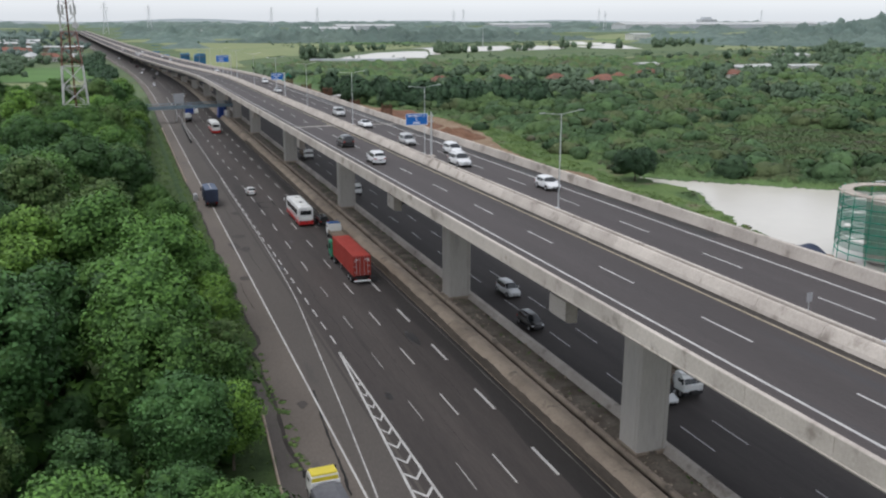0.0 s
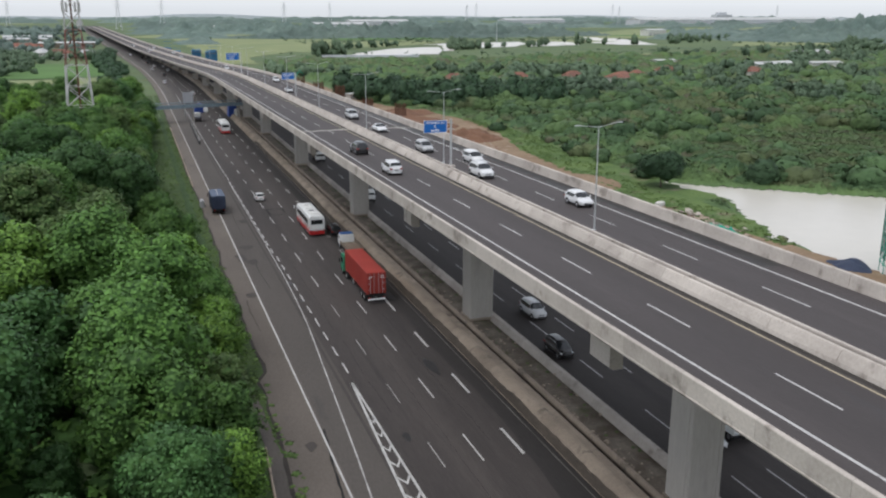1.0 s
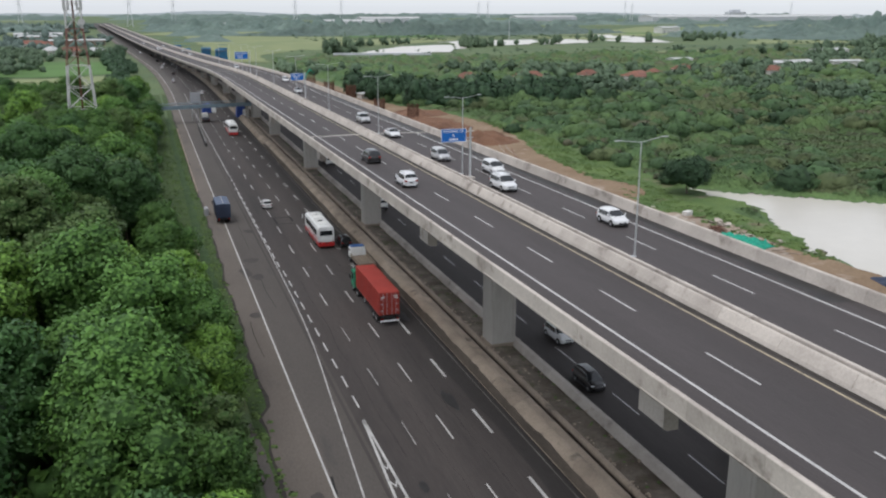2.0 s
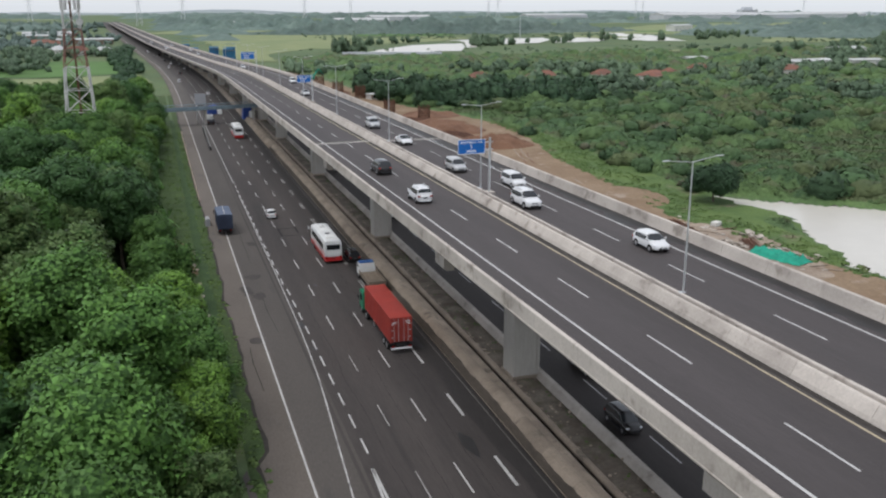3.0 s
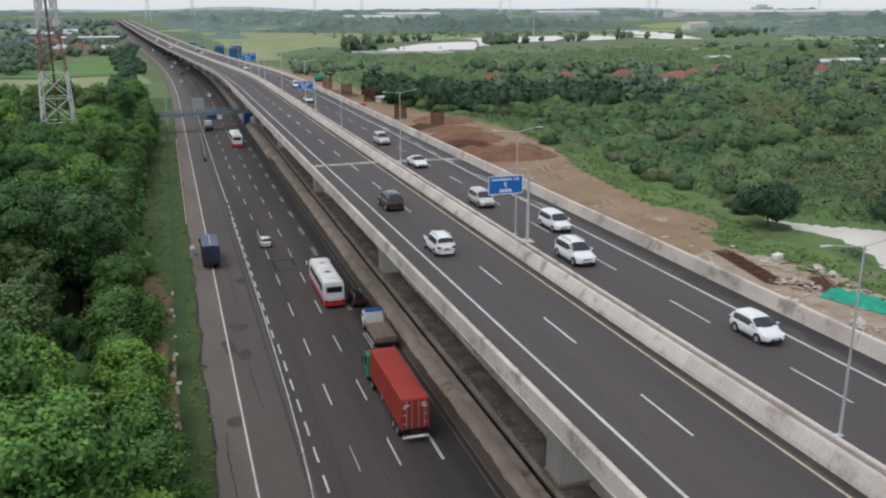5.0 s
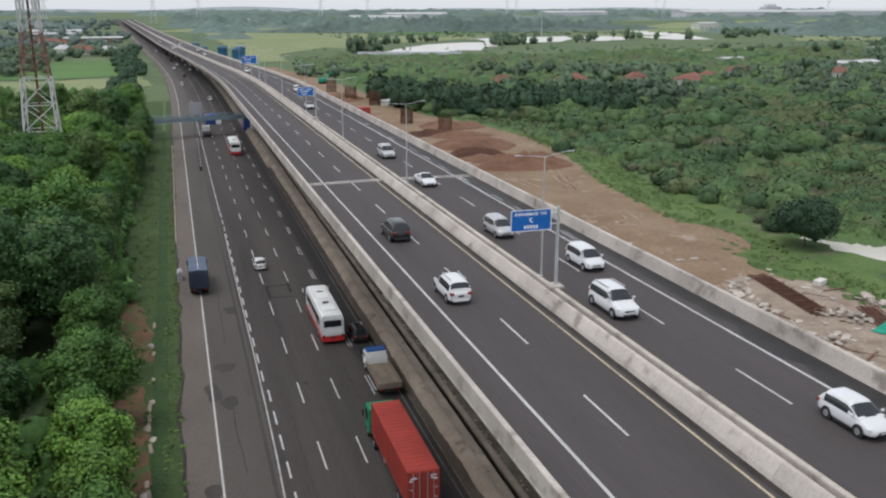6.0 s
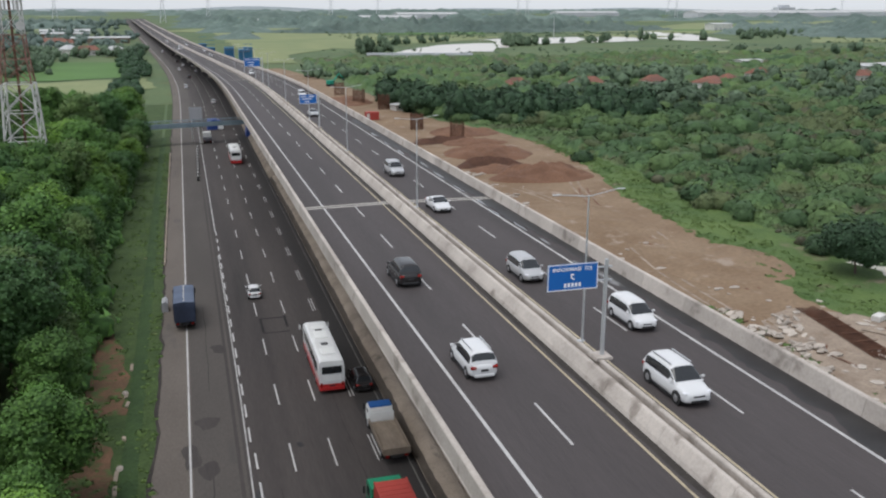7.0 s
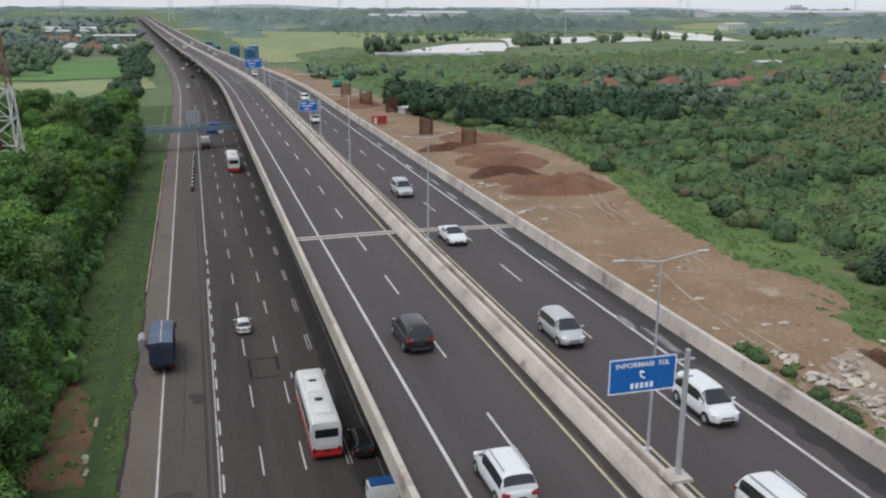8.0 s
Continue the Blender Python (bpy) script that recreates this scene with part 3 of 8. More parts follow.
def pier(y):
    base = empty("pier", "square grey concrete pier with chamfered corners below the viaduct", "bridge pier", Matrix.Translation((deck_x(y), y, 0)), "viaduct piers")
    a, c = 1.42, 0.07
    side = [(-a + c, -a), (a - 0.46, -a), (a - 0.44, -a + 0.04), (a - 0.38, -a + 0.04), (a - 0.36, -a), (a - c, -a)]
    ring = []
    for q in range(4):
        u, w = (1, 0, -1, 0)[q], (0, 1, 0, -1)[q]
        ring += [(41 + px * u - py * w, px * w + py * u) for px, py in side]
    top = deck_z(y) - 2.62
    part("column", prism(fresh(), ring, 0, top + 0.2, "z"), "pier", base)
    part("footing", prism(fresh(), [(41 - a - 0.12, -a - 0.12), (41 + a + 0.12, -a - 0.12), (41 + a + 0.12, a + 0.12), (41 - a - 0.12, a + 0.12)], 0.2, 0.62, "z"), "old_concrete", base, "dirty concrete collar at the foot")
    cap = [(33.0, top + 0.3), (33.0, top - 0.35), (39.2, top - 1.5), (42.8, top - 1.5), (49.0, top - 0.35), (49.0, top + 0.3)]
    # Dark girder colour paints the shade below the deck onto the cross beam
    part("cap", prism(fresh(), cap, -0.95, 0.95, "y"), "girder", base, "recessed cross beam coloured dark for deck shade")
    for x0, x1 in ((32.0, 33.0), (49.0, 50.0)):
        part("end_block", prism(fresh(), [(x0, 14.0 - 14.0 + top + 0.75), (x0, top - 0.75), (x0 + 0.25, top - 0.95), (x1, top - 0.95), (x1, top + 0.75)], -2.3, 0.4, "y"), "concrete", base)
        return base


PIERS = [-5, 55.3, 99.7, 158.6, 216.5, 275.5, 319, 366, 412, 458, 504, 550, 600, 650, 700]
for y in PIERS:
    pier(y)

# expansion joints across the raised road
for y in (159.6, 365.0):
    for x0, x1 in ((30.3, 39.55), (41.4, 51.4)):
        j = empty("expansion_joint", "grey steel and mortar expansion joint across the raised road", "expansion joint", along(deck_x, deck_z, y), kind="structure")
        for off, w, m in ((-0.42, 0.3, "pier"), (0.0, 0.16, "gap"), (0.42, 0.3, "pier")):
            bm = fresh()
            vs = [bm.verts.new((x, yy, crown(x) + 0.024)) for x, yy in ((x0, off - w), (x1, off - w), (x1, off + w - 0.12), (x0, off + w - 0.12))]
            bm.faces.new(vs)
            part("joint_strip", bm, m, j)


# ---- road markings ----
def dash_mesh(name, w, length, material):
    bm = fresh()
    bm.faces.new([bm.verts.new(p) for p in ((-w / 2, 0, 0), (w / 2, 0, 0), (w / 2, length, 0), (-w / 2, length, 0))])
    return mesh_of(name, bm, material)


def road_top(x):
    if x < 17.3:
        return float(np.interp(x, (14.4, 17.3), (-0.046, -0.02)))
    if x < 36:
        return float(np.interp(x, (17.3, 20.9, 22, 29, 35.5), (-0.02, 0.0, 0.005, 0.02, 0.0)))
    return float(np.interp(x, (43.4, 50, 57.5, 61.5), (0.0, 0.02, 0.0, -0.1)))


def deck_top(x):
    return float(np.interp(x, (30.15, 40.2), (0.008, 0.155))) if x < 41 else float(np.interp(x, (41.2, 51.5), (0.16, 0.012)))


def dashes(owner, x, first, last, phase, fx, fz, top, me, cycle=13.0):
    y = phase + cycle * math.ceil((first - phase) / cycle)
    while y < last:
        ob = new("lane_dash", me)
        ob.parent = owner
        ob.matrix_basis = along(fx, fz, y) @ Matrix.Translation((x, 0, top(x) + 0.008))
        y += cycle


def far_dashes(owner, xs, first, last, phase, fx, fz, top, w=0.16):
    v, f = [], []
    for x in xs:
        y = phase + 13 * math.ceil((first - phase) / 13)
        while y < last:
            a = len(v)
            z = top(x) + 0.02
            v += [(x - w / 2 + fx(y), y, fz(y) + z), (x + w / 2 + fx(y), y, fz(y) + z), (x + w / 2 + fx(y + 5), y + 5, fz(y + 5) + z), (x - w / 2 + fx(y + 5), y + 5, fz(y + 5) + z)]
            f.append((a, a + 1, a + 2, a + 3))
            y += 13
    tagged(part("far_lane_dashes", mesh_np("far_lane_dashes", v, f, "paint"), "paint", owner), kind="stuff")


def line(owner, x, w, y0, y1, fx, fz, top, material, step=8, name="edge_line"):
    z = top(x) + 0.008
    v, f = ribbon([(x - w / 2, z), (x + w / 2, z)], steps(y0, y1, step, 30), fx, fz)
    return part(name, mesh_np(name, v, f, material), material, owner)


thin, thick, twin, dot = dash_mesh("lane_dash", 0.14, 5.0, "paint"), dash_mesh("wide_dash", 0.27, 5.0, "paint"), dash_mesh("lane_dash", 0.11, 4.8, "paint"), dash_mesh("short_dash", 0.17, 2.8, "paint")
faint = dash_mesh("worn_dash", 0.08, 4.6, "dull_paint")
G0, U0, D0, D1 = 118.9 - 91, 79.0 - 52, 62.8 - 52, 89.5 - 78
dashes(road, 25.4, 20, 118, G0, road_x, flat, road_top, faint)
dashes(road, 25.4, 118, 330, G0, road_x, flat, road_top, thin)
dashes(road, 28.8, 20, 330, G0, road_x, flat, road_top, thin)
dashes(road, 32.45, 20, 117, G0, road_x, flat, road_top, thick)
dashes(road, 32.30, 117, 330, G0, road_x, flat, road_top, twin)
dashes(road, 32.62, 117, 330, G0, road_x, flat, road_top, twin)
dashes(road, 22.4, 86, 136, 88.6, road_x, flat, road_top, dot, 4.95)
dashes(road, 22.2, 136, 215, 88.6, road_x, flat, road_top, dot, 4.95)
far_dashes(road, (25.5, 28.95, 32.4), 330, 900, G0, road_x, flat, road_top)
line(road, 17.1, 0.17, -60, 1500, road_x, flat, road_top, "paint")
line(road, 34.75, 0.11, -60, 1500, road_x, flat, road_top, "faint_paint")
line(road, 22.1, 0.2, 215, 420, road_x, flat, road_top, "dull_paint")
slip = [(17.3, 50), (17.9, 56), (19.0, 70.7), (20.35, 91.6), (20.85, 99), (21.2, 105), (21.5, 113), (21.7, 122), (21.8, 132), (21.92, 146), (21.95, 165), (22.0, 200)]
v, f = [], []
for x, y in slip:
    v += [(x - 0.07, y, road_top(x) + 0.007), (x + 0.07, y, road_top(x) + 0.007)]
f = [(2 * i, 2 * i + 1, 2 * i + 3, 2 * i + 2) for i in range(len(slip) - 1)]
part("slip_line", mesh_np("slip_line", v, f, "dull_paint"), "dull_paint", road)
# gore: two converging lines with chevrons between them
def gore_x(y):
    return 22.15 - 0.0525 * (86 - y), 22.2 + 0.007 * (86 - y)


for side in (0, 1):
    v = [(gore_x(y)[side] + d, y, road_top(22) + 0.009) for y in (86, 70, 54, 38, 22) for d in (-0.11, 0.11)]
    part("gore_line", mesh_np("gore_line", v, [(2 * i, 2 * i + 1, 2 * i + 3, 2 * i + 2) for i in range(4)], "paint"), "paint", road)
y = 77.5
while y > 24:
    a, b = gore_x(y)
    m, z = (a + b) / 2, road_top(22) + 0.009
    bm = fresh()
    bm.faces.new([bm.verts.new((p, q, z)) for p, q in ((a, y), (m, y - 1.0 - 0.2 * (b - a)), (m, y - 1.0 - 0.2 * (b - a) + 0.42), (a, y + 0.42))][::-1])
    bm.faces.new([bm.verts.new((p, q, z)) for p, q in ((m, y - 1.0 - 0.2 * (b - a)), (b, y), (b, y + 0.42), (m, y - 1.0 - 0.2 * (b - a) + 0.42))][::-1])
    bmesh.ops.recalc_face_normals(bm, faces=bm.faces)
    part("chevron", bm, "paint", road)
    y -= 2.75
dashes(road_far_side, 46.7, 20, 250, U0, road_x, flat, road_top, thin)
dashes(road_far_side, 50.1, 20, 250, U0, road_x, flat, road_top, thin)
dashes(viaduct, 35.75, 20, 330, D0, deck_x, deck_z, deck_top, thin)
dashes(viaduct, 45.75, 20, 330, D1, deck_x, deck_z, deck_top, thin)
far_dashes(viaduct, (35.75, 45.75), 330, 900, D0, deck_x, deck_z, deck_top)
line(viaduct, 32.4, 0.19, -100, 1500, deck_x, deck_z, deck_top, "paint")
line(viaduct, 49.15, 0.2, -100, 1500, deck_x, deck_z, deck_top, "paint")
line(viaduct, 38.85, 0.15, -100, 1500, deck_x, deck_z, deck_top, "yellow")
line(viaduct, 42.12, 0.15, -100, 1500, deck_x, deck_z, deck_top, "yellow")


# ---- foliage ----
def ico(level):
    bm = fresh()
    bmesh.ops.create_icosphere(bm, subdivisions=level, radius=1.0)
    v = np.array([tuple(p.co) for p in bm.verts])
    f = np.array([[p.index for p in face.verts] for face in bm.faces])
    bm.free()
    return v, f


ICO1, ICO2 = ico(1), ico(2)


def leaf_cards(r, points, normals, size, loose=0.8):
    """Small leaf clumps, one bent shard each, at points that look along normals."""
    k = len(points)
    n = normals + r.normal(0, loose, (k, 3))
    n /= np.linalg.norm(n, axis=1, keepdims=True)
    t = np.cross(n, r.normal(0, 1, (k, 3)))
    t /= np.linalg.norm(t, axis=1, keepdims=True) + 1e-9
    b = np.cross(n, t)
    s = size * r.uniform(0.65, 1.35, (k, 1))
    droop = n * s * r.uniform(0.0, 0.5, (k, 1))
    v = np.stack([points + t * s, points - t * s * 0.55 + b * s * 0.75 - droop, points - t * s * 0.5 - b * s * 0.7 - droop * 0.6], 1)
    turned = (np.cross(v[:, 1] - v[:, 0], v[:, 2] - v[:, 0]) * normals).sum(1) < 0
    v[turned] = v[turned][:, ::-1]
    return v.reshape(-1, 3), np.arange(3 * k).reshape(-1, 3)


def unit(v):
    return v / (np.linalg.norm(v, axis=-1, keepdims=True) + 1e-9)


def soft(r, normals, ruffle):
    """One normal a leaf clump, near that of the mass it grows on, three times over for its corners."""
    return np.repeat(unit(unit(normals) + r.normal(0, ruffle, normals.shape)), 3, 0)


def sphere_points(r, k):
    z = r.uniform(-0.45, 1, k)
    a = r.uniform(0, 2 * math.pi, k)
    q = np.sqrt(1 - z * z)
    return np.stack([q * np.cos(a), q * np.sin(a), z], -1)


def crown_mesh(seed, radius, low, high, lobes, leaves, size, materials, flat_top=False):
    r = np.random.default_rng(seed)
    mid, half = (low + high) / 2, (high - low) / 2
    cs, rs = [], []
    for i in range(lobes):
        a, u = i * 2.4 + r.uniform(-0.4, 0.4), (i + 0.5) / lobes * 2 - 1
        q = math.sqrt(max(0.0, 1 - abs(u) ** 2.6)) * r.uniform(0.55, 1.0)
        cs.append((radius * 0.74 * q * math.cos(a), radius * 0.74 * q * math.sin(a), mid + half * 0.86 * u + r.uniform(-0.3, 0.3)))
        rs.append(radius * r.uniform(0.26, 0.47) * (1 - 0.18 * u))
    cs, rs = np.array(cs), np.array(rs)
    pv, pf, pn, k = [], [], [], 0
    for c, s in zip(cs, rs):
        pn.append(unit(ICO1[0] + [0, 0, 0.2]))
        jag = 1 + r.normal(0, 0.09, (len(ICO1[0]), 1))
        pv.append(ICO1[0] * jag * s * [0.9, 0.9, 0.8] + c)
        pf.append(ICO1[1] + k)
        k += len(ICO1[0])
    core = sum(len(f) for f in pf)
    which = r.choice(lobes, int(leaves * 3.0), p=rs**2 / (rs**2).sum())
    d = sphere_points(r, len(which))
    p = cs[which] + d * rs[which][:, None] * r.uniform(0.80, 1.34, (len(which), 1)) ** 1.2 * [1, 1, 0.88]
    inside = (np.linalg.norm((p[:, None] - cs[None]) / [1, 1, 0.88], axis=2) < rs * 0.8).any(1)
    p, d = p[~inside][:leaves], d[~inside][:leaves]
    lv, lf = leaf_cards(r, p, d + [0, 0, 0.35], size, 0.55)
    pv.append(lv)
    pf.append(lf + k)
    whole = unit((p - [0, 0, mid]) / [radius, radius, half])
    pn.append(soft(r, d + 0.3 * whole + [0, 0, 0.15], 0.38))
    me = mesh_np("crown", np.concatenate(pv), np.concatenate(pf), materials, normals=np.concatenate(pn))
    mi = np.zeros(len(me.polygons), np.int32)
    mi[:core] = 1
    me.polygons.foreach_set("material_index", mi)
    return me


def trunk_mesh(seed, height, girth, reach):
    r = np.random.default_rng(seed)
    bm = fresh()
    p, lean = Vector((0, 0, -0.5)), Vector((r.uniform(-0.05, 0.05), r.uniform(-0.05, 0.05), 1))
    forks, steps_up = [], 5
    for i in range(steps_up):
        q = p + lean * (height + 0.5) / steps_up + Vector((r.uniform(-0.12, 0.12), r.uniform(-0.12, 0.12), 0))
        rod(bm, p, q, girth * (1 - 0.15 * i), girth * (1 - 0.15 * (i + 1)), 6)
        if i > 1:
            forks.append(q.copy())
        p = q
    for j in range(5):
        a = j * 1.3 + r.uniform(0, 0.5)
        f = forks[j % len(forks)]
        rod(bm, f, f + Vector((math.cos(a) * reach, math.sin(a) * reach, reach * 0.9)), girth * 0.45, girth * 0.14, 5)
    return mesh_of("trunk", bm, "bark")


M["leaf_row"] = mat("dark_row_leaves", (0.034, 0.072, 0.031), (0.024, 0.054, 0.025), 0.3, 1.5, 0.35, 0.7, island=0.22)
M["leaf_bright"] = mat("young_bright_leaves", (0.140, 0.262, 0.038), (0.100, 0.200, 0.030), 0.5, 2.0, 0.25, 0.65, vary=0.25, island=0.22)
M["leaf_dark"] = mat("dark_glossy_leaves", (0.046, 0.112, 0.028), (0.032, 0.080, 0.022), 0.5, 2.0, 0.25, 0.6, vary=0.25, island=0.22)
M["leaf_olive"] = mat("olive_leaves", (0.094, 0.152, 0.042), (0.066, 0.112, 0.032), 0.5, 2.0, 0.25, 0.65, vary=0.25, island=0.22)
KINDS = [("leaf", "broad-crowned tree with dense mid-green leaves"), ("leaf_bright", "young tree with bright yellow-green leaves"),
         ("leaf_dark", "tree with dark glossy green leaves"), ("leaf_olive", "tree with dull olive-green leaves"), ("leaf", "bushy green tree in the roadside wood"),
         ("leaf_bright", "bright green tree in the roadside wood"), ("leaf_dark", "dense dark tree in the roadside wood")]
templates = []
for i, (leaf, label) in enumerate(KINDS):
    radius, high = (3.3, 2.8, 3.5, 3.1, 3.7, 3.2, 3.0)[i], (12.5, 11.5, 13.0, 13.5, 12.0, 12.5, 11.0)[i]
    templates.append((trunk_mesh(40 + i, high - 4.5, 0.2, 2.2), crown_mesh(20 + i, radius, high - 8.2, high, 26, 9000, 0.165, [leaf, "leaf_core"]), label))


def tree(i, x, y, turn, size, group, z=-0.2):
    trunk, crown_me, label = templates[i]
    base = empty("tree", label, "tree", pose(x, y, z, 0, 0, turn) @ Matrix.Diagonal((size * 1.22, size * 1.22, size, 1)), group)
    part("trunk", trunk, "bark", base)
    part("crown", crown_me, "leaf", base)
    return base


r = random.Random(11)
wood, y = 0, 40.0
while y < 335:
    x = 1.9 - 0.117 * (y + 3) - 9
    edge = float(np.interp(y, (60, 104, 114, 138, 155, 185, 211, 240, 269, 300, 325), (8.6, 10.2, 8.6, 6.6, 5.6, 4.1, 3.6, 5.2, 7.4, 7.0, 6.2)))
    while x < edge - 3:
        px, py = x + r.uniform(-1.6, 1.6), y + r.uniform(-1.6, 1.6)
        hut = abs(px + 12) < 7 and 288 < py < 322
        tower_foot = abs(px + 8.0) < 3.2 and 228 < py < 236
        hollow = (px + 6) ** 2 + (py - 74) ** 2 < 16 or (px + 3) ** 2 + (py - 62) ** 2 < 10
        if not hut and not tower_foot and not hollow:
            tall = 1.0 if py > 64 else 0.8
            size = r.choice((0.58, 0.7, 0.82, 0.95, 1.05, 1.2)) * r.uniform(0.92, 1.06) * tall * (1.04 if py > 120 else 1.0)
            if 196 < py < 229 and -19 < px < 3:
                size = max(size, 1.0) * 1.04
            # Kinds go by stretch; darker leaves also paint in the wood's shade
            kind = r.choice((2, 6, 6, 2, 4, 3)) if py < 85 else (r.choice((1, 5, 1, 5, 4, 0)) if py < 113 else r.choice((0, 3, 6, 4, 3, 6, 2)) if py < 170 else r.choice((0, 2, 3, 4, 6, 0, 5)))
            tree(kind, min(px, edge + 0.4), py, r.uniform(0, 360), size, "trees of the roadside wood")
            wood += 1
        x += 7.0 if y > 110 else 5.9
    if 60 < y < 330:
        tree(r.choice((1, 5, 0, 4, 1)) if 86 < y < 111 else r.choice((0, 3, 4, 2, 5)), edge + r.uniform(-0.9, 0.3) - 0.4, y + r.uniform(-1, 1), r.uniform(0, 360), r.uniform(0.62, 0.85), "trees of the roadside wood", -0.9)
    y += 7.0 if y > 110 else 5.9
# taller trees close before the tower's legs
for kind, x, y, size in ((3, -15.5, 224.5, 1.16), (0, -12.2, 222.0, 1.22), (6, -8.6, 223.5, 1.33), (4, -5.0, 221.5, 1.24), (3, -1.2, 223.0, 1.12), (2, -10.4, 217.5, 1.12), (0, -3.4, 216.5, 1.1)):
    tree(kind, x, y, 50 * x, size, "trees of the roadside wood")


# understorey below the wood and scrub over the open land
def scrub_mesh(name, seed, centres, radii, squash, cards, size, materials, level=1, up=0.15):
    """Many shrubs as one mesh: a ragged core each, and leaf clumps over it."""
    r = np.random.default_rng(seed)
    iv, jf = ICO1 if level == 1 else ICO2
    k, m = len(centres), len(iv)
    c, s = np.asarray(centres, float), np.asarray(radii, float)
    jag = 1 + r.normal(0, 0.14, (k, m, 1))
    turn = r.uniform(0, 2 * math.pi, k)
    ca, sa = np.cos(turn)[:, None], np.sin(turn)[:, None]
    rot = np.stack([iv[None, :, 0] * ca - iv[None, :, 1] * sa, iv[None, :, 0] * sa + iv[None, :, 1] * ca, np.repeat(iv[None, :, 2], k, 0)], -1)
    sq = np.asarray(squash)[:, None, None] if np.ndim(squash) else squash
    v = rot * jag * s[:, None, None] * 0.86
    v[..., 2:] *= sq
    v += c[:, None]
    f = (jf[None] + (np.arange(k) * m)[:, None, None]).reshape(-1, 3)
    core = len(f)
    which = np.repeat(np.arange(k), cards)
    d = sphere_points(r, len(which))
    p = d * s[which][:, None] * r.uniform(0.85, 1.15, (len(which), 1))
    p[:, 2] *= (np.asarray(squash)[which] if np.ndim(squash) else squash)
    lv, lf = leaf_cards(r, c[which] + p, d + [0, 0, 0.4], size * s[which][:, None], 0.4)
    skin_n = unit(rot + [0, 0, up]).reshape(-1, 3)
    me = mesh_np(name, np.concatenate([v.reshape(-1, 3), lv]), np.concatenate([f, lf + k * m]), materials, normals=np.concatenate([skin_n, soft(r, d + [0, 0, up + 0.05], 0.28)]))
    mi = np.zeros(len(me.polygons), np.int32)
    mi[:core] = 1
    me.polygons.foreach_set("material_index", mi)
    return me


r = random.Random(5)
pts, rad = [], []
for _ in range(620):
    y = r.uniform(35, 330)
    lo = 1.9 - 0.117 * (y + 3) - 9
    x = r.uniform(lo, 9.5 if y < 104 else (6.2 if y < 146 else 7.5))
    q = r.uniform(1.2, 2.6)
    pts.append((x, y, q * 0.5)), rad.append(q)
for _ in range(420):
    y = r.uniform(100, 325)
    x = float(np.interp(y, (100, 108, 146, 160, 200, 330), (8.5, 5.2, 5.2, 6.2, 5.2, 6.0))) + r.gauss(-0.4, 0.7)
    q = r.uniform(0.7, 1.7)
    pts.append((x, y, q * 0.5)), rad.append(q)
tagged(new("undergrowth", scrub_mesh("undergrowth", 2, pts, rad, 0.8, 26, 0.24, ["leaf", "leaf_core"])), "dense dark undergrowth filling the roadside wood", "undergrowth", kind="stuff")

DIRT = [(62, 70), (103, 96), (102, 110), (100.5, 120), (98, 130), (95.5, 146), (94.5, 158), (96, 170), (99, 193), (101.5, 222), (108, 250), (111, 270), (111, 292),
        (107, 318), (98, 345), (92, 380), (94, 430), (86, 520), (74, 600), (62, 600), (60, 420), (62, 200)]
dirt_strip = sheet("construction_strip", DIRT, 0.06, "dirt", "bare trampled brown construction ground beside the viaduct", "bare ground", 2.0, 1.4)
sheet("grass_bank", [(91, 158), (99, 122), (104.6, 124), (107.8, 138), (112.2, 146), (115.5, 154), (112.6, 162), (112, 172), (122, 200), (124, 245), (114, 262), (105, 252), (98, 222), (95.5, 193), (92.5, 170)], 0.02, "bank",
      "bright grass bank between dirt and pond", "grass verge", 1.5, 1.5)


MEADOW = [(101, 306), (109, 296), (124, 286), (138, 300), (134, 313), (112, 330), (104, 334)]


def allowed(x, y):
    if x < 40:
        return False
    p = np.array([x]), np.array([y])
    if (x - 108.6) ** 2 + (y - 163) ** 2 < 190:
        return False
    if poly_distance(*p, MEADOW)[0] < 1:
        return False
    return poly_distance(*p, POND)[0] > 1.5 and poly_distance(*p, DIRT)[0] > 1.5 and not (x < 122 and 118 < y < 258 and poly_distance(*p, DIRT)[0] < (12.5 if 140 < y < 215 else 9))


for key, name, c1, c2 in (("shrub_bright", "fresh_green_shrub", (0.078, 0.126, 0.042), (0.056, 0.096, 0.035)), ("shrub_olive", "dull_olive_shrub", (0.080, 0.102, 0.042), (0.060, 0.080, 0.034)),
                          ("shrub_brown", "dry_brownish_shrub", (0.086, 0.084, 0.050), (0.064, 0.066, 0.040)), ("shrub_dark", "dark_green_shrub", (0.038, 0.074, 0.030), (0.027, 0.054, 0.024))):
    M[key] = mat(name, c1, c2, 0.15, 1.7, 0.42, 0.85, island=0.25, bump=1.0, bump_scale=1.6)


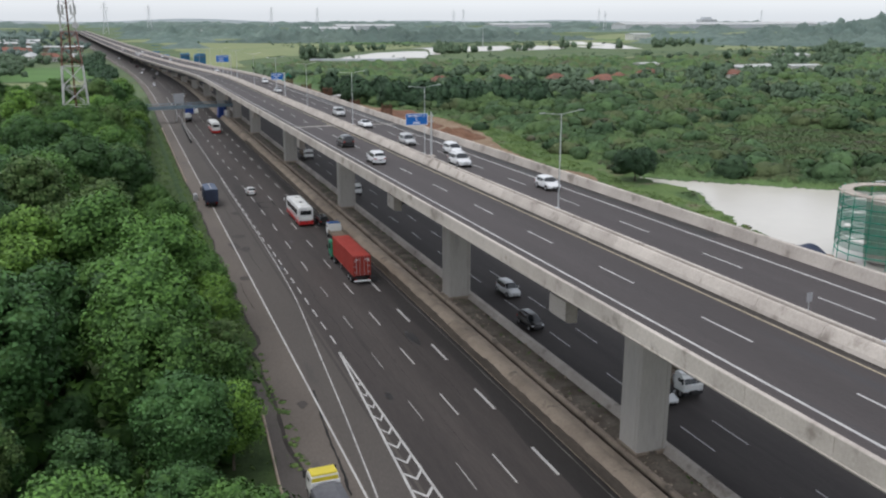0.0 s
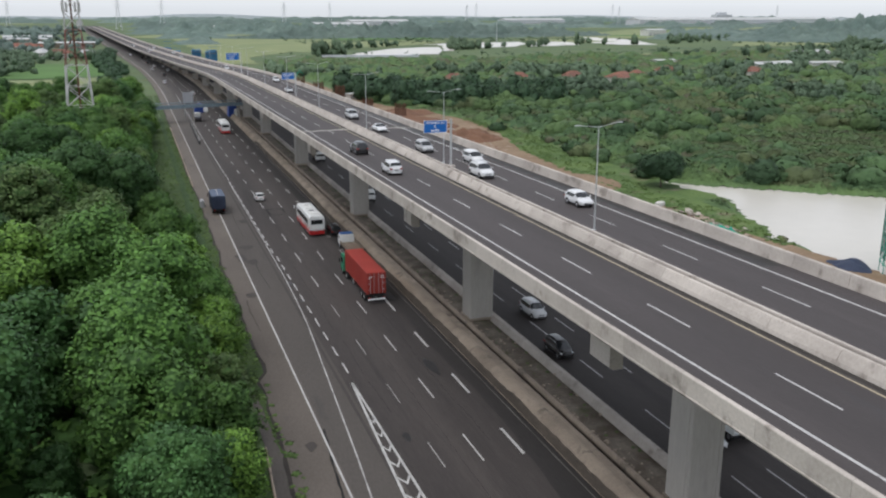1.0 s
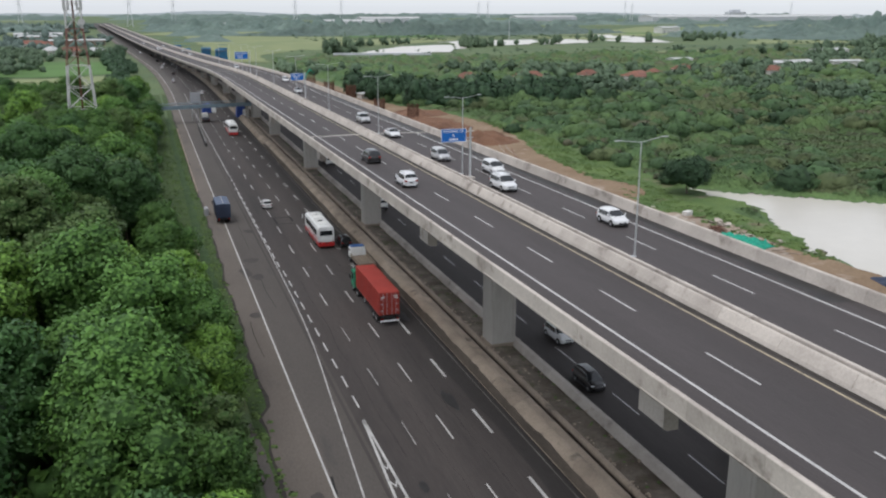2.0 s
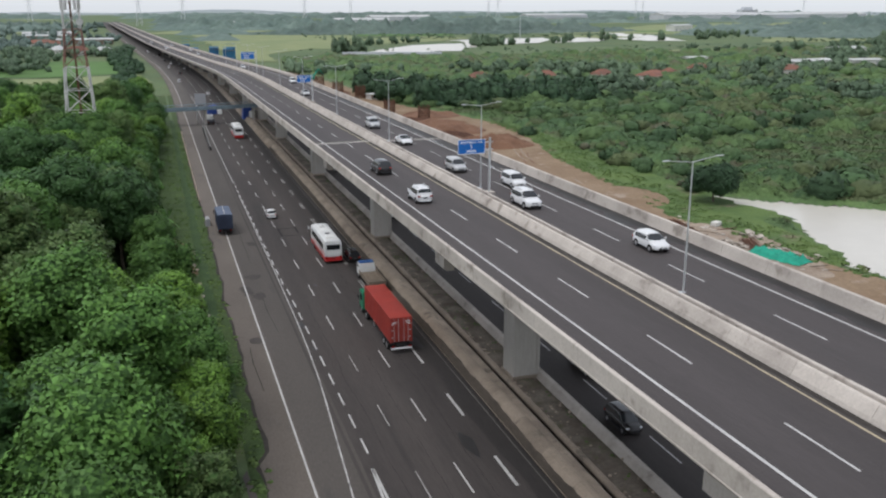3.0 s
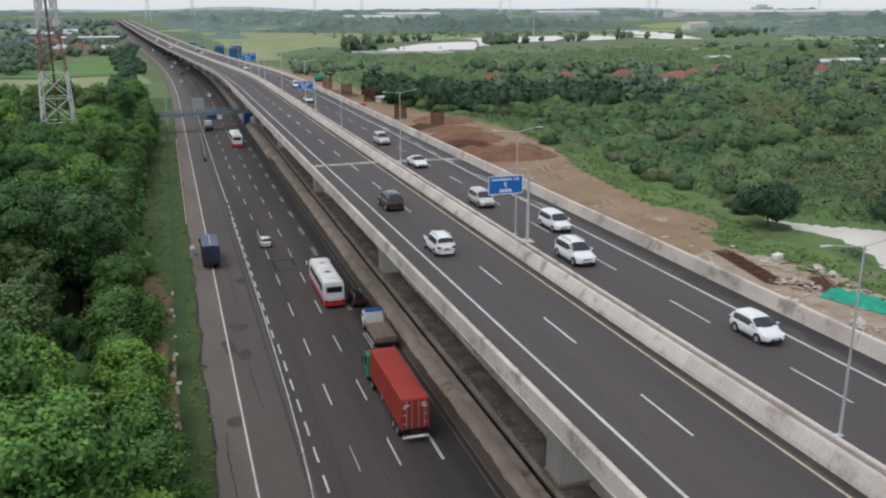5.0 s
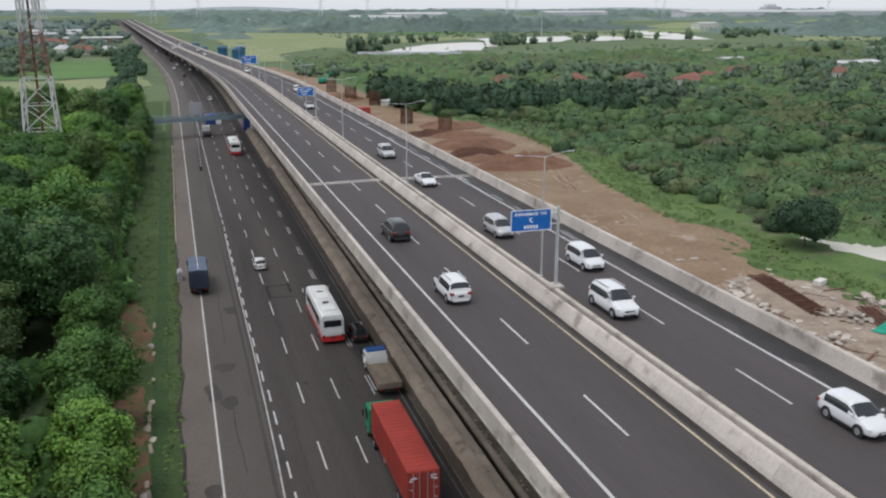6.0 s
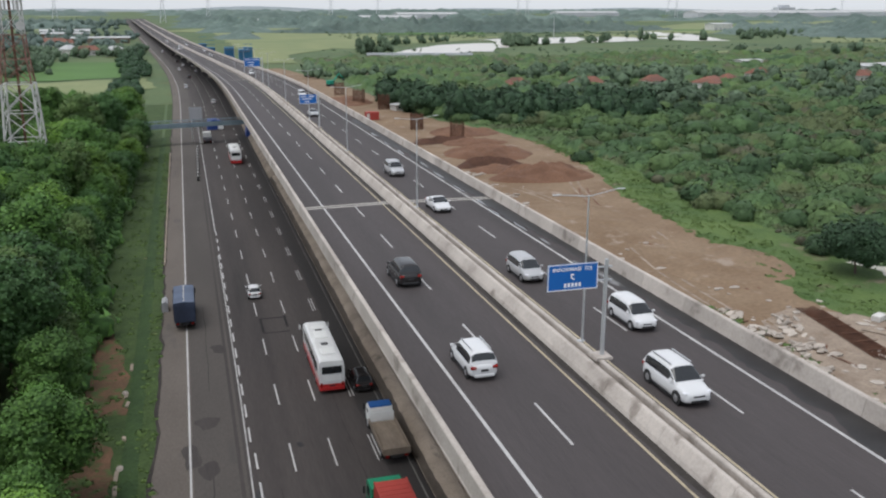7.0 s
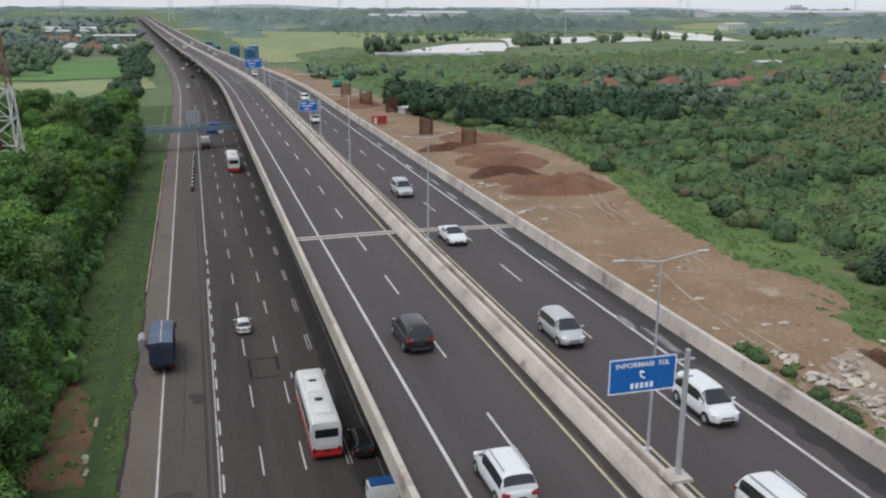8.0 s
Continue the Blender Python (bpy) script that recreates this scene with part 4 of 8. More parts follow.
def canopy(name, label, seed, xs, ys, bumps, rmin, rmax, tall, leaves, leaf_size, keep):
    """Scrub as the upper skin of many rounded bushes over low growth, with leaf clumps over it and one leaf colour a bush."""
    r = np.random.default_rng(seed)
    X, Y = np.meshgrid(xs, ys)
    step = xs[1] - xs[0]
    low = np.vectorize(lambda x, y: noise.noise((x * 0.11, y * 0.11, 1.0)))(X, Y)
    ragged = np.vectorize(lambda x, y: noise.noise((x * 0.55, y * 0.55, 6.0)))(X, Y)
    H = 0.25 + 0.2 * low
    kind = np.where(low > 0.05, 2, np.where(low < -0.42, 3, 1)).astype(np.int32)
    away = np.minimum(poly_distance(X, Y, POND), poly_distance(X, Y, DIRT) - 9 * np.exp(-((Y - 190) / 75) ** 4) - 2.5 * np.exp(-((Y - 178) / 35) ** 4) - 1.5)
    away = np.minimum(np.minimum(away, keep(X, Y)), np.hypot(X - 108.6, Y - 163) - 12)
    edge = np.minimum(np.minimum(X - xs[0], xs[-1] - X), np.minimum(Y - ys[0], ys[-1] - Y))
    away = np.minimum(away, edge - step * 1.2)
    for _ in range(bumps):
        cx, cy = r.uniform(xs[0], xs[-1]), r.uniform(ys[0], ys[-1])
        dense = noise.noise((cx * 0.017, cy * 0.017, 4.2)) + 0.5 * noise.noise((cx * 0.05, cy * 0.05, 8.2)) + float(np.interp(cy, (120, 190, 260), (-0.45, -0.15, 0.25)))
        if dense < -0.45 and r.random() < 0.7:
            continue
        big = r.random() ** 3.0
        q = (rmin + (rmax - rmin) * big) * (1.0 + 0.3 * max(0.0, min(0.8, dense)))
        top = tall * q * r.uniform(0.7, 1.15) * (0.6 + 0.5 * max(0.0, min(1.0, dense + 0.5)))
        tint = noise.noise((cx * 0.012, cy * 0.02, 2.2)) + 0.5 * noise.noise((cx * 0.09, cy * 0.09, 5.2)) + r.normal(0, 0.2)
        shade = 3 if tint > 0.62 else (2 if tint > 0.28 else (0 if tint > -0.12 else (1 if tint > -0.65 else 4)))
        if float(poly_distance(np.array([cx]), np.array([cy]), MEADOW)[0]) < 1.5:
            top, shade = top * 0.18, 1
        aspect, turn = r.uniform(0.75, 1.35), r.uniform(0, math.pi)
        i0, i1 = np.searchsorted(xs, (cx - q * 1.3, cx + q * 1.3))
        j0, j1 = np.searchsorted(ys, (cy - q * 1.3, cy + q * 1.3))
        if i1 <= i0 or j1 <= j0:
            continue
        dx, dy = X[j0:j1, i0:i1] - cx, Y[j0:j1, i0:i1] - cy
        u, w = dx * math.cos(turn) + dy * math.sin(turn), dy * math.cos(turn) - dx * math.sin(turn)
        d = ((u * aspect) ** 2 + (w / aspect) ** 2) / (q * q) * (1 + 0.5 * ragged[j0:j1, i0:i1])
        h = top * np.clip(1 - d, 0, 1) ** 0.5
        old = H[j0:j1, i0:i1]
        kind[j0:j1, i0:i1] = np.where(h > old, shade, kind[j0:j1, i0:i1])
        H[j0:j1, i0:i1] = np.maximum(old, h)
    H = H * (1 + r.normal(0, 0.10, H.shape)) + 0.35 * np.abs(ragged) + r.normal(0, 0.08, H.shape)
    H = H * np.clip(away / 3.5, 0, 1) - 0.75 * np.clip(1 - away / 1.2, 0, 1)
    k, m = len(xs), len(ys)
    idx = np.arange(k * m).reshape(m, k)
    q4 = np.stack([idx[:-1, :-1], idx[:-1, 1:], idx[1:, 1:], idx[1:, :-1]], -1).reshape(-1, 4)
    q4 = q4[~(H.ravel()[q4] < -0.4).all(1)]
    skin = np.concatenate([q4[:, :3], q4[:, [0, 2, 3]]])
    jx, jy = r.uniform(-0.3, 0.3, X.shape) * step, r.uniform(-0.3, 0.3, X.shape) * step
    v = np.stack([X + jx, Y + jy, H], -1).reshape(-1, 3)
    gy, gx = np.gradient(H, ys, xs)
    u = r.uniform(0, 1, leaves * 3)
    py = 1 / (1 / ys[0] + u * (1 / ys[-1] - 1 / ys[0]))
    px = r.uniform(xs[0], xs[-1], leaves * 3)
    i, j = np.clip(np.searchsorted(xs, px) - 1, 0, k - 2), np.clip(np.searchsorted(ys, py) - 1, 0, m - 2)
    fx, fy = (px - xs[i]) / (xs[i + 1] - xs[i]), (py - ys[j]) / (ys[j + 1] - ys[j])
    hz = (H[j, i] * (1 - fx) + H[j, i + 1] * fx) * (1 - fy) + (H[j + 1, i] * (1 - fx) + H[j + 1, i + 1] * fx) * fy
    good = np.where((hz > 0.15) & (px < 1.12 * py + 70))[0][:leaves]
    nrm = np.stack([-gx[j, i], -gy[j, i], np.full(len(i), 1.0)], -1)[good]
    nrm /= np.linalg.norm(nrm, axis=1, keepdims=True)
    lv, lf = leaf_cards(r, np.stack([px, py, hz + r.uniform(0.0, 0.25, len(hz))], -1)[good], nrm, (leaf_size * py[good] / ys[0])[:, None], 0.3)
    skin_n = unit(np.stack([-gx, -gy, np.ones(gx.shape)], -1)).reshape(-1, 3)
    me = mesh_np(name, np.concatenate([v, lv]), np.concatenate([skin, lf + len(v)]), normals=np.concatenate([skin_n, soft(r, nrm, 0.4)]), material=["shrub", "shrub_bright", "shrub_olive", "shrub_brown", "shrub_dark"])
    mi = np.concatenate([kind.ravel()[skin[:, 0]], kind[j, i][good]]).astype(np.int32)
    mi[: len(skin)][H.ravel()[skin[:, 0]] < 0.12] = 1
    me.polygons.foreach_set("material_index", mi)
    return tagged(new(name, me), label, "scrub", kind="stuff")


canopy("scrub", "rolling green scrub over the open land beside the pond", 8, np.arange(95, 420, 1.25), np.arange(112, 336, 1.25), 2300, 1.1, 5.6, 0.72, 260000, 0.17,
       lambda X, Y: 1.15 * Y + 75 - X)
canopy("scrub", "rolling green scrub farther over the open land", 10, np.arange(82, 760, 2.6), np.arange(327, 690, 2.6), 3600, 1.8, 6.0, 0.68, 140000, 0.34,
       lambda X, Y: np.minimum(X - 95, 1.15 * Y + 60 - X))
# rounded bushes standing out of the scrub, leafy to the ground
def bushes(label, seed, count, y0, y1, rmin, rmax, cards, leaf):
    r, pts, rad, sq = random.Random(seed), [], [], []
    while len(pts) < count:
        y = r.uniform(y0, y1)
        x = r.uniform(98, min(1.1 * y + 60, 560))
        dense = noise.noise((x * 0.017, y * 0.017, 4.2)) + 0.5 * noise.noise((x * 0.05, y * 0.05, 8.2)) + float(np.interp(y, (140, 200, 260), (-0.35, -0.1, 0.2)))
        tint = noise.noise((x * 0.012, y * 0.02, 2.2 + seed))
        if dense < r.uniform(-0.35, 0.25) or tint < r.uniform(-0.5, 0.2) or not allowed(x, y):
            continue
        q = rmin + (rmax - rmin) * r.random() ** 2.4
        for i in range(2 if q > 1.9 else 1):
            w = q * r.uniform(0.75, 1.0)
            pts.append((x + i * q * r.uniform(-0.9, 0.9), y + i * q * r.uniform(-0.9, 0.9), w * r.uniform(0.25, 0.55))), rad.append(w * 1.12), sq.append(r.uniform(0.55, 0.85))
    tagged(new("bushes", scrub_mesh("bushes", seed, pts, rad, np.array(sq), cards, 0.15, [leaf, leaf], 2)), label, "bushes", kind="stuff")


bushes("rounded mid-green bushes over the open land", 41, 800, 150, 345, 0.7, 5.0, 80, "shrub")
bushes("fresh green bushes over the open land", 42, 600, 170, 345, 0.7, 4.6, 80, "shrub_bright")
bushes("dull olive bushes over the open land", 43, 420, 140, 330, 0.6, 3.6, 70, "shrub_olive")
bushes("large dark-green bushes over the open land", 45, 90, 150, 345, 2.4, 6.0, 130, "shrub_dark")
bushes("low brownish thickets over the open land", 46, 260, 170, 320, 0.5, 1.7, 70, "shrub_brown")
bushes("mixed green bushes farther over the open land", 44, 900, 340, 470, 1.6, 4.2, 22, "shrub_bright")
# long grass and weeds: at the foot of the dirt, on the verge and in the median
r = random.Random(31)
pts, rad = [], []
for _ in range(2600):
    pick = r.random()
    if pick < 0.75:
        y = r.uniform(115, 300)
        x = float(np.interp(y, (115, 130, 158, 193, 222, 262, 300), (102, 99, 96, 100, 103, 111, 112))) + 10 * r.random() - 1.6
    elif pick < 0.8:
        y, x = r.uniform(125, 160), r.uniform(76, 82)
    elif pick < 0.92:
        y, x = r.uniform(45, 300), r.choice((r.uniform(5.5, 10.0), r.uniform(12.7, 14.0)))
    else:
        y, x = r.uniform(40, 260), r.choice((r.uniform(41.2, 41.9), r.uniform(39.5, 41.9)))
    q = (r.uniform(0.06, 0.2) if x > 20 else r.uniform(0.1, 0.28)) if x < 43 else r.uniform(0.18, 0.9) ** 1.8
    if x > 60 and float(poly_distance(np.array([x]), np.array([y]), POND)[0]) < 1.2:
        continue
    pts.append((x, y, (0.36 if 38 < x < 43 else -0.05) + 0.1 * q)), rad.append(q)
tagged(new("weeds", scrub_mesh("weeds", 12, pts, rad, 0.42, 18, 0.3, ["bank", "bank"], 1, 1.4)), "tufts of weeds on bare ground and verges", "weeds", kind="stuff")

# small tufts over the verge and the bare soil below the trees
r = random.Random(58)
pts, rad = [], []
for _ in range(2400):
    y = r.uniform(62, 300)
    x = r.choice((r.uniform(4.5, 11.6), r.uniform(5.0, 11.6), r.uniform(12.5, 14.25)))
    if noise.noise((x * 0.35, y * 0.2, 4.0)) < r.uniform(-0.5, 0.3):
        continue
    q = 0.12 + 0.4 * r.random() ** 3
    pts.append((x + road_x(y), y, -0.13 + 0.1 * q)), rad.append(q)
tagged(new("grass_tufts", scrub_mesh("grass_tufts", 13, pts, rad, 0.4, 16, 0.34, ["verge", "bank"], 1, 1.2)), "uneven tufts of grass over the verge", "grass", kind="stuff")

r = random.Random(57)
for count, y0, y1 in ((9, 151, 158.5), (9, 140, 146)):
    clump = []
    for i in range(count):
        clump.append((78.5 + r.gauss(0, 0.5), r.uniform(y0, y1), 0.35))
    tagged(new("bush", scrub_mesh("bush", 58 + count + int(y0), clump, [r.uniform(0.5, 1.0) for _ in clump], 0.8, 90, 0.16, ["shrub", "shrub"], 2)), "green bush beside the viaduct on the works ground", "bush")

# a lone tree by the pond, and the dark tree row behind the works
lone_crown = crown_mesh(77, 4.9, 2.8, 6.3, 22, 6000, 0.22, ["leaf_row", "leaf_row"])
lone = empty("tree", "lone spreading dark-green tree beside the pond", "tree", pose(108.6, 165.6, -0.2))
part("trunk", trunk_mesh(91, 3.6, 0.24, 3.0), "bark", lone)
part("crown", lone_crown, "leaf_dark", lone)
r = random.Random(17)
# woods and tree belts in the distance; far leaf colours carry painted haze
def belt(name, label, seed, count, place, rmin, rmax, cards=10, leaf="hazed_leaf", lobes=3, stretch=(0.8, 1.4)):
    """Far trees as one mesh: a few ragged lobes and leaf clumps each."""
    r, pts, rad, sq = random.Random(seed), [], [], []
    for _ in range(count):
        x, y = place(r)
        q = r.uniform(rmin, rmax)
        s = r.uniform(*stretch)
        for i in range(lobes):
            w = q * r.uniform(0.5, 0.8)
            pts.append((x + q * r.uniform(-0.6, 0.6), y + q * r.uniform(-0.6, 0.6), q * s * r.uniform(0.35, 1.0))), rad.append(w), sq.append(s * r.uniform(0.8, 1.0))
    tagged(new(name, scrub_mesh(name, seed, pts, rad, np.array(sq), cards, 0.34 if cards < 40 else 0.2, [leaf, leaf], 1 if cards < 40 else 2)), label, "woods", kind="stuff")


def fan(r, d0, d1, a0, a1):
    """A place between two distances and two bearings (degrees to the right of the road)."""
    d, a = math.sqrt(r.uniform(d0 * d0, d1 * d1)), radians(r.uniform(a0, a1))
    return 10 + d * math.sin(a), d * math.cos(a)


def grove(r, d0, d1, a0, a1, cell=90.0, keep=0.05):
    while True:
        x, y = fan(r, d0, d1, a0, a1)
        if noise.noise((x / cell, y / cell, 3.0)) > keep and not (110 < x < 640 and 600 < y < 1030 and x > 0.19 * y) and not (50 < x < 185 and 600 < y < 1240) and abs(x + (20 if y > 600 else -35)) > 45:
            return x, y


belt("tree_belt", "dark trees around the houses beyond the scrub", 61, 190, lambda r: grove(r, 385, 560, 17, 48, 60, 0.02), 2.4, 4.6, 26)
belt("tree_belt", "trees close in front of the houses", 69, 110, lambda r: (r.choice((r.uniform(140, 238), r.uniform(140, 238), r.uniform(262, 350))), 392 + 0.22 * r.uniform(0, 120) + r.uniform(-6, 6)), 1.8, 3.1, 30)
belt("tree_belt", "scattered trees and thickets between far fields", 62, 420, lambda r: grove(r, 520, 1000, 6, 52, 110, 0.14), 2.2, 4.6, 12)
belt("tree_belt", "row of tall trees along the far ponds", 63, 40, lambda r: (lambda p: (p[0] + r.gauss(0, 5), p[1] + r.gauss(0, 5)))(r.choice(((304, 832), (314, 840), (325, 848), (343, 850), (369, 892), (411, 884), (434, 905), (455, 888), (471, 950), (490, 920), (507, 906), (538, 914), (552, 911), (611, 930), (640, 945), (656, 954), (692, 980)))), 2.4, 4.4, 18, "hazed_leaf", 6, (1.1, 2.3))
belt("tree_belt", "tall trees beside the low bridge", 64, 16, lambda r: (r.uniform(150, 176), r.uniform(738, 778)), 2.6, 4.6, 18, "hazed_leaf", 6, (1.1, 2.1))
belt("tree_belt", "slim trees along the far bank of the fish pond", 65, 14, lambda r: (lambda x: (x, 880 + 0.9 * (x - 205) + r.uniform(-4, 4)))(r.uniform(203, 290)), 2.6, 3.8, 14, "hazed_leaf", 3, (1.2, 1.9))
belt("tree_belt", "dark tree clumps among far fields", 76, 90, lambda r: (lambda p: (p[0] + r.gauss(0, 14), p[1] + r.gauss(0, 9)))(r.choice(((650, 700), (700, 740), (760, 790), (590, 660), (830, 860), (690, 1020), (760, 1060), (530, 640), (470, 680)))), 2.4, 5.0, 16, "hazed_leaf", 6, (0.7, 1.6))


def row_place(r):
    u = r.random()
    return float(np.interp(u, (0, 0.35, 1), (92, 104, 162))) + r.uniform(-2, 6), float(np.interp(u, (0, 0.35, 1), (392, 338, 318))) + r.uniform(0, 26)


belt("tree_row", "dense dark tree row behind the works, leafy to the ground", 74, 150, row_place, 3.2, 4.8, 150, "leaf_row", 5, (1.1, 1.6))
belt("undergrowth", "dark bushes at the foot of the tree row", 75, 160, row_place, 2.0, 3.2, 80, "leaf_row", 2, (0.5, 0.8))


def far_woods(label, seed, xs, ys, cell, cut, high, clump):
    """Unbroken woods far off: one rolling sheet of crowns where the noise says wood."""
    r = np.random.default_rng(seed)
    X, Y = np.meshgrid(xs, ys)
    wood = np.vectorize(lambda x, y: noise.noise((x / (cell * 2.2), y / cell, seed)) + 0.4 * noise.noise((x / cell * 2.1, y / cell * 2.1, seed + 3.0)))(X, Y)
    lump = np.vectorize(lambda x, y: noise.noise((x / clump, y / clump, seed + 7.0)))(X, Y)
    free = np.abs(X - 35 - np.vectorize(lambda y: float(road_x(y)))(Y)) - 55
    fish = np.maximum(np.maximum(105 - X, X - 680), np.maximum(600 - Y, Y - np.interp(X, (105, 260, 420, 560, 680), (1240, 1180, 1080, 1140, 1200))))
    plain = np.maximum(np.abs(X - 560 - 0.62 * (Y - 1190)) - 210, np.abs(Y - 1500) - 360)
    fish = np.minimum(fish, plain)
    H = high * np.clip((wood - cut) * 7, 0, 1) * (0.7 + 1.0 * lump + r.normal(0, 0.16, X.shape)) * np.clip(free / 30, 0, 1) * np.clip(fish / 20, 0, 1) * np.clip(np.minimum(np.minimum(X - xs[0], xs[-1] - X), np.minimum(Y - ys[0], ys[-1] - Y)) / 60, 0, 1) - 0.6
    k, m = len(xs), len(ys)
    idx = np.arange(k * m).reshape(m, k)
    q4 = np.stack([idx[:-1, :-1], idx[:-1, 1:], idx[1:, 1:], idx[1:, :-1]], -1).reshape(-1, 4)
    inside = np.abs(X.ravel()[q4[:, 0]] - 0.12 * Y.ravel()[q4[:, 0]] - 150) < 0.72 * Y.ravel()[q4[:, 0]] + 150
    q4 = q4[~(H.ravel()[q4] < -0.3).all(1) & inside]
    jig = r.uniform(-0.3, 0.3, (2,) + X.shape) * (xs[1] - xs[0])
    v = np.stack([X + jig[0], Y + jig[1], H], -1).reshape(-1, 3)
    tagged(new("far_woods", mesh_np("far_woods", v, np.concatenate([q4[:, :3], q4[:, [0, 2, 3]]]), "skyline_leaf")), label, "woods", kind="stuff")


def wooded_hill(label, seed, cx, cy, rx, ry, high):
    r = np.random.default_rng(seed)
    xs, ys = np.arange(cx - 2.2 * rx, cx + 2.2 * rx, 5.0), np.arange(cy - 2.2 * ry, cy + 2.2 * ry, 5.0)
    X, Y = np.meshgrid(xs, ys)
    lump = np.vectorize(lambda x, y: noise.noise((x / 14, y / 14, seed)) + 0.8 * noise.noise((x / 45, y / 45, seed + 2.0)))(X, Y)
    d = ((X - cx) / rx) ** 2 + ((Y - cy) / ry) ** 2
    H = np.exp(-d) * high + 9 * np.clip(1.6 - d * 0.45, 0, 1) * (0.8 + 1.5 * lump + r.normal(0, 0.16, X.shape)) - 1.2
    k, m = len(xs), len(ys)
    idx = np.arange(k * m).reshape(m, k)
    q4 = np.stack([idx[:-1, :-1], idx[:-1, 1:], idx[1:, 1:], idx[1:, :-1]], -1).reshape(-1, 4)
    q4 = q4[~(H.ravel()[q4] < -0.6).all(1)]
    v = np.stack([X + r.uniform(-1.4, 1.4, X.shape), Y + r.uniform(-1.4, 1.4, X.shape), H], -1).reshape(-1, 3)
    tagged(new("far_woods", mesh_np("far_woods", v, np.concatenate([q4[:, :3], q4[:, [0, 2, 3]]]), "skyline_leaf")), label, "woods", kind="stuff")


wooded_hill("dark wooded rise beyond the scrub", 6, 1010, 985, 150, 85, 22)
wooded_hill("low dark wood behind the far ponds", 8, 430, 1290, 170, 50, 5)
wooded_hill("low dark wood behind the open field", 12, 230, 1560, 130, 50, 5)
far_woods("woods between far fields, paled with painted haze", 4, np.arange(-700, 1900, 7.5), np.arange(1010, 2000, 7.5), 105, 0.2, 8, 22)
far_woods("woods along the skyline, paled with painted haze", 9, np.arange(-1700, 3300, 16.0), np.arange(1960, 3900, 15.0), 210, 0.14, 12, 48)
# The lighter skyline leaf colour paints haze over these woods
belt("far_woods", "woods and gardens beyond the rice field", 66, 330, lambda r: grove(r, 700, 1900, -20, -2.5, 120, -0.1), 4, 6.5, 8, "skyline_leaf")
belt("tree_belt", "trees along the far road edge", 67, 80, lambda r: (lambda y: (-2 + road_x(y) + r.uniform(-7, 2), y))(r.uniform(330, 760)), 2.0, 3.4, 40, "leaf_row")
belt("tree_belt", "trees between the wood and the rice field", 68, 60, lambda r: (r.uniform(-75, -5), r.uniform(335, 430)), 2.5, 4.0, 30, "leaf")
belt("far_scrub", "low bushes over the far fields", 71, 480, lambda r: grove(r, 560, 1300, 3, 52, 70, -0.2), 1.2, 3.2, 14, "hazed_leaf", 2, (0.35, 0.6))
belt("far_scrub", "low bushes among the fish ponds", 72, 160, lambda r: (r.uniform(120, 640), r.uniform(640, 800)), 1.0, 2.2, 16, "hazed_leaf", 2, (0.35, 0.55))

belt("tree_belt", "trees of the village beyond the rice field", 81, 80, lambda r: (r.uniform(-150, -8), r.uniform(735, 830)), 3.0, 5.0, 16, "hazed_leaf")
belt("tree_belt", "hedge of trees beside the rice field", 82, 90, lambda r: (r.uniform(-120, -45) - 6, r.uniform(565, 735)), 2.6, 4.4, 20, "hazed_leaf")
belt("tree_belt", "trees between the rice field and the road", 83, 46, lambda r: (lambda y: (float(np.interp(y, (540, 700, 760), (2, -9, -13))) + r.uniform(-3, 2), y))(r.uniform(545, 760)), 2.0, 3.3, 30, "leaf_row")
# Haze painted in here too, by the same pale leaf colour
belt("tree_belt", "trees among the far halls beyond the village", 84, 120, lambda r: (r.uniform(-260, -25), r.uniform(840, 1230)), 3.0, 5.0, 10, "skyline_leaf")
# rank growth along the grassed-over drain, its dark colour painting the ditch's shade
M["drain_grass"] = mat("ditch_shade_grass", (0.038, 0.070, 0.021), (0.025, 0.050, 0.016), 0.3, 2.5, 0.4, 0.9, bump=0.8, bump_scale=3)
v, f = [], []
for i, y in enumerate(steps(97, 330, 0.7)):
    a, b = 0.14 * noise.noise((y * 0.8, 1.0, 0)), 0.16 * noise.noise((y * 0.7, 5.0, 0))
    v += [(11.55 + 2 * a + road_x(y), y, -0.13), (12.15 + road_x(y), y, 0.05 + 0.14 * noise.noise((y * 1.9, 2.0, 0))), (12.95 + 2 * b + road_x(y), y, -0.10)]
    if i:
        k = 3 * i
        f += [(k - 3, k - 2, k + 1, k), (k - 2, k - 1, k + 2, k + 1)]
tagged(new("drain_growth", mesh_np("drain_growth", v, f, "drain_grass")), "rank grass filling the old drain, darkened for ditch shade", "grass", kind="stuff")
# broken pale lining of the old drain
r = random.Random(36)
for y in (118.5, 120.4, 126.8, 131.2, 132.6, 134.8, 141.5, 149.0, 151.1, 158.6):
    slab = part("drain_slab", box(fresh(), -0.16, 0.16, -r.uniform(0.25, 1.2), r.uniform(0.25, 1.2), -0.05, 0.07, 0.02), "old_concrete")
    slab.matrix_basis = pose(11.35 + r.uniform(-0.15, 0.2), y, -0.08, r.uniform(-4, 4), r.uniform(-14, 14), r.uniform(-9, 9))
    tagged(slab, "broken pale concrete lining beside the old drain", "concrete slab", "slabs of the old drain")


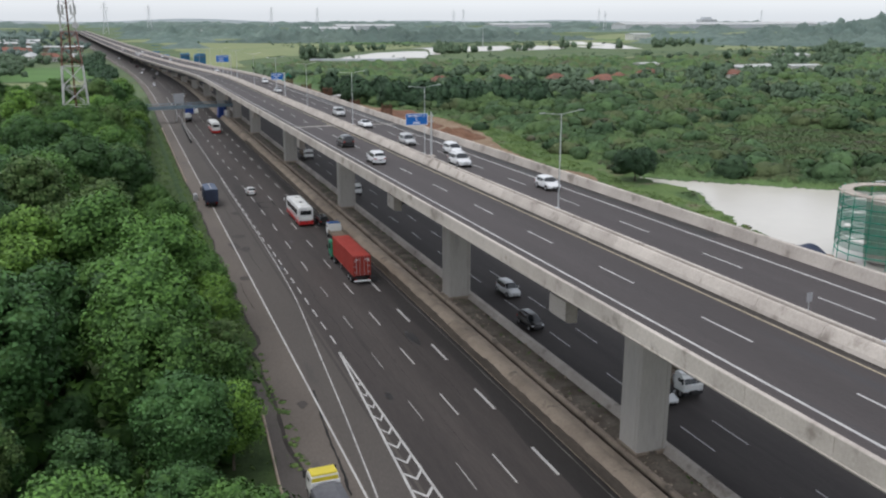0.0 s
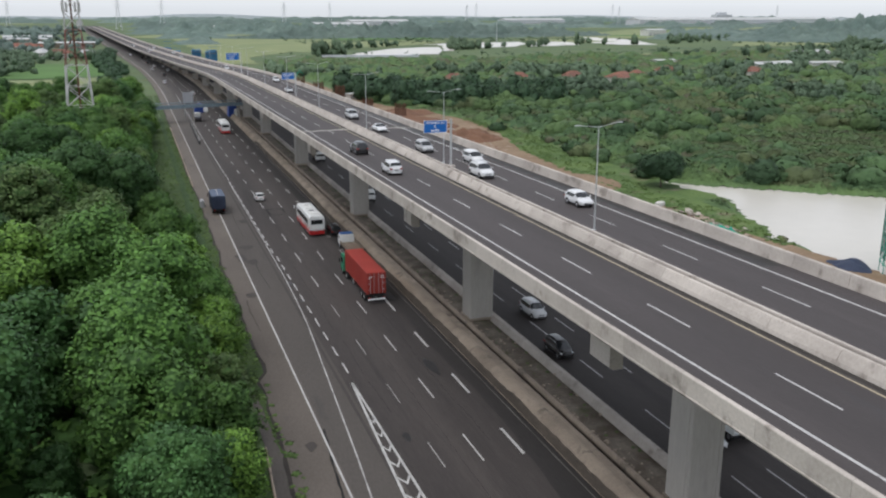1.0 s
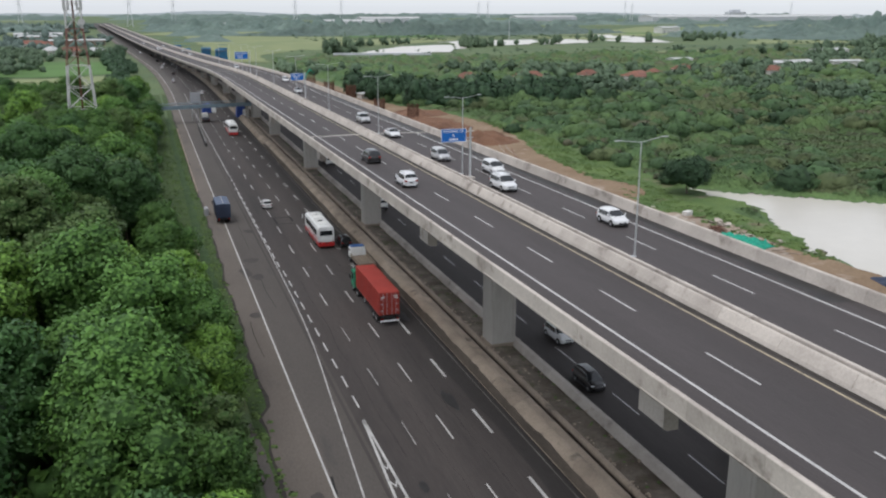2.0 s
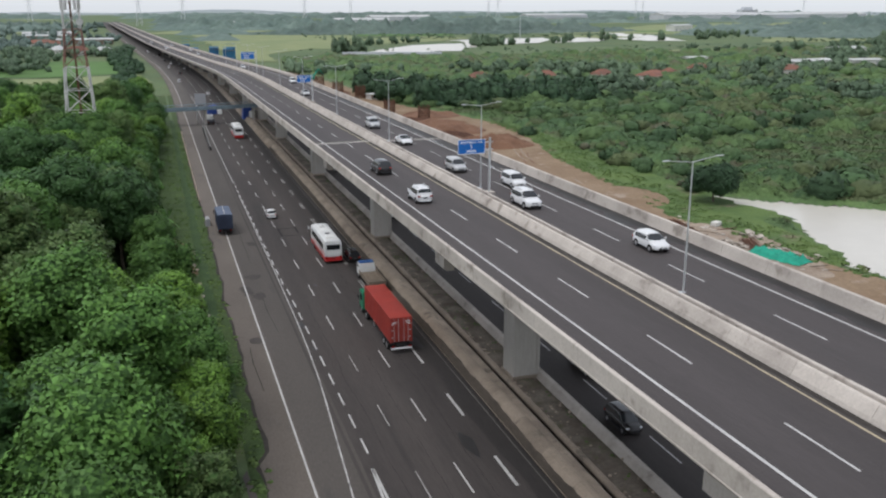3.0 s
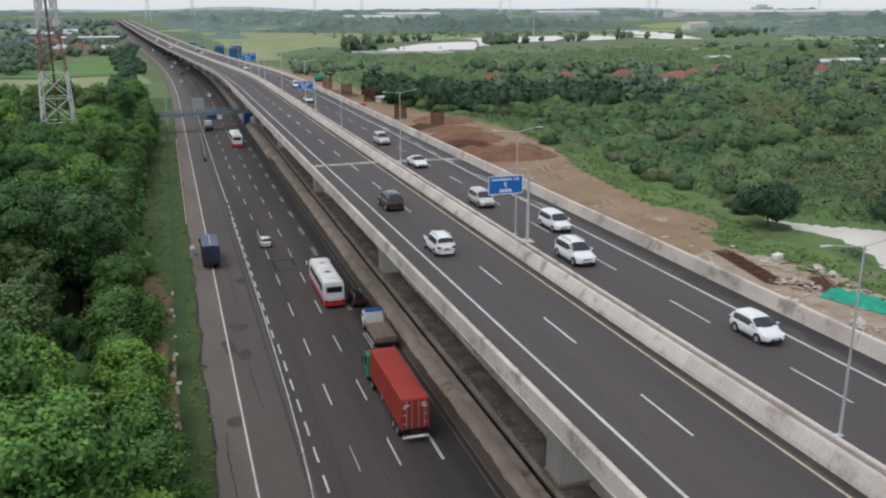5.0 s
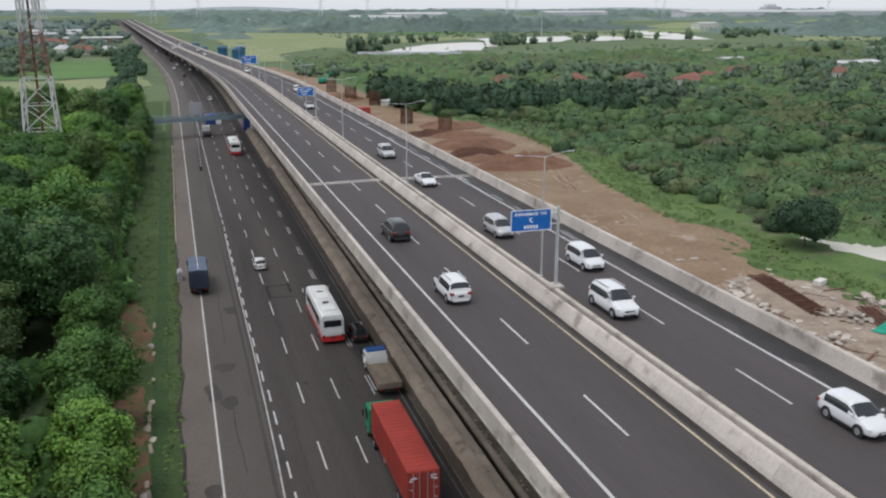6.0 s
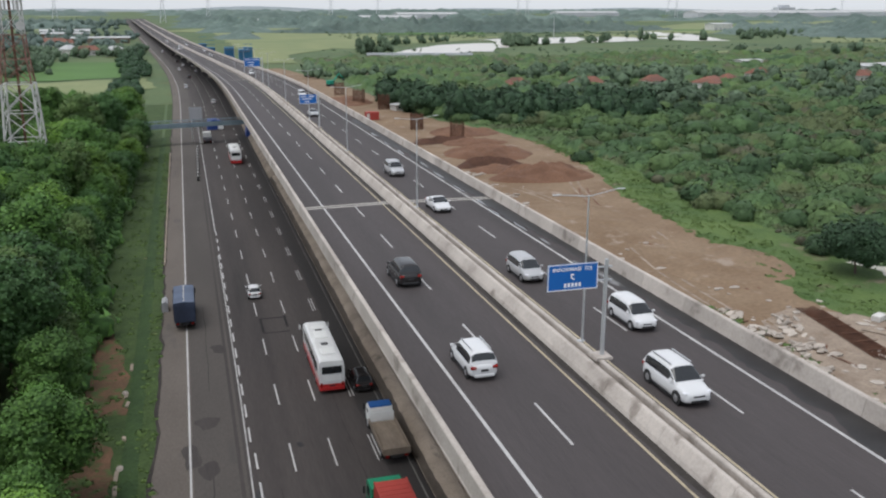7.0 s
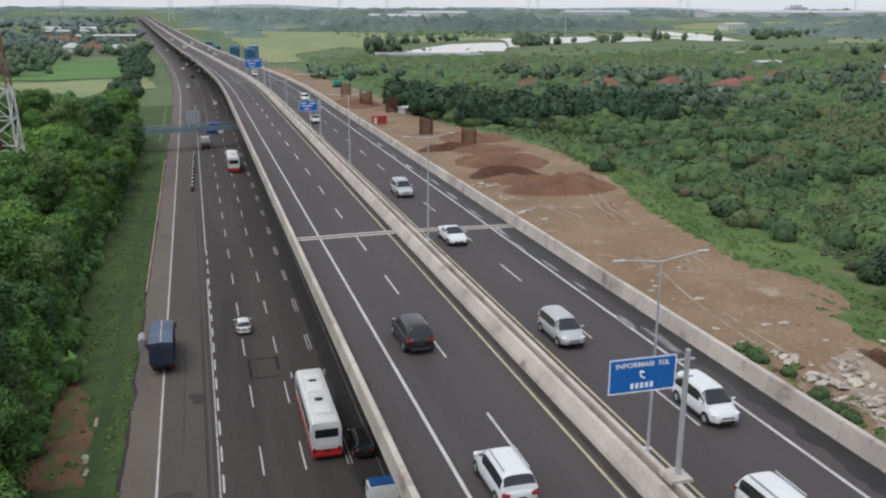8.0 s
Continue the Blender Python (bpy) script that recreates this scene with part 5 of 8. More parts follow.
# ---- lamps and signs on the viaduct ----
def street_lamp(y):
    z = deck_z(y) + 1.08
    base = empty("street_lamp", "tall grey street lamp with two arms on the centre barrier", "street lamp", Matrix.Translation((41.08 + deck_x(y), y + 0.2, z)), "viaduct street lamps")
    part("pole", rod(fresh(), (0, 0, -0.64), (0, 0, 9.0), 0.075, 0.042, 10), "galvanised", base)
    part("base_plate", box(fresh(), -0.3, 0.14, -0.14, 0.14, -0.06, 0.01, 0.015), "galvanised", base)
    for s, tip in ((-1, 9.15), (1, 9.32)):
        arm = part("arm", rod(fresh(), (0, 0, 8.95), (s * 1.75, 0, tip - 0.03), 0.03, 0.024, 8), "galvanised", base)
        bm = box(fresh(), min(s * 1.75, s * 2.3), max(s * 1.75, s * 2.3), -0.085, 0.085, tip - 0.05, tip + 0.015, 0.02)
        part("lantern", bm, "galvanised", arm)
    return base


for y in (32, 72, 112.2, 152.4, 193, 233, 273, 313, 353, 393, 433):
    street_lamp(y)


def words(text, size, width, parent, x, z, y):
    """Lettering in the built-in font, turned to face -y and fitted to a width."""
    cu = bpy.data.curves.new("lettering", "FONT")
    cu.body, cu.size, cu.align_x, cu.align_y, cu.extrude, cu.offset = text, size, "CENTER", "CENTER", 0.004, 0.006
    tmp = new("lettering_curve", cu)
    bpy.context.view_layer.update()
    me = bpy.data.meshes.new_from_object(tmp.evaluated_get(bpy.context.evaluated_depsgraph_get()))
    wide_now = max(v.co.x for v in me.vertices) - min(v.co.x for v in me.vertices)
    bpy.data.objects.remove(tmp)
    me.materials.clear()
    me.materials.append(M["lettering"])
    ob = part("lettering", me, "lettering", parent)
    ob.matrix_basis = pose(x, y, z, 90) @ Matrix.Diagonal((width / wide_now, 1, 1, 1))
    return ob


def sign_board(board, x0, x1, z0, z1, y):
    bm = box(fresh(), x0, x1, y - 0.02, y + 0.03, z0, z1, 0.01)
    panel = part("panel", bm, "sign_blue", board)
    e = 0.05
    for a, b, c, d in ((x0, x1, z1 - e, z1), (x0, x1, z0, z0 + e), (x0, x0 + e, z0 + e, z1 - e), (x1 - e, x1, z0 + e, z1 - e)):
        part("border", box(fresh(), a, b, y - 0.032, y - 0.024, c, d), "lettering", panel)
    return panel


def cantilever_sign(y, high, x0, x1, z0, z1, label):
    z = deck_z(y) + 1.08
    base = empty("road_sign", label, "road sign", Matrix.Translation((41.12 + deck_x(y), y, z)))
    part("post", rod(fresh(), (0, 0, -0.64), (0, 0, high), 0.13, 0.11, 12), "galvanised", base)
    part("base_plate", box(fresh(), -0.3, 0.2, -0.24, 0.24, -0.06, 0.02, 0.02), "galvanised", base)
    part("plinth", prism(fresh(), [(-0.62, -0.1), (-0.55, 0.06), (0.42, 0.06), (0.48, -0.1)], -0.55, 0.55, "y"), "concrete", base, "pale concrete seat across the two barriers")
    for h in (z1 - 0.35, z0 + 0.4):
        part("cross_arm", rod(fresh(), (0.35, 0.05, h), (x0 + 0.3, 0.05, h), 0.055, 0.05, 8), "galvanised", base)
    return base, sign_board(base, x0, x1, z0, z1, -0.05)


zs = deck_z(109.8) + 1.08
info, panel = cantilever_sign(109.8, 23.05 - zs, -3.6, -0.55, 21.42 - zs, 22.95 - zs, "blue toll information sign with white lettering on a grey post")
words("INFORMASI", 0.3, 1.72, panel, -2.45, 22.64 - zs, -0.085)
words("TOL", 0.3, 0.54, panel, -1.14, 22.64 - zs, -0.085)
bm = fresh()
for a, b in (((-2.19, 22.36), (-2.02, 22.30)), ((-2.19, 22.36), (-2.17, 22.14)), ((-2.17, 22.14), (-1.97, 22.02))):
    rod(bm, (a[0], -0.08, a[1] - zs), (b[0], -0.08, b[1] - zs), 0.04, 0.04, 6)
part("phone_symbol", bm, "lettering", panel)
for i in range(5):
    part("number_bar", box(fresh(), -2.6 + i * 0.22, -2.46 + i * 0.22, -0.085, -0.075, 21.6 - zs, 21.84 - zs), "lettering", panel)
zf = deck_z(221) + 1.08
far_sign, panel = cantilever_sign(221, 22.0 - zf, -3.3, -0.3, 20.2 - zf, 21.8 - zf, "blue direction sign with white markings on a grey post")
for x0, x1, z in ((-3.0, -2.1, 21.4), (-1.7, -0.7, 21.4), (-2.8, -1.2, 21.0), (-2.5, -1.6, 20.55)):
    part("text_bar", box(fresh(), x0, x1, -0.09, -0.08, z - 0.075 - zf, z + 0.075 - zf), "lettering", panel)
zf = deck_z(330) + 1.08
third_sign, panel = cantilever_sign(330, 22.2 - zf, -5.0, -0.6, 19.4 - zf, 21.8 - zf, "large blue direction sign over the raised road")
for x0, x1, z in ((-4.6, -3.2, 21.3), (-2.6, -1.1, 21.3), (-4.3, -2.2, 20.6), (-4.0, -2.4, 19.9)):
    part("text_bar", box(fresh(), x0, x1, -0.09, -0.08, z - 0.09 - zf, z + 0.09 - zf), "lettering", panel)
mark = empty("marker_post", "small white marker plate on a thin post", "marker", Matrix.Translation((40.9, 38.2, deck_z(38) + 1.05)))
part("post", rod(fresh(), (0, 0, 0), (0, 0, 0.8), 0.03, 0.03, 6), "galvanised", mark)
part("plate", box(fresh(), -0.22, 0.22, -0.03, -0.01, 0.55, 1.15, 0.01), "grey_wall", mark)

# damp shoulder and standing water on the raised road
v, f = [], []
for i, y in enumerate(steps(60, 240, 0.5)):
    w = 49.95 + 0.7 * noise.noise((y * 0.09, 2.2, 0)) + 0.8 * noise.noise((y * 0.4, 6.2, 0)) + 0.5 * noise.noise((y * 1.1, 3.2, 0))
    for x in (w, 51.42):
        v.append((x + deck_x(y), y, deck_z(y) + deck_top(x) + 0.005))
    if i:
        f.append((2 * i - 2, 2 * i - 1, 2 * i + 1, 2 * i))
tagged(new("damp_strip", mesh_np("damp_strip", v, f, "wet")), "dark damp strip along the foot of the parapet", "damp asphalt", kind="structure")
r = random.Random(23)
for y in (127, 131, 139.5, 145, 152, 158, 166, 175, 184, 196, 205, 217):
    x, a, b = 49.75 + r.uniform(-0.45, 0.4), r.uniform(0.12, 0.3), r.uniform(0.8, 2.6)
    bm = fresh()
    ring = []
    for i in range(26):
        t = i * math.pi / 13
        q = 1 + 0.7 * noise.noise((math.cos(t) * 1.5, math.sin(t) * 1.5, y)) + 0.45 * noise.noise((math.cos(t) * 4, math.sin(t) * 4, y + 3))
        px, py = x + a * q * math.cos(t), y + b * q * math.sin(t)
        ring.append(bm.verts.new((px + deck_x(py), py, deck_z(py) + deck_top(min(px, 51.4)) + 0.013)))
    bm.faces.new(ring)
    tagged(part("puddle", bm, "puddle"), "shallow pale puddle on the raised road shoulder", "puddle", "puddles on the viaduct")


# ---- vehicles: +y ahead, standing on z = 0 ----
def wheel(parent, x, y, radius=0.32, width=0.22, twin_tyre=False):
    s = 1 if x > 0 else -1
    w = width * (2 if twin_tyre else 1)
    tyre = part("wheel", rod(fresh(), (x - s * w, y, radius), (x, y, radius), radius, radius, 16), "tyre", parent)
    part("rim", rod(fresh(), (x - s * 0.03, y, radius), (x + s * 0.012, y, radius), radius * 0.62, radius * 0.55, 12), "rim", tyre)
    return tyre


def loft(bm, rows):
    """Cross sections of equal point count, closed, joined end to end and capped."""
    rings = [[bm.verts.new(p) for p in row] for row in rows]
    k = len(rings[0])
    for a, b in zip(rings, rings[1:]):
        for i in range(k):
            bm.faces.new((a[i], a[(i + 1) % k], b[(i + 1) % k], b[i]))
    bm.faces.new(rings[0][::-1])
    bm.faces.new(rings[-1])
    bmesh.ops.recalc_face_normals(bm, faces=bm.faces)
    return bm


def section(y, w, z0, z1, shoulder=0.8, top=0.86):
    """A car cross section: sill, bulging side, shoulder and lid."""
    zs = z0 + (z1 - z0) * shoulder
    return [(-w * 0.9, y, z0), (-w, y, z0 + 0.12), (-w, y, (z0 + zs) / 2), (-w * 0.97, y, zs), (-w * top, y, z1), (0, y, z1 + 0.02),
            (w * top, y, z1), (w * 0.97, y, zs), (w, y, (z0 + zs) / 2), (w, y, z0 + 0.12), (w * 0.9, y, z0)]


SHAPES = {  # length, width, height, bonnet height, bonnet end, screen top, roof end, tail top, tail height
    "hatchback": (3.9, 1.70, 1.50, 0.92, 0.95, 0.25, -1.45, -1.85, 0.98),
    "sedan": (4.7, 1.80, 1.44, 0.90, 1.20, 0.30, -0.72, -1.95, 0.98),
    "suv": (4.75, 1.86, 1.80, 1.08, 1.20, 0.55, -1.95, -2.28, 1.12),
    "mpv": (4.45, 1.74, 1.72, 1.00, 1.35, 0.62, -1.85, -2.15, 1.05),
}


def greenhouse(bm_of, y0, y1, roof, w, zb, high, lean):
    """The glazed upper part of a car as one smooth shell, shared out face by face between panes and painted skin."""
    ys = [y0 + (y1 - y0) * 0.5 * (1 - math.cos(math.pi * i / 26)) * 0.5 + (y1 - y0) * (i / 26) * 0.5 for i in range(27)]
    raw = np.interp(np.linspace(y0, y1, 200), [p[0] for p in roof], [p[1] for p in roof])
    for _ in range(3):
        raw = np.convolve(np.pad(raw, 6, mode="edge"), np.ones(13) / 13, "valid")
    ends = np.clip(np.minimum(np.linspace(0, 1, 200), np.linspace(1, 0, 200)) / 0.03, 0, 1)
    tops = np.interp(ys, np.linspace(y0, y1, 200), raw * ends)
    n = 22
    grid = []
    for y, t in zip(ys, tops):
        row = []
        for j in range(n + 1):
            a = math.pi * j / n
            c, s = math.cos(a), math.sin(a)
            z = high * t * abs(s) ** 0.5
            x = -w * math.copysign(abs(c) ** 0.42, c) * (1 - lean * z / high)
            row.append((x, y, zb + z))
        grid.append(row)
    for i in range(26):
        for j in range(n):
            yc = (ys[i] + ys[i + 1]) / 2
            zc = sum(grid[p][q][2] for p in (i, i + 1) for q in (j, j + 1)) / 4 - zb
            bm = bm_of(yc, zc / high, (j + 0.5) / n)
            bm.faces.new([bm.verts.new(p) for p in (grid[i][j], grid[i + 1][j], grid[i + 1][j + 1], grid[i][j + 1])])


def car(shape, paint, label, m, roof_rails=False):
    ln, wd, ht, bonnet, b_end, s_top, r_end, t_top, tail = SHAPES[shape]
    h, w, z0 = ln / 2, wd / 2, 0.22
    base = empty("car", label, "car", m)
    rows = [section(-h, w * 0.70, z0 + 0.16, tail - 0.22), section(-h + 0.10, w * 0.90, z0 + 0.05, tail - 0.05), section(-h + 0.35, w * 0.98, z0, tail), section(-h + 1.0, w, z0, tail + 0.01),
            section(0, w * 0.985, z0, tail - 0.02), section(b_end, w, z0, bonnet + 0.05), section(h - 0.75, w * 0.98, z0, bonnet - 0.04), section(h - 0.32, w * 0.92, z0 + 0.02, bonnet - 0.13),
            section(h - 0.08, w * 0.78, z0 + 0.04, bonnet - 0.27), section(h, w * 0.58, z0 + 0.1, bonnet - 0.38)]
    body = part("body", loft(fresh(), rows), paint, base, smooth=True)
    soften = body.modifiers.new("soften", "SUBSURF")
    soften.levels = soften.render_levels = 1
    sedan = shape == "sedan"
    rear_b, front_b = (t_top + 0.25 if sedan else -h + 0.14), b_end + 0.12
    zb = min(tail, bonnet + 0.03) - 0.05
    high = ht - zb
    roof = [(rear_b, 0.0), (r_end + (0.1 if sedan else -0.05), 0.90 if not sedan else 0.86), (r_end + 0.7, 0.99), ((r_end + s_top) / 2, 1.0), (s_top - 0.1, 0.97), (front_b, 0.0)]
    groups = {k: fresh() for k in ("cabin", "windscreen", "rear_window", "front_left", "rear_left", "front_right", "rear_right")}
    pillar = (s_top + r_end) / 2 + 0.1

    def bm_of(y, z, u):
        middle = 0.17 < u < 0.83
        if y > s_top + 0.02 and middle and z > 0.1:
            return groups["windscreen"]
        if y < r_end - (0.0 if not sedan else -0.12) and middle and 0.22 < z < 0.9:
            return groups["rear_window"]
        if (u < 0.15 or u > 0.85) and 0.14 < z < 0.87 and r_end + 0.02 < y < s_top + 0.55 and abs(y - pillar) > 0.05:
            return groups[("front_" if y > pillar else "rear_") + ("left" if u < 0.5 else "right")]
        return groups["cabin"]

    greenhouse(bm_of, rear_b, front_b, roof, w * 0.94, zb, high, 0.17)
    shells = {}
    for k in ("cabin", "windscreen", "rear_window", "front_left", "rear_left", "front_right", "rear_right"):
        bmesh.ops.remove_doubles(groups[k], verts=groups[k].verts, dist=0.001)
        bmesh.ops.recalc_face_normals(groups[k], faces=groups[k].faces)
        name = k if k in ("cabin", "windscreen", "rear_window") else "side_window"
        shells[k] = part(name, groups[k], paint if k == "cabin" else "glass", base if k == "cabin" else shells["cabin"], smooth=True)
    axle = h - 0.82
    rw = 0.36 if shape == "suv" else 0.32
    for x in (-w - 0.012, w + 0.012):
        s = 1 if x > 0 else -1
        for y in (-axle + 0.05, axle):
            wheel(base, x, y, rw)
            part("wheel_arch", rod(fresh(), (s * (w - 0.1), y, rw), (s * (w + 0.004), y, rw), rw * 1.17, rw * 1.17, 16), "black_trim", base)
    for s in (-1, 1):
        x = s * w * 0.70
        part("headlight", box(fresh(), x - 0.17, x + 0.17, h - 0.42, h - 0.14, bonnet - 0.34, bonnet - 0.21, 0.05), "lamp_clear", base)
        x = s * w * 0.74
        part("tail_light", box(fresh(), x - 0.17, x + 0.17, -h + 0.0, -h + 0.22, tail - 0.30, tail - 0.13, 0.04), "tail_red", base)
        x = s * (w + 0.08)
        part("mirror", box(fresh(), x - 0.10, x + 0.10, b_end - 0.28, b_end - 0.14, tail - 0.0, tail + 0.13, 0.04), paint, base)
        part("sill", box(fresh(), s * w * 0.97 - 0.03, s * w * 0.97 + 0.03, -axle + 0.5, axle - 0.45, z0 - 0.02, z0 + 0.1, 0.02), "black_trim", base)
        if roof_rails:
            part("roof_rail", box(fresh(), s * w * 0.66 - 0.02, s * w * 0.66 + 0.02, r_end + 0.3, s_top - 0.2, ht - 0.04, ht + 0.03), "galvanised", base)
    part("grille", box(fresh(), -w * 0.40, w * 0.40, h - 0.12, h - 0.01, bonnet - 0.50, bonnet - 0.36, 0.03), "black_trim", base)
    part("air_intake", box(fresh(), -w * 0.5, w * 0.5, h - 0.1, h + 0.0, z0 + 0.1, z0 + 0.24, 0.03), "black_trim", base)
    part("bumper", box(fresh(), -w * 0.70, w * 0.70, -h - 0.03, -h + 0.14, z0 + 0.04, z0 + 0.24, 0.05), "black_trim" if shape in ("suv",) else paint, base)
    part("number_plate", box(fresh(), -0.22, 0.22, -h - 0.02, -h + 0.03, z0 + 0.40, z0 + 0.52), "black_trim", base)
    return base


def on_deck(x, y, back=False):
    return along(deck_x, deck_z, y) @ Matrix.Translation((x, 0, deck_top(x) + 0.012)) @ pose(0, 0, 0, 0, 0, 180 if back else 0)


def on_road(x, y, back=False):
    return Matrix.Translation((x + road_x(y), y, road_top(x) + 0.012)) @ pose(0, 0, 0, 0, 0, 180 if back else 0)


car("hatchback", "car_white", "white hatchback on the raised carriageway", on_deck(47.1, 86.5, True))
car("suv", "car_white", "large white off-road car on the raised carriageway", on_deck(43.8, 106.0, True), True)
car("sedan", "car_white", "glossy white saloon on the raised carriageway", on_deck(44.0, 155.0, True))
car("mpv", "car_white", "white people carrier with graphics along its side", on_deck(46.9, 117.0, True))
car("mpv", "car_silver", "silver people carrier near the centre barrier", on_deck(43.8, 129.0, True))
car("suv", "car_silver", "silver off-roader near the expansion joint", on_deck(44.3, 177.0, True), True)
car("sedan", "car_silver", "silver-grey saloon far along the raised road", on_deck(43.8, 248.0, True))
car("mpv", "car_white", "white car far along the raised road", on_deck(47.2, 292.0, True))
car("mpv", "car_white", "white car far along the raised road", on_deck(43.8, 395.0, True))
car("suv", "car_black", "glossy black off-roader driving away", on_deck(34.4, 131.0))
car("mpv", "car_white", "white people carrier driving away", on_deck(34.1, 112.5), True)
car("hatchback", "car_white", "small white hatchback in the slip lane", on_road(25.7, 179.0))
car("mpv", "car_black", "black people carrier beside the median wall", on_road(33.75, 147.5))
car("suv", "car_white", "white off-roader in the lanes below the viaduct", on_road(48.1, 99.0, True))
car("mpv", "car_black", "black people carrier in the lanes below the viaduct", on_road(45.4, 86.5, True))
car("hatchback", "car_white", "white car in the lanes below the viaduct", on_road(48.3, 63.5, True))
car("hatchback", "car_white", "small white car far along the lanes", on_road(30.9, 300.0))
car("mpv", "car_silver", "silver car far along the lanes", on_road(20.8, 486.0))
car("mpv", "car_white", "white car far along the lanes", on_road(29.3, 417.0))
car("suv", "car_black", "dark car far along the lanes", on_road(24.5, 540.0))


for x, y, paint in ((22.4, 598, "car_white"), (26.6, 634, "car_white"), (25.8, 672, "car_black"), (30.2, 585, "car_white"), (31.4, 628, "car_silver"), (28.0, 745, "car_black"), (23.5, 800, "car_white")):
    car("mpv", paint, "car far along the ground-level lanes", on_road(x, y))
for x, y, paint, back in ((34.0, 690, "car_white", False), (37.2, 706, "car_white", False), (37.4, 735, "car_silver", False), (44.0, 585, "car_silver", True), (47.2, 655, "car_white", True), (44.2, 760, "car_white", True), (34.2, 830, "car_white", False)):
    car("mpv", paint, "car far along the raised road", on_deck(x, y, back))


def bus(label, m):
    base = empty("bus", label, "bus", m)
    w, h0, h1, ln = 1.25, 0.42, 3.45, 6.0
    prof = [(-w, h0), (w, h0), (w, 1.32), (-w, 1.32)]
    part("lower_body", prism(fresh(), [(-w, h0), (w, h0), (w + 0.01, 0.85), (w, 1.05), (-w, 1.05), (-w - 0.01, 0.85)], -ln, ln, "y"), "car_red", base)
    bm = fresh()
    sec = lambda y, t, q: [(-w, y, 1.05), (w, y, 1.05), (w, y, 2.9), (w * 0.93, y + t, q - 0.12), (w * 0.75, y + t, q), (-w * 0.75, y + t, q), (-w * 0.93, y + t, q - 0.12), (-w, y, 2.9)]
    loft(bm, [sec(-ln, 0.12, h1 - 0.06), sec(-ln + 0.5, 0, h1), sec(ln - 0.9, 0, h1), sec(ln, -0.35, h1 - 0.1)])
    upper = part("upper_body", bm, "bus_white", base)
    for s in (-1, 1):
        for i in range(6):
            y0 = -4.6 + i * 1.62
            part("side_window", box(fresh(), min(s * w, s * (w + 0.02)), max(s * w, s * (w + 0.02)), y0, y0 + 1.56, 1.85, 2.78, 0.008), "glass", upper)
        part("stripe", box(fresh(), min(s * w, s * (w + 0.015)), max(s * w, s * (w + 0.015)), -ln + 0.1, ln - 1.6, 1.34, 1.46), "car_red", upper)
        for i, (a, b) in enumerate(((-3.4, -2.6), (-2.2, -1.8), (-4.6, -4.2))):
            part("side_mark", box(fresh(), min(s * w, s * (w + 0.014)), max(s * w, s * (w + 0.014)), a, b, 1.5 + 0.03 * i, 1.68), "black_trim", upper)
        arm = part("mirror_arm", rod(fresh(), (s * 1.1, ln - 0.3, 3.1), (s * 1.55, ln + 0.35, 2.95), 0.04, 0.04, 6), "black_trim", base)
        part("mirror", box(fresh(), s * 1.55 - 0.1, s * 1.55 + 0.1, ln + 0.3, ln + 0.4, 2.35, 2.95, 0.03), "bus_white", arm)
        part("tail_light", box(fresh(), s * 1.05 - 0.12, s * 1.05 + 0.12, -ln - 0.03, -ln + 0.02, 0.75, 1.2, 0.02), "tail_red", base)
        for y in (ln - 2.6, -ln + 3.0):
            wheel(base, s * (w + 0.01), y, 0.5, 0.3)
    part("rear_window", box(fresh(), -0.98, 0.98, -ln - 0.03, -ln + 0.02, 2.1, 2.85, 0.02), "glass", upper)
    part("rear_panel", box(fresh(), -0.9, 0.9, -ln - 0.02, -ln + 0.02, 1.36, 1.95, 0.02), "white_paint", upper)
    part("windscreen", box(fresh(), -1.1, 1.1, ln - 0.06, ln + 0.02, 1.5, 2.9, 0.02), "glass", upper)
    part("bumper", box(fresh(), -1.22, 1.22, -ln - 0.06, -ln + 0.1, 0.38, 0.72, 0.04), "car_red", base)
    part("number_plate", box(fresh(), -0.25, 0.25, -ln - 0.075, -ln - 0.055, 0.8, 0.95), "black_trim", base)
    for y0, y1, z in ((-4.4, -2.9, 0.2), (0.2, 2.2, 0.16), (3.0, 3.9, 0.1)):
        part("roof_unit", box(fresh(), -0.72, 0.72, y0, y1, h1 - 0.04, h1 + z, 0.06), "white_paint", upper)
    for y in (-1.4, 2.6):
        part("roof_hatch", box(fresh(), -0.35, 0.35, y - 0.3, y + 0.3, h1 - 0.02, h1 + 0.05, 0.02), "black_trim", upper)
    return base


bus("red and white coach with dark windows in the middle lane", on_road(30.7, 152.0))
bus("red and white coach far along the lanes", on_road(29.5, 285.0))


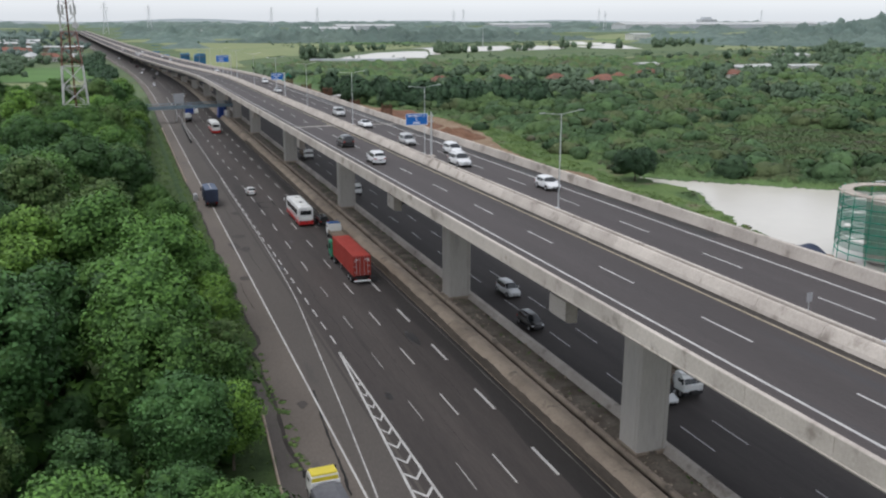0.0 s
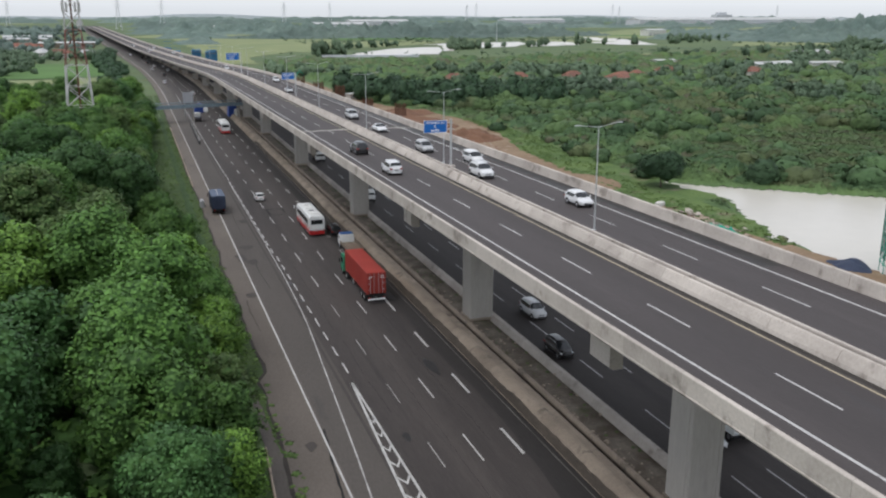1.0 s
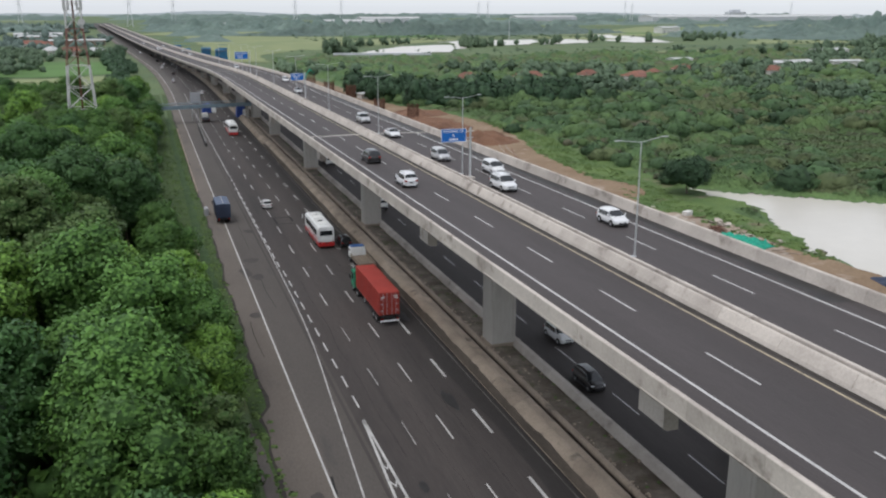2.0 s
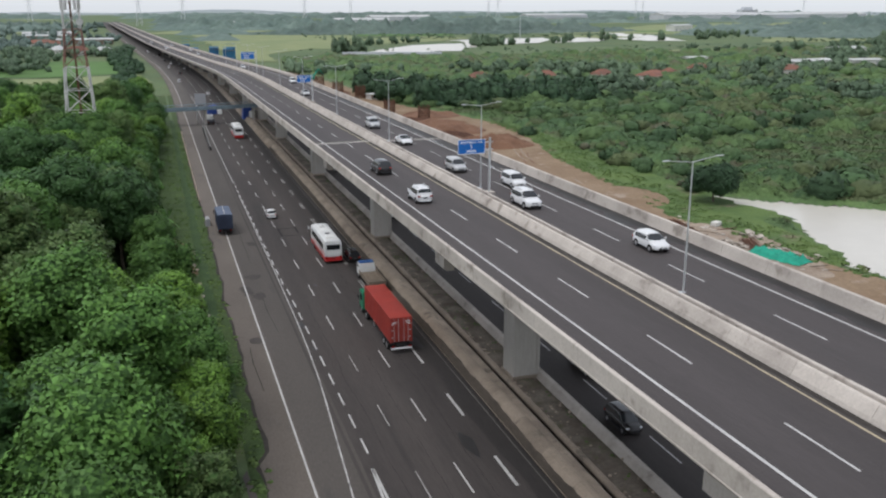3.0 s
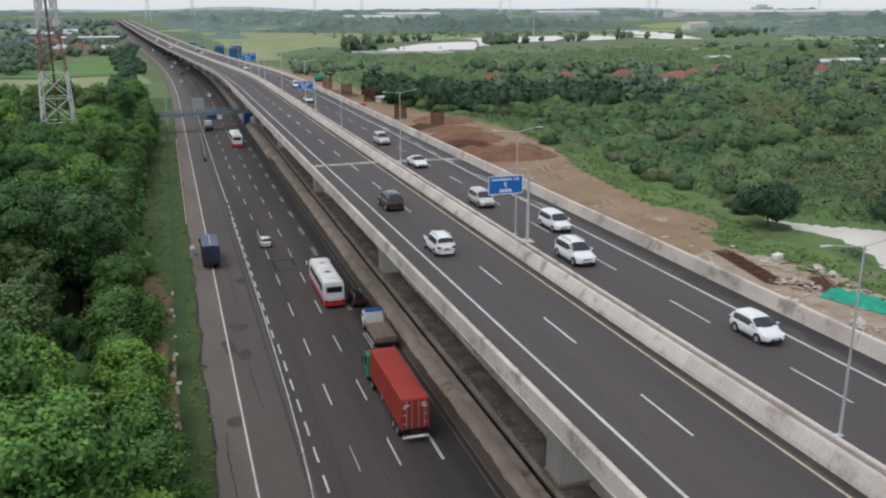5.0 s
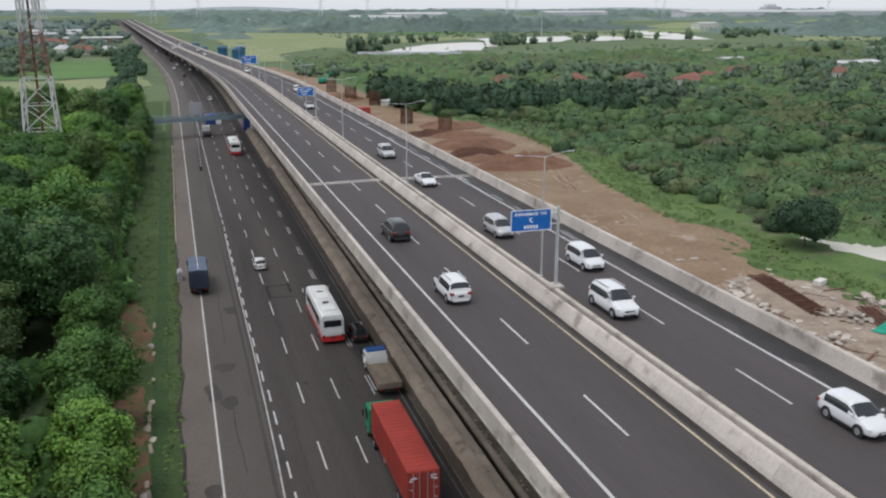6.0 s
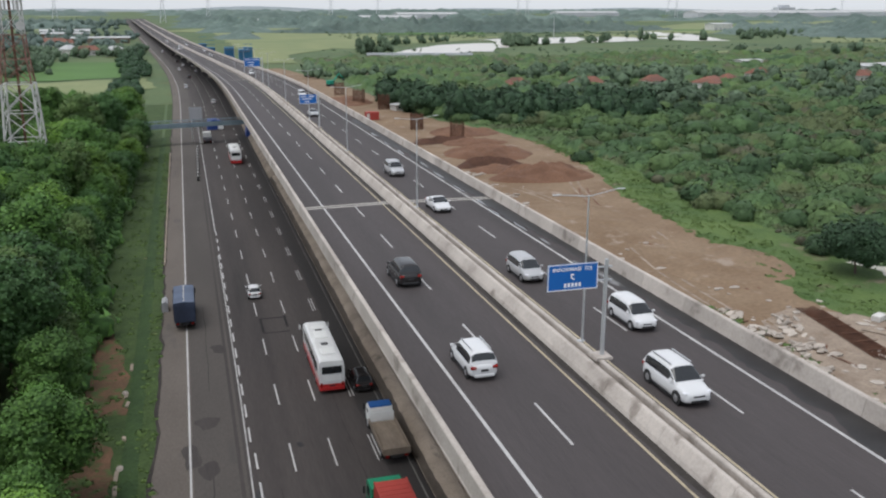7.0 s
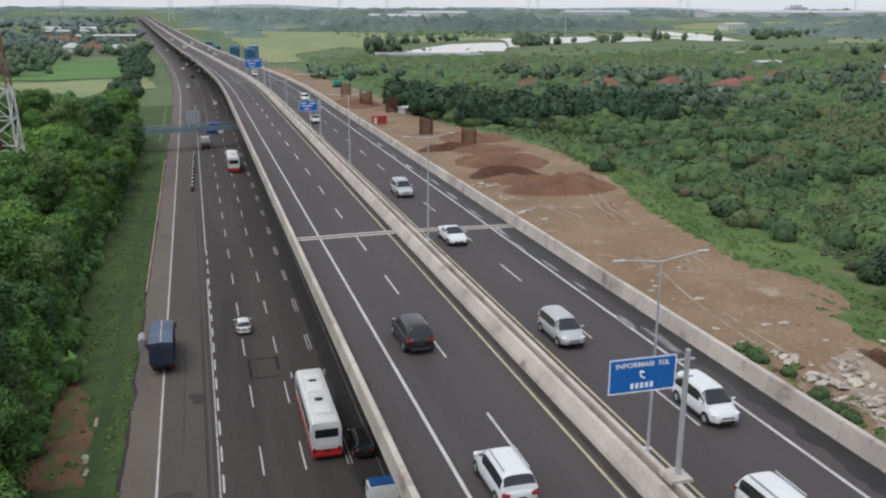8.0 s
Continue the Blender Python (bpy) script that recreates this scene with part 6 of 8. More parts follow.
def cab(base, paint, y0, w=1.2, h=2.7, ln=1.9, flat_roof=True):
    """A cab-over lorry cab whose rear wall is at y0."""
    prof = [(y0, 0.75), (y0 + ln, 0.75), (y0 + ln + 0.05, 1.4), (y0 + ln - 0.2, h - 0.25), (y0 + ln - 0.5, h), (y0, h)]
    bm = prism(fresh(), prof, -w, w, "x")
    c = part("cab", bm, paint, base)
    part("windscreen", prism(fresh(), [(y0 + ln + 0.0, 1.62), (y0 + ln + 0.03, 1.6), (y0 + ln - 0.14, h - 0.3), (y0 + ln - 0.18, h - 0.3)], -w * 0.9, w * 0.9, "x"), "glass", c)
    for s in (-1, 1):
        part("side_window", box(fresh(), min(s * w, s * (w + 0.015)), max(s * w, s * (w + 0.015)), y0 + 0.6, y0 + ln - 0.35, 1.65, h - 0.4, 0.006), "glass", c)
        part("mirror", box(fresh(), s * (w + 0.18) - 0.08, s * (w + 0.18) + 0.08, y0 + ln - 0.1, y0 + ln, 1.6, 2.2, 0.02), "black_trim", c)
        part("headlight", box(fresh(), s * w * 0.75 - 0.16, s * w * 0.75 + 0.16, y0 + ln + 0.0, y0 + ln + 0.08, 0.85, 1.05, 0.02), "lamp_clear", c)
    part("bumper", box(fresh(), -w, w, y0 + ln - 0.1, y0 + ln + 0.1, 0.45, 0.78, 0.04), "black_trim", c)
    return c


def container_truck(m):
    base = empty("lorry", "articulated lorry with a green cab and a long red shipping container", "lorry", m)
    part("chassis", box(fresh(), -0.5, 0.5, -6.1, 9.0, 0.85, 1.15), "chassis", base)
    cab(base, "cab_green", 7.0, 1.22, 3.0, 2.0)
    z0, z1, w, a, b = 1.3, 4.1, 1.22, -6.1, 6.1
    box_part = part("container", box(fresh(), -w + 0.04, w - 0.04, a + 0.04, b - 0.04, z0, z1 - 0.03), "container", base, "red corrugated shipping container")
    for x in (-w + 0.06, w - 0.06):
        for y in (a + 0.06, b - 0.06):
            part("corner_post", box(fresh(), x - 0.07, x + 0.07, y - 0.07, y + 0.07, z0 - 0.06, z1), "container", box_part)
        part("top_rail", box(fresh(), x - 0.05, x + 0.05, a + 0.13, b - 0.13, z1 - 0.1, z1 - 0.005), "container", box_part)
        part("bottom_rail", box(fresh(), x - 0.05, x + 0.05, a + 0.13, b - 0.13, z0 - 0.05, z0 + 0.12), "container", box_part)
    bm = fresh()
    for i in range(40):
        y = a + 0.25 + i * (12.2 - 0.5) / 40
        for s in (-1, 1):
            box(bm, min(s * (w - 0.05), s * (w - 0.01)), max(s * (w - 0.05), s * (w - 0.01)), y, y + 0.16, z0 + 0.13, z1 - 0.11)
        if i % 2 == 0:
            box(bm, -w + 0.12, w - 0.12, y, y + 0.2, z1 - 0.035, z1 - 0.012)
    part("corrugation", bm, "container", box_part)
    for s in (-1, 1):
        part("door", box(fresh(), min(s * 0.02, s * 1.1), max(s * 0.02, s * 1.1), a - 0.01, a + 0.05, z0 + 0.08, z1 - 0.12, 0.01), "container", box_part)
        for x in (0.3, 0.78):
            part("lock_bar", rod(fresh(), (s * x, a - 0.05, z0 + 0.05), (s * x, a - 0.05, z1 - 0.1), 0.028, 0.028, 6), "galvanised", box_part)
        for z in (z0 + 0.5, z0 + 1.3, z0 + 2.0):
            part("hinge_plate", box(fresh(), s * 0.95 - 0.12, s * 0.95 + 0.12, a - 0.04, a - 0.012, z, z + 0.1), "lettering" if z > 3 else "galvanised", box_part)
    part("code_bar", box(fresh(), -0.98, -0.5, a - 0.035, a - 0.015, z1 - 0.62, z1 - 0.5), "lettering", box_part)
    part("code_bar", box(fresh(), 0.5, 1.0, a - 0.035, a - 0.015, z1 - 0.5, z1 - 0.4), "lettering", box_part)
    part("code_bar", box(fresh(), 0.55, 0.95, a - 0.035, a - 0.015, z1 - 0.72, z1 - 0.6), "lettering", box_part)
    part("underrun_bar", box(fresh(), -1.15, 1.15, -6.25, -6.1, 0.5, 0.68), "lettering", base)
    for s in (-1, 1):
        part("tail_light", box(fresh(), s * 0.95 - 0.16, s * 0.95 + 0.16, -6.28, -6.2, 0.74, 0.9), "tail_red", base)
        part("landing_leg", box(fresh(), s * 0.9 - 0.08, s * 0.9 + 0.08, 2.6, 2.8, 0.2, 1.1), "galvanised", base)
        part("mudguard", box(fresh(), s * 0.95 - 0.24, s * 0.95 + 0.24, -4.9, -2.2, 1.06, 1.12), "black_trim", base)
        for y in (-4.4, -3.1):
            wheel(base, s * 1.22, y, 0.5, 0.26, True)
        wheel(base, s * 1.2, 5.6, 0.5, 0.26, True)
        wheel(base, s * 1.18, 8.2, 0.5, 0.28)
    return base


container_truck(on_road(31.0, 115.5))


def box_truck(m):
    base = empty("lorry", "dark blue canvas-covered lorry stopped on the hard shoulder", "lorry", m)
    part("chassis", box(fresh(), -0.45, 0.45, -3.6, 3.6, 0.6, 0.9), "chassis", base)
    cab(base, "canvas", 2.0, 1.05, 2.35, 1.6)
    body = part("load_box", prism(fresh(), [(-1.15, 0.95), (1.15, 0.95), (1.15, 2.95), (1.05, 3.08), (-1.05, 3.08), (-1.15, 2.95)], -3.7, 1.85, "y"), "canvas", base)
    part("canvas_roof", prism(fresh(), [(-1.14, 3.0), (-1.04, 3.085), (1.04, 3.085), (1.14, 3.0), (1.1, 3.1), (0, 3.2), (-1.1, 3.1)], -3.72, 1.87, "y"), "canvas_top", body, "blue canvas roof, painted lighter as top-lit")
    part("roof_seam", box(fresh(), -0.05, 0.05, -3.6, 1.8, 3.195, 3.215), "dull_paint", body)
    for i in range(6):
        y = -3.3 + i * 0.95
        for s in (-1, 1):
            part("side_rib", box(fresh(), s * 1.16 - 0.03, s * 1.16 + 0.03, y, y + 0.06, 1.0, 2.9), "canvas", body)
    part("tail_flap", box(fresh(), -1.1, 1.1, -3.76, -3.69, 1.0, 2.9, 0.03), "canvas", body)
    part("number_plate", box(fresh(), -0.22, 0.22, -3.68, -3.63, 0.62, 0.74), "black_trim", base)
    for s in (-1, 1):
        part("tail_light", box(fresh(), s * 0.8 - 0.14, s * 0.8 + 0.14, -3.72, -3.62, 0.72, 0.88), "tail_red", base)
        wheel(base, s * 1.08, -2.1, 0.42, 0.22, True)
        wheel(base, s * 1.02, 2.8, 0.42, 0.24)
    return base


box_truck(Matrix.Translation((17.0, 172.3, 0.0)) @ Matrix.Diagonal((1.05, 1.2, 1.12, 1)))


def flatbed(label, paint, load, m, roof, ln=5.2):
    base = empty("lorry", label, "lorry", m)
    part("chassis", box(fresh(), -0.42, 0.42, -ln / 2 - 1.4, ln / 2 + 1.2, 0.6, 0.88), "chassis", base)
    c = cab(base, "white_paint", ln / 2 - 0.9, 1.05, 2.35, 1.65)
    part("cab_roof", box(fresh(), -1.0, 1.0, ln / 2 - 0.85, ln / 2 + 0.3, 2.34, 2.5, 0.05), roof, c)
    part("cab_panel", box(fresh(), -1.0, 1.0, ln / 2 - 0.95, ln / 2 - 0.91, 1.5, 2.25), paint, c)
    a, b = -ln / 2 - 1.5, ln / 2 - 1.05
    bed = part("load_bed", box(fresh(), -1.15, 1.15, a, b, 0.95, 1.1), load, base)
    n = 8
    for i in range(n):
        x = -1.1 + i * 2.2 / n
        part("bed_plank", box(fresh(), x + 0.01, x + 2.2 / n - 0.01, a + 0.08, b - 0.08, 1.1, 1.125), load, bed)
    for s in (-1, 1):
        part("side_board", box(fresh(), s * 1.15 - 0.03, s * 1.15 + 0.03, a, b, 1.1, 1.55), load, bed)
        part("tail_light", box(fresh(), s * 0.8 - 0.14, s * 0.8 + 0.14, a + 0.02, a + 0.1, 0.72, 0.88), "tail_red", base)
        wheel(base, s * 1.08, a + 1.5, 0.42, 0.22, True)
        wheel(base, s * 1.02, ln / 2 + 0.1, 0.42, 0.24)
    part("tail_board", box(fresh(), -1.12, 1.12, a - 0.02, a + 0.04, 1.1, 1.55), load, bed)
    part("head_board", box(fresh(), -1.12, 1.12, b - 0.06, b, 1.1, 2.0), "white_paint", bed)
    return base


flatbed("flatbed lorry with a blue-roofed cab and empty dusty bed", "white_paint", "truck_bed", on_road(33.6, 135.0), "cab_blue", 5.6)
y_truck = flatbed("lorry with a yellow cab and grey tarpaulin over its load", "cab_yellow", "grey_tarp", pose(14.0, 54.6, -0.02, 0, 0, 2), "cab_yellow", 4.6)
part("tarpaulin", prism(fresh(), [(-1.14, 1.1), (1.14, 1.1), (1.12, 1.7), (0.5, 1.95), (-0.4, 1.9), (-1.12, 1.65)], -3.7, 1.1, "y"), "grey_tarp", y_truck)
flatbed("open lorry in the lanes below the viaduct", "chassis", "truck_bed", on_road(51.2, 66.0, True), "white_paint", 5.4)
flatbed("lorry far along the lanes", "white_paint", "grey_tarp", on_road(24.0, 318.0), "white_paint", 5.0)
flatbed("lorry far along the lanes below the viaduct", "white_paint", "truck_bed", on_road(45.6, 172.0, True), "white_paint", 5.0)
flatbed("lorry farther below the viaduct", "chassis", "truck_bed", on_road(46.2, 222.0, True), "white_paint", 5.0)


# ---- telecom tower behind the wood ----
def lattice_tower(x, y):
    base = empty("telecom_tower", "white and red lattice telecom tower on four splayed legs", "telecom tower", Matrix.Translation((x, y, -0.2)))
    def half(z):
        return float(np.interp(z, (0, 24, 30, 46), (3.5, 2.35, 1.75, 1.45)))
    levels = [0, 5, 10, 14.5, 19.2, 24, 28, 32, 36, 40, 46]
    for z0, z1 in zip(levels, levels[1:]):
        m = "tower_white" if z1 <= 24 or z0 >= 32 else "red_paint"
        sec_part = part("tower_section", rod(fresh(), (-half(z0), -half(z0), z0), (-half(z1), -half(z1), z1), 0.17 if z0 < 24 else 0.11, None, 6), m, base)
        a, b = half(z0), half(z1)
        for sx, sy in ((1, -1), (1, 1), (-1, 1)):
            part("leg", rod(fresh(), (sx * a, sy * a, z0), (sx * b, sy * b, z1), 0.17 if z0 < 24 else 0.11, None, 6), m, sec_part)
        thin_r = 0.085 if z0 < 24 else 0.06
        corners = [(-1, -1), (1, -1), (1, 1), (-1, 1)]
        for (px, py), (qx, qy) in zip(corners, corners[1:] + corners[:1]):
            part("brace", rod(fresh(), (px * a, py * a, z0), (qx * b, qy * b, z1), thin_r, None, 5), m, sec_part)
            part("brace", rod(fresh(), (qx * a, qy * a, z0), (px * b, py * b, z1), thin_r, None, 5), m, sec_part)
            part("tie", rod(fresh(), (px * b, py * b, z1), (qx * b, qy * b, z1), thin_r, None, 5), m, sec_part)
    part("cable_ladder", box(fresh(), -0.2, 0.2, -0.1, 0.1, 0, 45), "rebar", base)
    for a in range(6):
        t = a * math.pi / 3
        part("antenna", box(fresh(), 1.9 * math.cos(t) - 0.15, 1.9 * math.cos(t) + 0.15, 1.9 * math.sin(t) - 0.1, 1.9 * math.sin(t) + 0.1, 36, 38.2, 0.04), "tower_white", base)
    part("dish", rod(fresh(), (1.7, -1.8, 33.5), (1.7, -2.2, 33.5), 0.7, 0.75, 14), "tower_white", base)
    return base


lattice_tower(-8.0, 232)


# ---- houses, sheds and works beyond ----
def house(x, y, w, d, h, turn, label, roof="tile_roof", wall="white_wall", rise=2.2):
    base = empty("house", label, "house", pose(x, y, -0.2, 0, 0, turn))
    walls = part("wall", box(fresh(), -w / 2, w / 2, -d / 2, d / 2, 0, h), wall, base)
    o = 0.6
    bm = fresh()
    e = [bm.verts.new(p) for p in ((-w / 2 - o, -d / 2 - o, h - 0.1), (w / 2 + o, -d / 2 - o, h - 0.1), (w / 2 + o, d / 2 + o, h - 0.1), (-w / 2 - o, d / 2 + o, h - 0.1))]
    q = min(w / 2, d / 2) * 0.7
    ridge = [bm.verts.new((-w / 2 + q, 0, h + rise)), bm.verts.new((w / 2 - q, 0, h + rise))]
    bm.faces.new((e[0], e[1], ridge[1], ridge[0]))
    bm.faces.new((e[2], e[3], ridge[0], ridge[1]))
    bm.faces.new((e[1], e[2], ridge[1]))
    bm.faces.new((e[3], e[0], ridge[0]))
    bm.faces.new(e[::-1])
    part("roof", bm, roof, base)
    for i in range(max(2, int(w / 3))):
        wx = -w / 2 + (i + 0.5) * w / max(2, int(w / 3))
        part("window", box(fresh(), wx - 0.5, wx + 0.5, -d / 2 - 0.03, -d / 2 + 0.02, 0.9, 2.1), "glass", walls)
    return base


for x, y, w, d, turn in ((249, 424, 17, 12, 35), (264, 434, 10, 8, 35), (193, 436, 14, 8, 5), (227, 437, 10, 7, 20), (302, 464, 12, 8, 25), (345, 440, 12, 8, 10), (160, 438, 9, 7, 5)):
    house(x, y, w, d, 3.2, turn, "house with an orange tiled roof among trees", rise=2.6)
house(-12, 305, 7, 6, 2.8, 10, "small white hut with an orange roof below the tower", rise=1.5)
house(-16.5, 303, 6, 4, 2.4, 10, "low white outbuilding below the tower", "metal_roof", rise=0.5)
for x, y, w, d, turn, roof in ((-27, 764, 13, 9, 12, "metal_roof"), (-62, 794, 12, 10, 60, "metal_roof"), (-47, 778, 17, 11, 8, "tile_roof"), (-92, 940, 30, 16, 4, "tile_roof"), (-75, 905, 14, 10, 20, "tile_roof")):
    house(x, y, w, d, 4, turn, "village house beyond the rice field", roof, rise=3)


def shed(x, y, w, d, h, turn, label, wall="white_wall"):
    base = empty("warehouse", label, "warehouse", pose(x, y, -0.2, 0, 0, turn))
    part("wall", box(fresh(), -w / 2, w / 2, -d / 2, d / 2, 0, h), wall, base)
    part("roof", prism(fresh(), [(-d / 2 - 0.6, h), (d / 2 + 0.6, h), (0, h + d * 0.09)], -w / 2 - 0.6, w / 2 + 0.6, "x"), "metal_roof", base)
    for i in range(int(w / 8)):
        part("door", box(fresh(), -w / 2 + 3 + i * 8, -w / 2 + 6 + i * 8, -d / 2 - 0.04, -d / 2 + 0.02, 0, min(4, h * 0.7)), "grey_wall", base)
    return base


for x, y, w, d, h, turn in ((392, 484, 36, 12, 4.6, 12), (440, 490, 24, 9, 4, 0), (362, 560, 16, 9, 3, 6), (560, 640, 34, 14, 3.5, 10), (160, 424, 10, 5, 2.6, 12), (770, 1225, 34, 20, 9, 6)):
    shed(x, y, w, d, h, turn, "low pale warehouse at the edge of the scrub")
for x, y, w, d, h in ((-100, 1096, 40, 16, 6), (-54, 990, 52, 14, 5), (-112, 1230, 55, 22, 5), (1500, 2300, 260, 70, 14), (1780, 2360, 300, 70, 13),
                      (2080, 2440, 260, 70, 14), (430, 1900, 120, 40, 10), (160, 1700, 90, 30, 8), (620, 2300, 160, 50, 11), (1150, 2500, 200, 50, 12)):
    shed(x, y, w, d, h, 4, "long pale factory hall in the distance", "pale_wall" if y > 1200 else "truck_bed")
tower_block = empty("office_block", "grey block rising over the far factories", "building", pose(1822, 2500, -0.2))
part("wall", box(fresh(), -30, 30, -14, 14, 0, 27), "pale_wall", tower_block)
part("roof_room", box(fresh(), -18, 12, -9, 9, 27, 34), "pale_wall", tower_block)
for i in range(7):
    for z in (8, 15, 21.5):
        part("window", box(fresh(), -27 + i * 8, -22 + i * 8, -14.1, -13.9, z, z + 3.2), "grey_wall", tower_block)


def pylon(x, y, h):
    base = empty("pylon", "thin grey transmission pylon on the skyline", "pylon", Matrix.Translation((x, y, 0)), "skyline pylons")
    mast = part("mast", rod(fresh(), (-h * 0.09, 0, 0), (0, 0, h), h * 0.011, h * 0.006, 5), "galvanised", base)
    part("leg", rod(fresh(), (h * 0.09, 0, 0), (0, 0, h), h * 0.011, h * 0.006, 5), "galvanised", base)
    for z, s in ((0.72, 0.13), (0.82, 0.11), (0.92, 0.09)):
        part("cross_arm", rod(fresh(), (-h * s, 0, h * z), (h * s, 0, h * z), h * 0.006, None, 5), "galvanised", base)
    for i in range(5):
        a, b = i / 7, (i + 1) / 7
        part("brace", rod(fresh(), (-h * 0.09 * (1 - a), 0, h * a), (h * 0.09 * (1 - b), 0, h * b), h * 0.004, None, 4), "galvanised", base)
    return base


for x, y, h in ((-10, 1900, 62), (-330, 1700, 50), (-250, 2300, 60), (90, 2400, 62), (330, 2000, 55), (560, 2600, 60), (830, 2200, 52), (1050, 2700, 60), (1330, 2300, 52), (1650, 2900, 62), (2200, 2700, 60)):
    pylon(x, y, h)
for x, y, h in ((410, 985, 23),):
    mast = empty("mast", "slender pale mast standing in the fields", "mast", Matrix.Translation((x, y, -0.2)))
    part("pole", rod(fresh(), (0, 0, 0), (0, 0, h), 0.35, 0.2, 8), "galvanised", mast)

# low hills on the skyline, haze painted into their pale grey
v, f = [], []
for i in range(90):
    a = radians(-30 + i)
    h = 8 + 26 * max(0, noise.noise((i * 0.13, 2.0, 0)) + 0.15) 
    v += [(4300 * math.sin(a), 4300 * math.cos(a), -1), (4400 * math.sin(a), 4400 * math.cos(a), h)]
    if i:
        f.append((2 * i - 2, 2 * i, 2 * i + 1, 2 * i - 1))
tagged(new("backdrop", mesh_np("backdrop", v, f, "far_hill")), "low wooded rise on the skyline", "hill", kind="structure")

# ---- footbridge over the lanes ----
fb = empty("footbridge", "steel footbridge with railings crossing the lanes", "footbridge", pose(8.0, 313.5, 0, 0, 0, 11))
part("deck", box(fresh(), -1, 33, -1.2, 1.2, 4.9, 5.3), "bridge_steel", fb)
for s in (-1.15, 1.15):
    part("girder", box(fresh(), -1, 33, s - 0.08, s + 0.08, 4.6, 5.6), "bridge_steel", fb)
    part("handrail", rod(fresh(), (-1, s, 6.4), (33, s, 6.4), 0.06, None, 6), "bridge_steel", fb)
    for i in range(18):
        part("post", rod(fresh(), (-1 + i * 2, s, 5.5), (-1 + i * 2, s, 6.4), 0.05, None, 5), "bridge_steel", fb)
for x in (0.2, 14.8, 30.5):
    for s in (-0.8, 0.8):
        part("leg", rod(fresh(), (x, s, -0.2), (x, s, 4.9), 0.22, None, 8), "pier", fb)
board = empty("sign_board", "grey rear side of a large lane sign behind the footbridge", "road sign", Matrix.Translation((21.4, 320, 0)))
part("panel", box(fresh(), -1.7, 1.7, -0.05, 0.05, 5.9, 9.4, 0.02), "grey_wall", board)
for s in (-1.2, 1.2):
    part("post", rod(fresh(), (s, 0.15, 0), (s, 0.15, 9.2), 0.12, None, 8), "galvanised", board)
for x, y, w, h, lab in ((26.8, 345, 4.2, 3.0, "blue tarpaulin over stacked material on the closed lane"), (36.5, 327, 3.0, 4.6, "blue tarpaulin hanging by the pier")):
    t = empty("tarpaulin", lab, "tarpaulin", Matrix.Translation((x, y, 0.05)))
    part("cover", prism(fresh(), [(-w / 2, 0), (w / 2, 0), (w / 2 - 0.2, h * 0.8), (0.4, h), (-w / 2 + 0.3, h * 0.85)], -2.5, 2.5, "y"), "tarp_blue", t)
    part("white_bale", box(fresh(), w / 2 - 1.0, w / 2 + 0.6, -2.7, -1.2, 0, h * 0.6, 0.2), "white_paint", t)


def lane_block(x, y):
    base = empty("lane_barrier", "black plastic lane barrier on the carriageway", "barrier", Matrix.Translation((x, y, road_top(x) + 0.005)), "lane barriers by the footbridge")
    part("block", prism(fresh(), [(-0.35, 0), (0.35, 0), (0.2, 0.35), (0.14, 1.0), (-0.14, 1.0), (-0.2, 0.35)], -1.0, 1.0, "y"), "black_trim", base)
    part("band", box(fresh(), -0.16, 0.16, -0.9, 0.9, 1.0, 1.05), "dull_paint", base)


for i in range(11):
    lane_block(20.4 + 0.06 * i, 262 + i * 4.2)
stall = empty("roadside_stall", "white sheeted stall on the edge of the shoulder", "stall", Matrix.Translation((14.6, 176.5, -0.1)) @ Matrix.Diagonal((0.5, 0.8, 0.62, 1)))
part("sheet", prism(fresh(), [(-0.8, 0), (0.8, 0), (0.7, 1.9), (0.1, 2.3), (-0.7, 1.9)], -1.3, 1.3, "y"), "grey_wall", stall)
part("counter", box(fresh(), 0.75, 1.1, -1.0, 1.0, 0, 0.9, 0.04), "truck_bed", stall)
r = random.Random(8)
for y in (119, 128.5, 131, 136.5, 152):
    bag = empty("refuse_heap", "pale heap of dumped rubbish beside the drain", "rubbish", Matrix.Translation((11.3 + r.uniform(-0.3, 0.4), y, -0.13)), "rubbish by the drain")
    bm = fresh()
    bmesh.ops.create_icosphere(bm, subdivisions=2, radius=0.34)
    for vtx in bm.verts:
        vtx.co *= 1 + 0.4 * noise.noise(vtx.co * 2.5 + Vector((y, 0, 0)))
        vtx.co.z = max(-0.05, vtx.co.z * 0.6)
        vtx.co.y *= 1.5
    part("rubbish", bm, "rubble", bag)

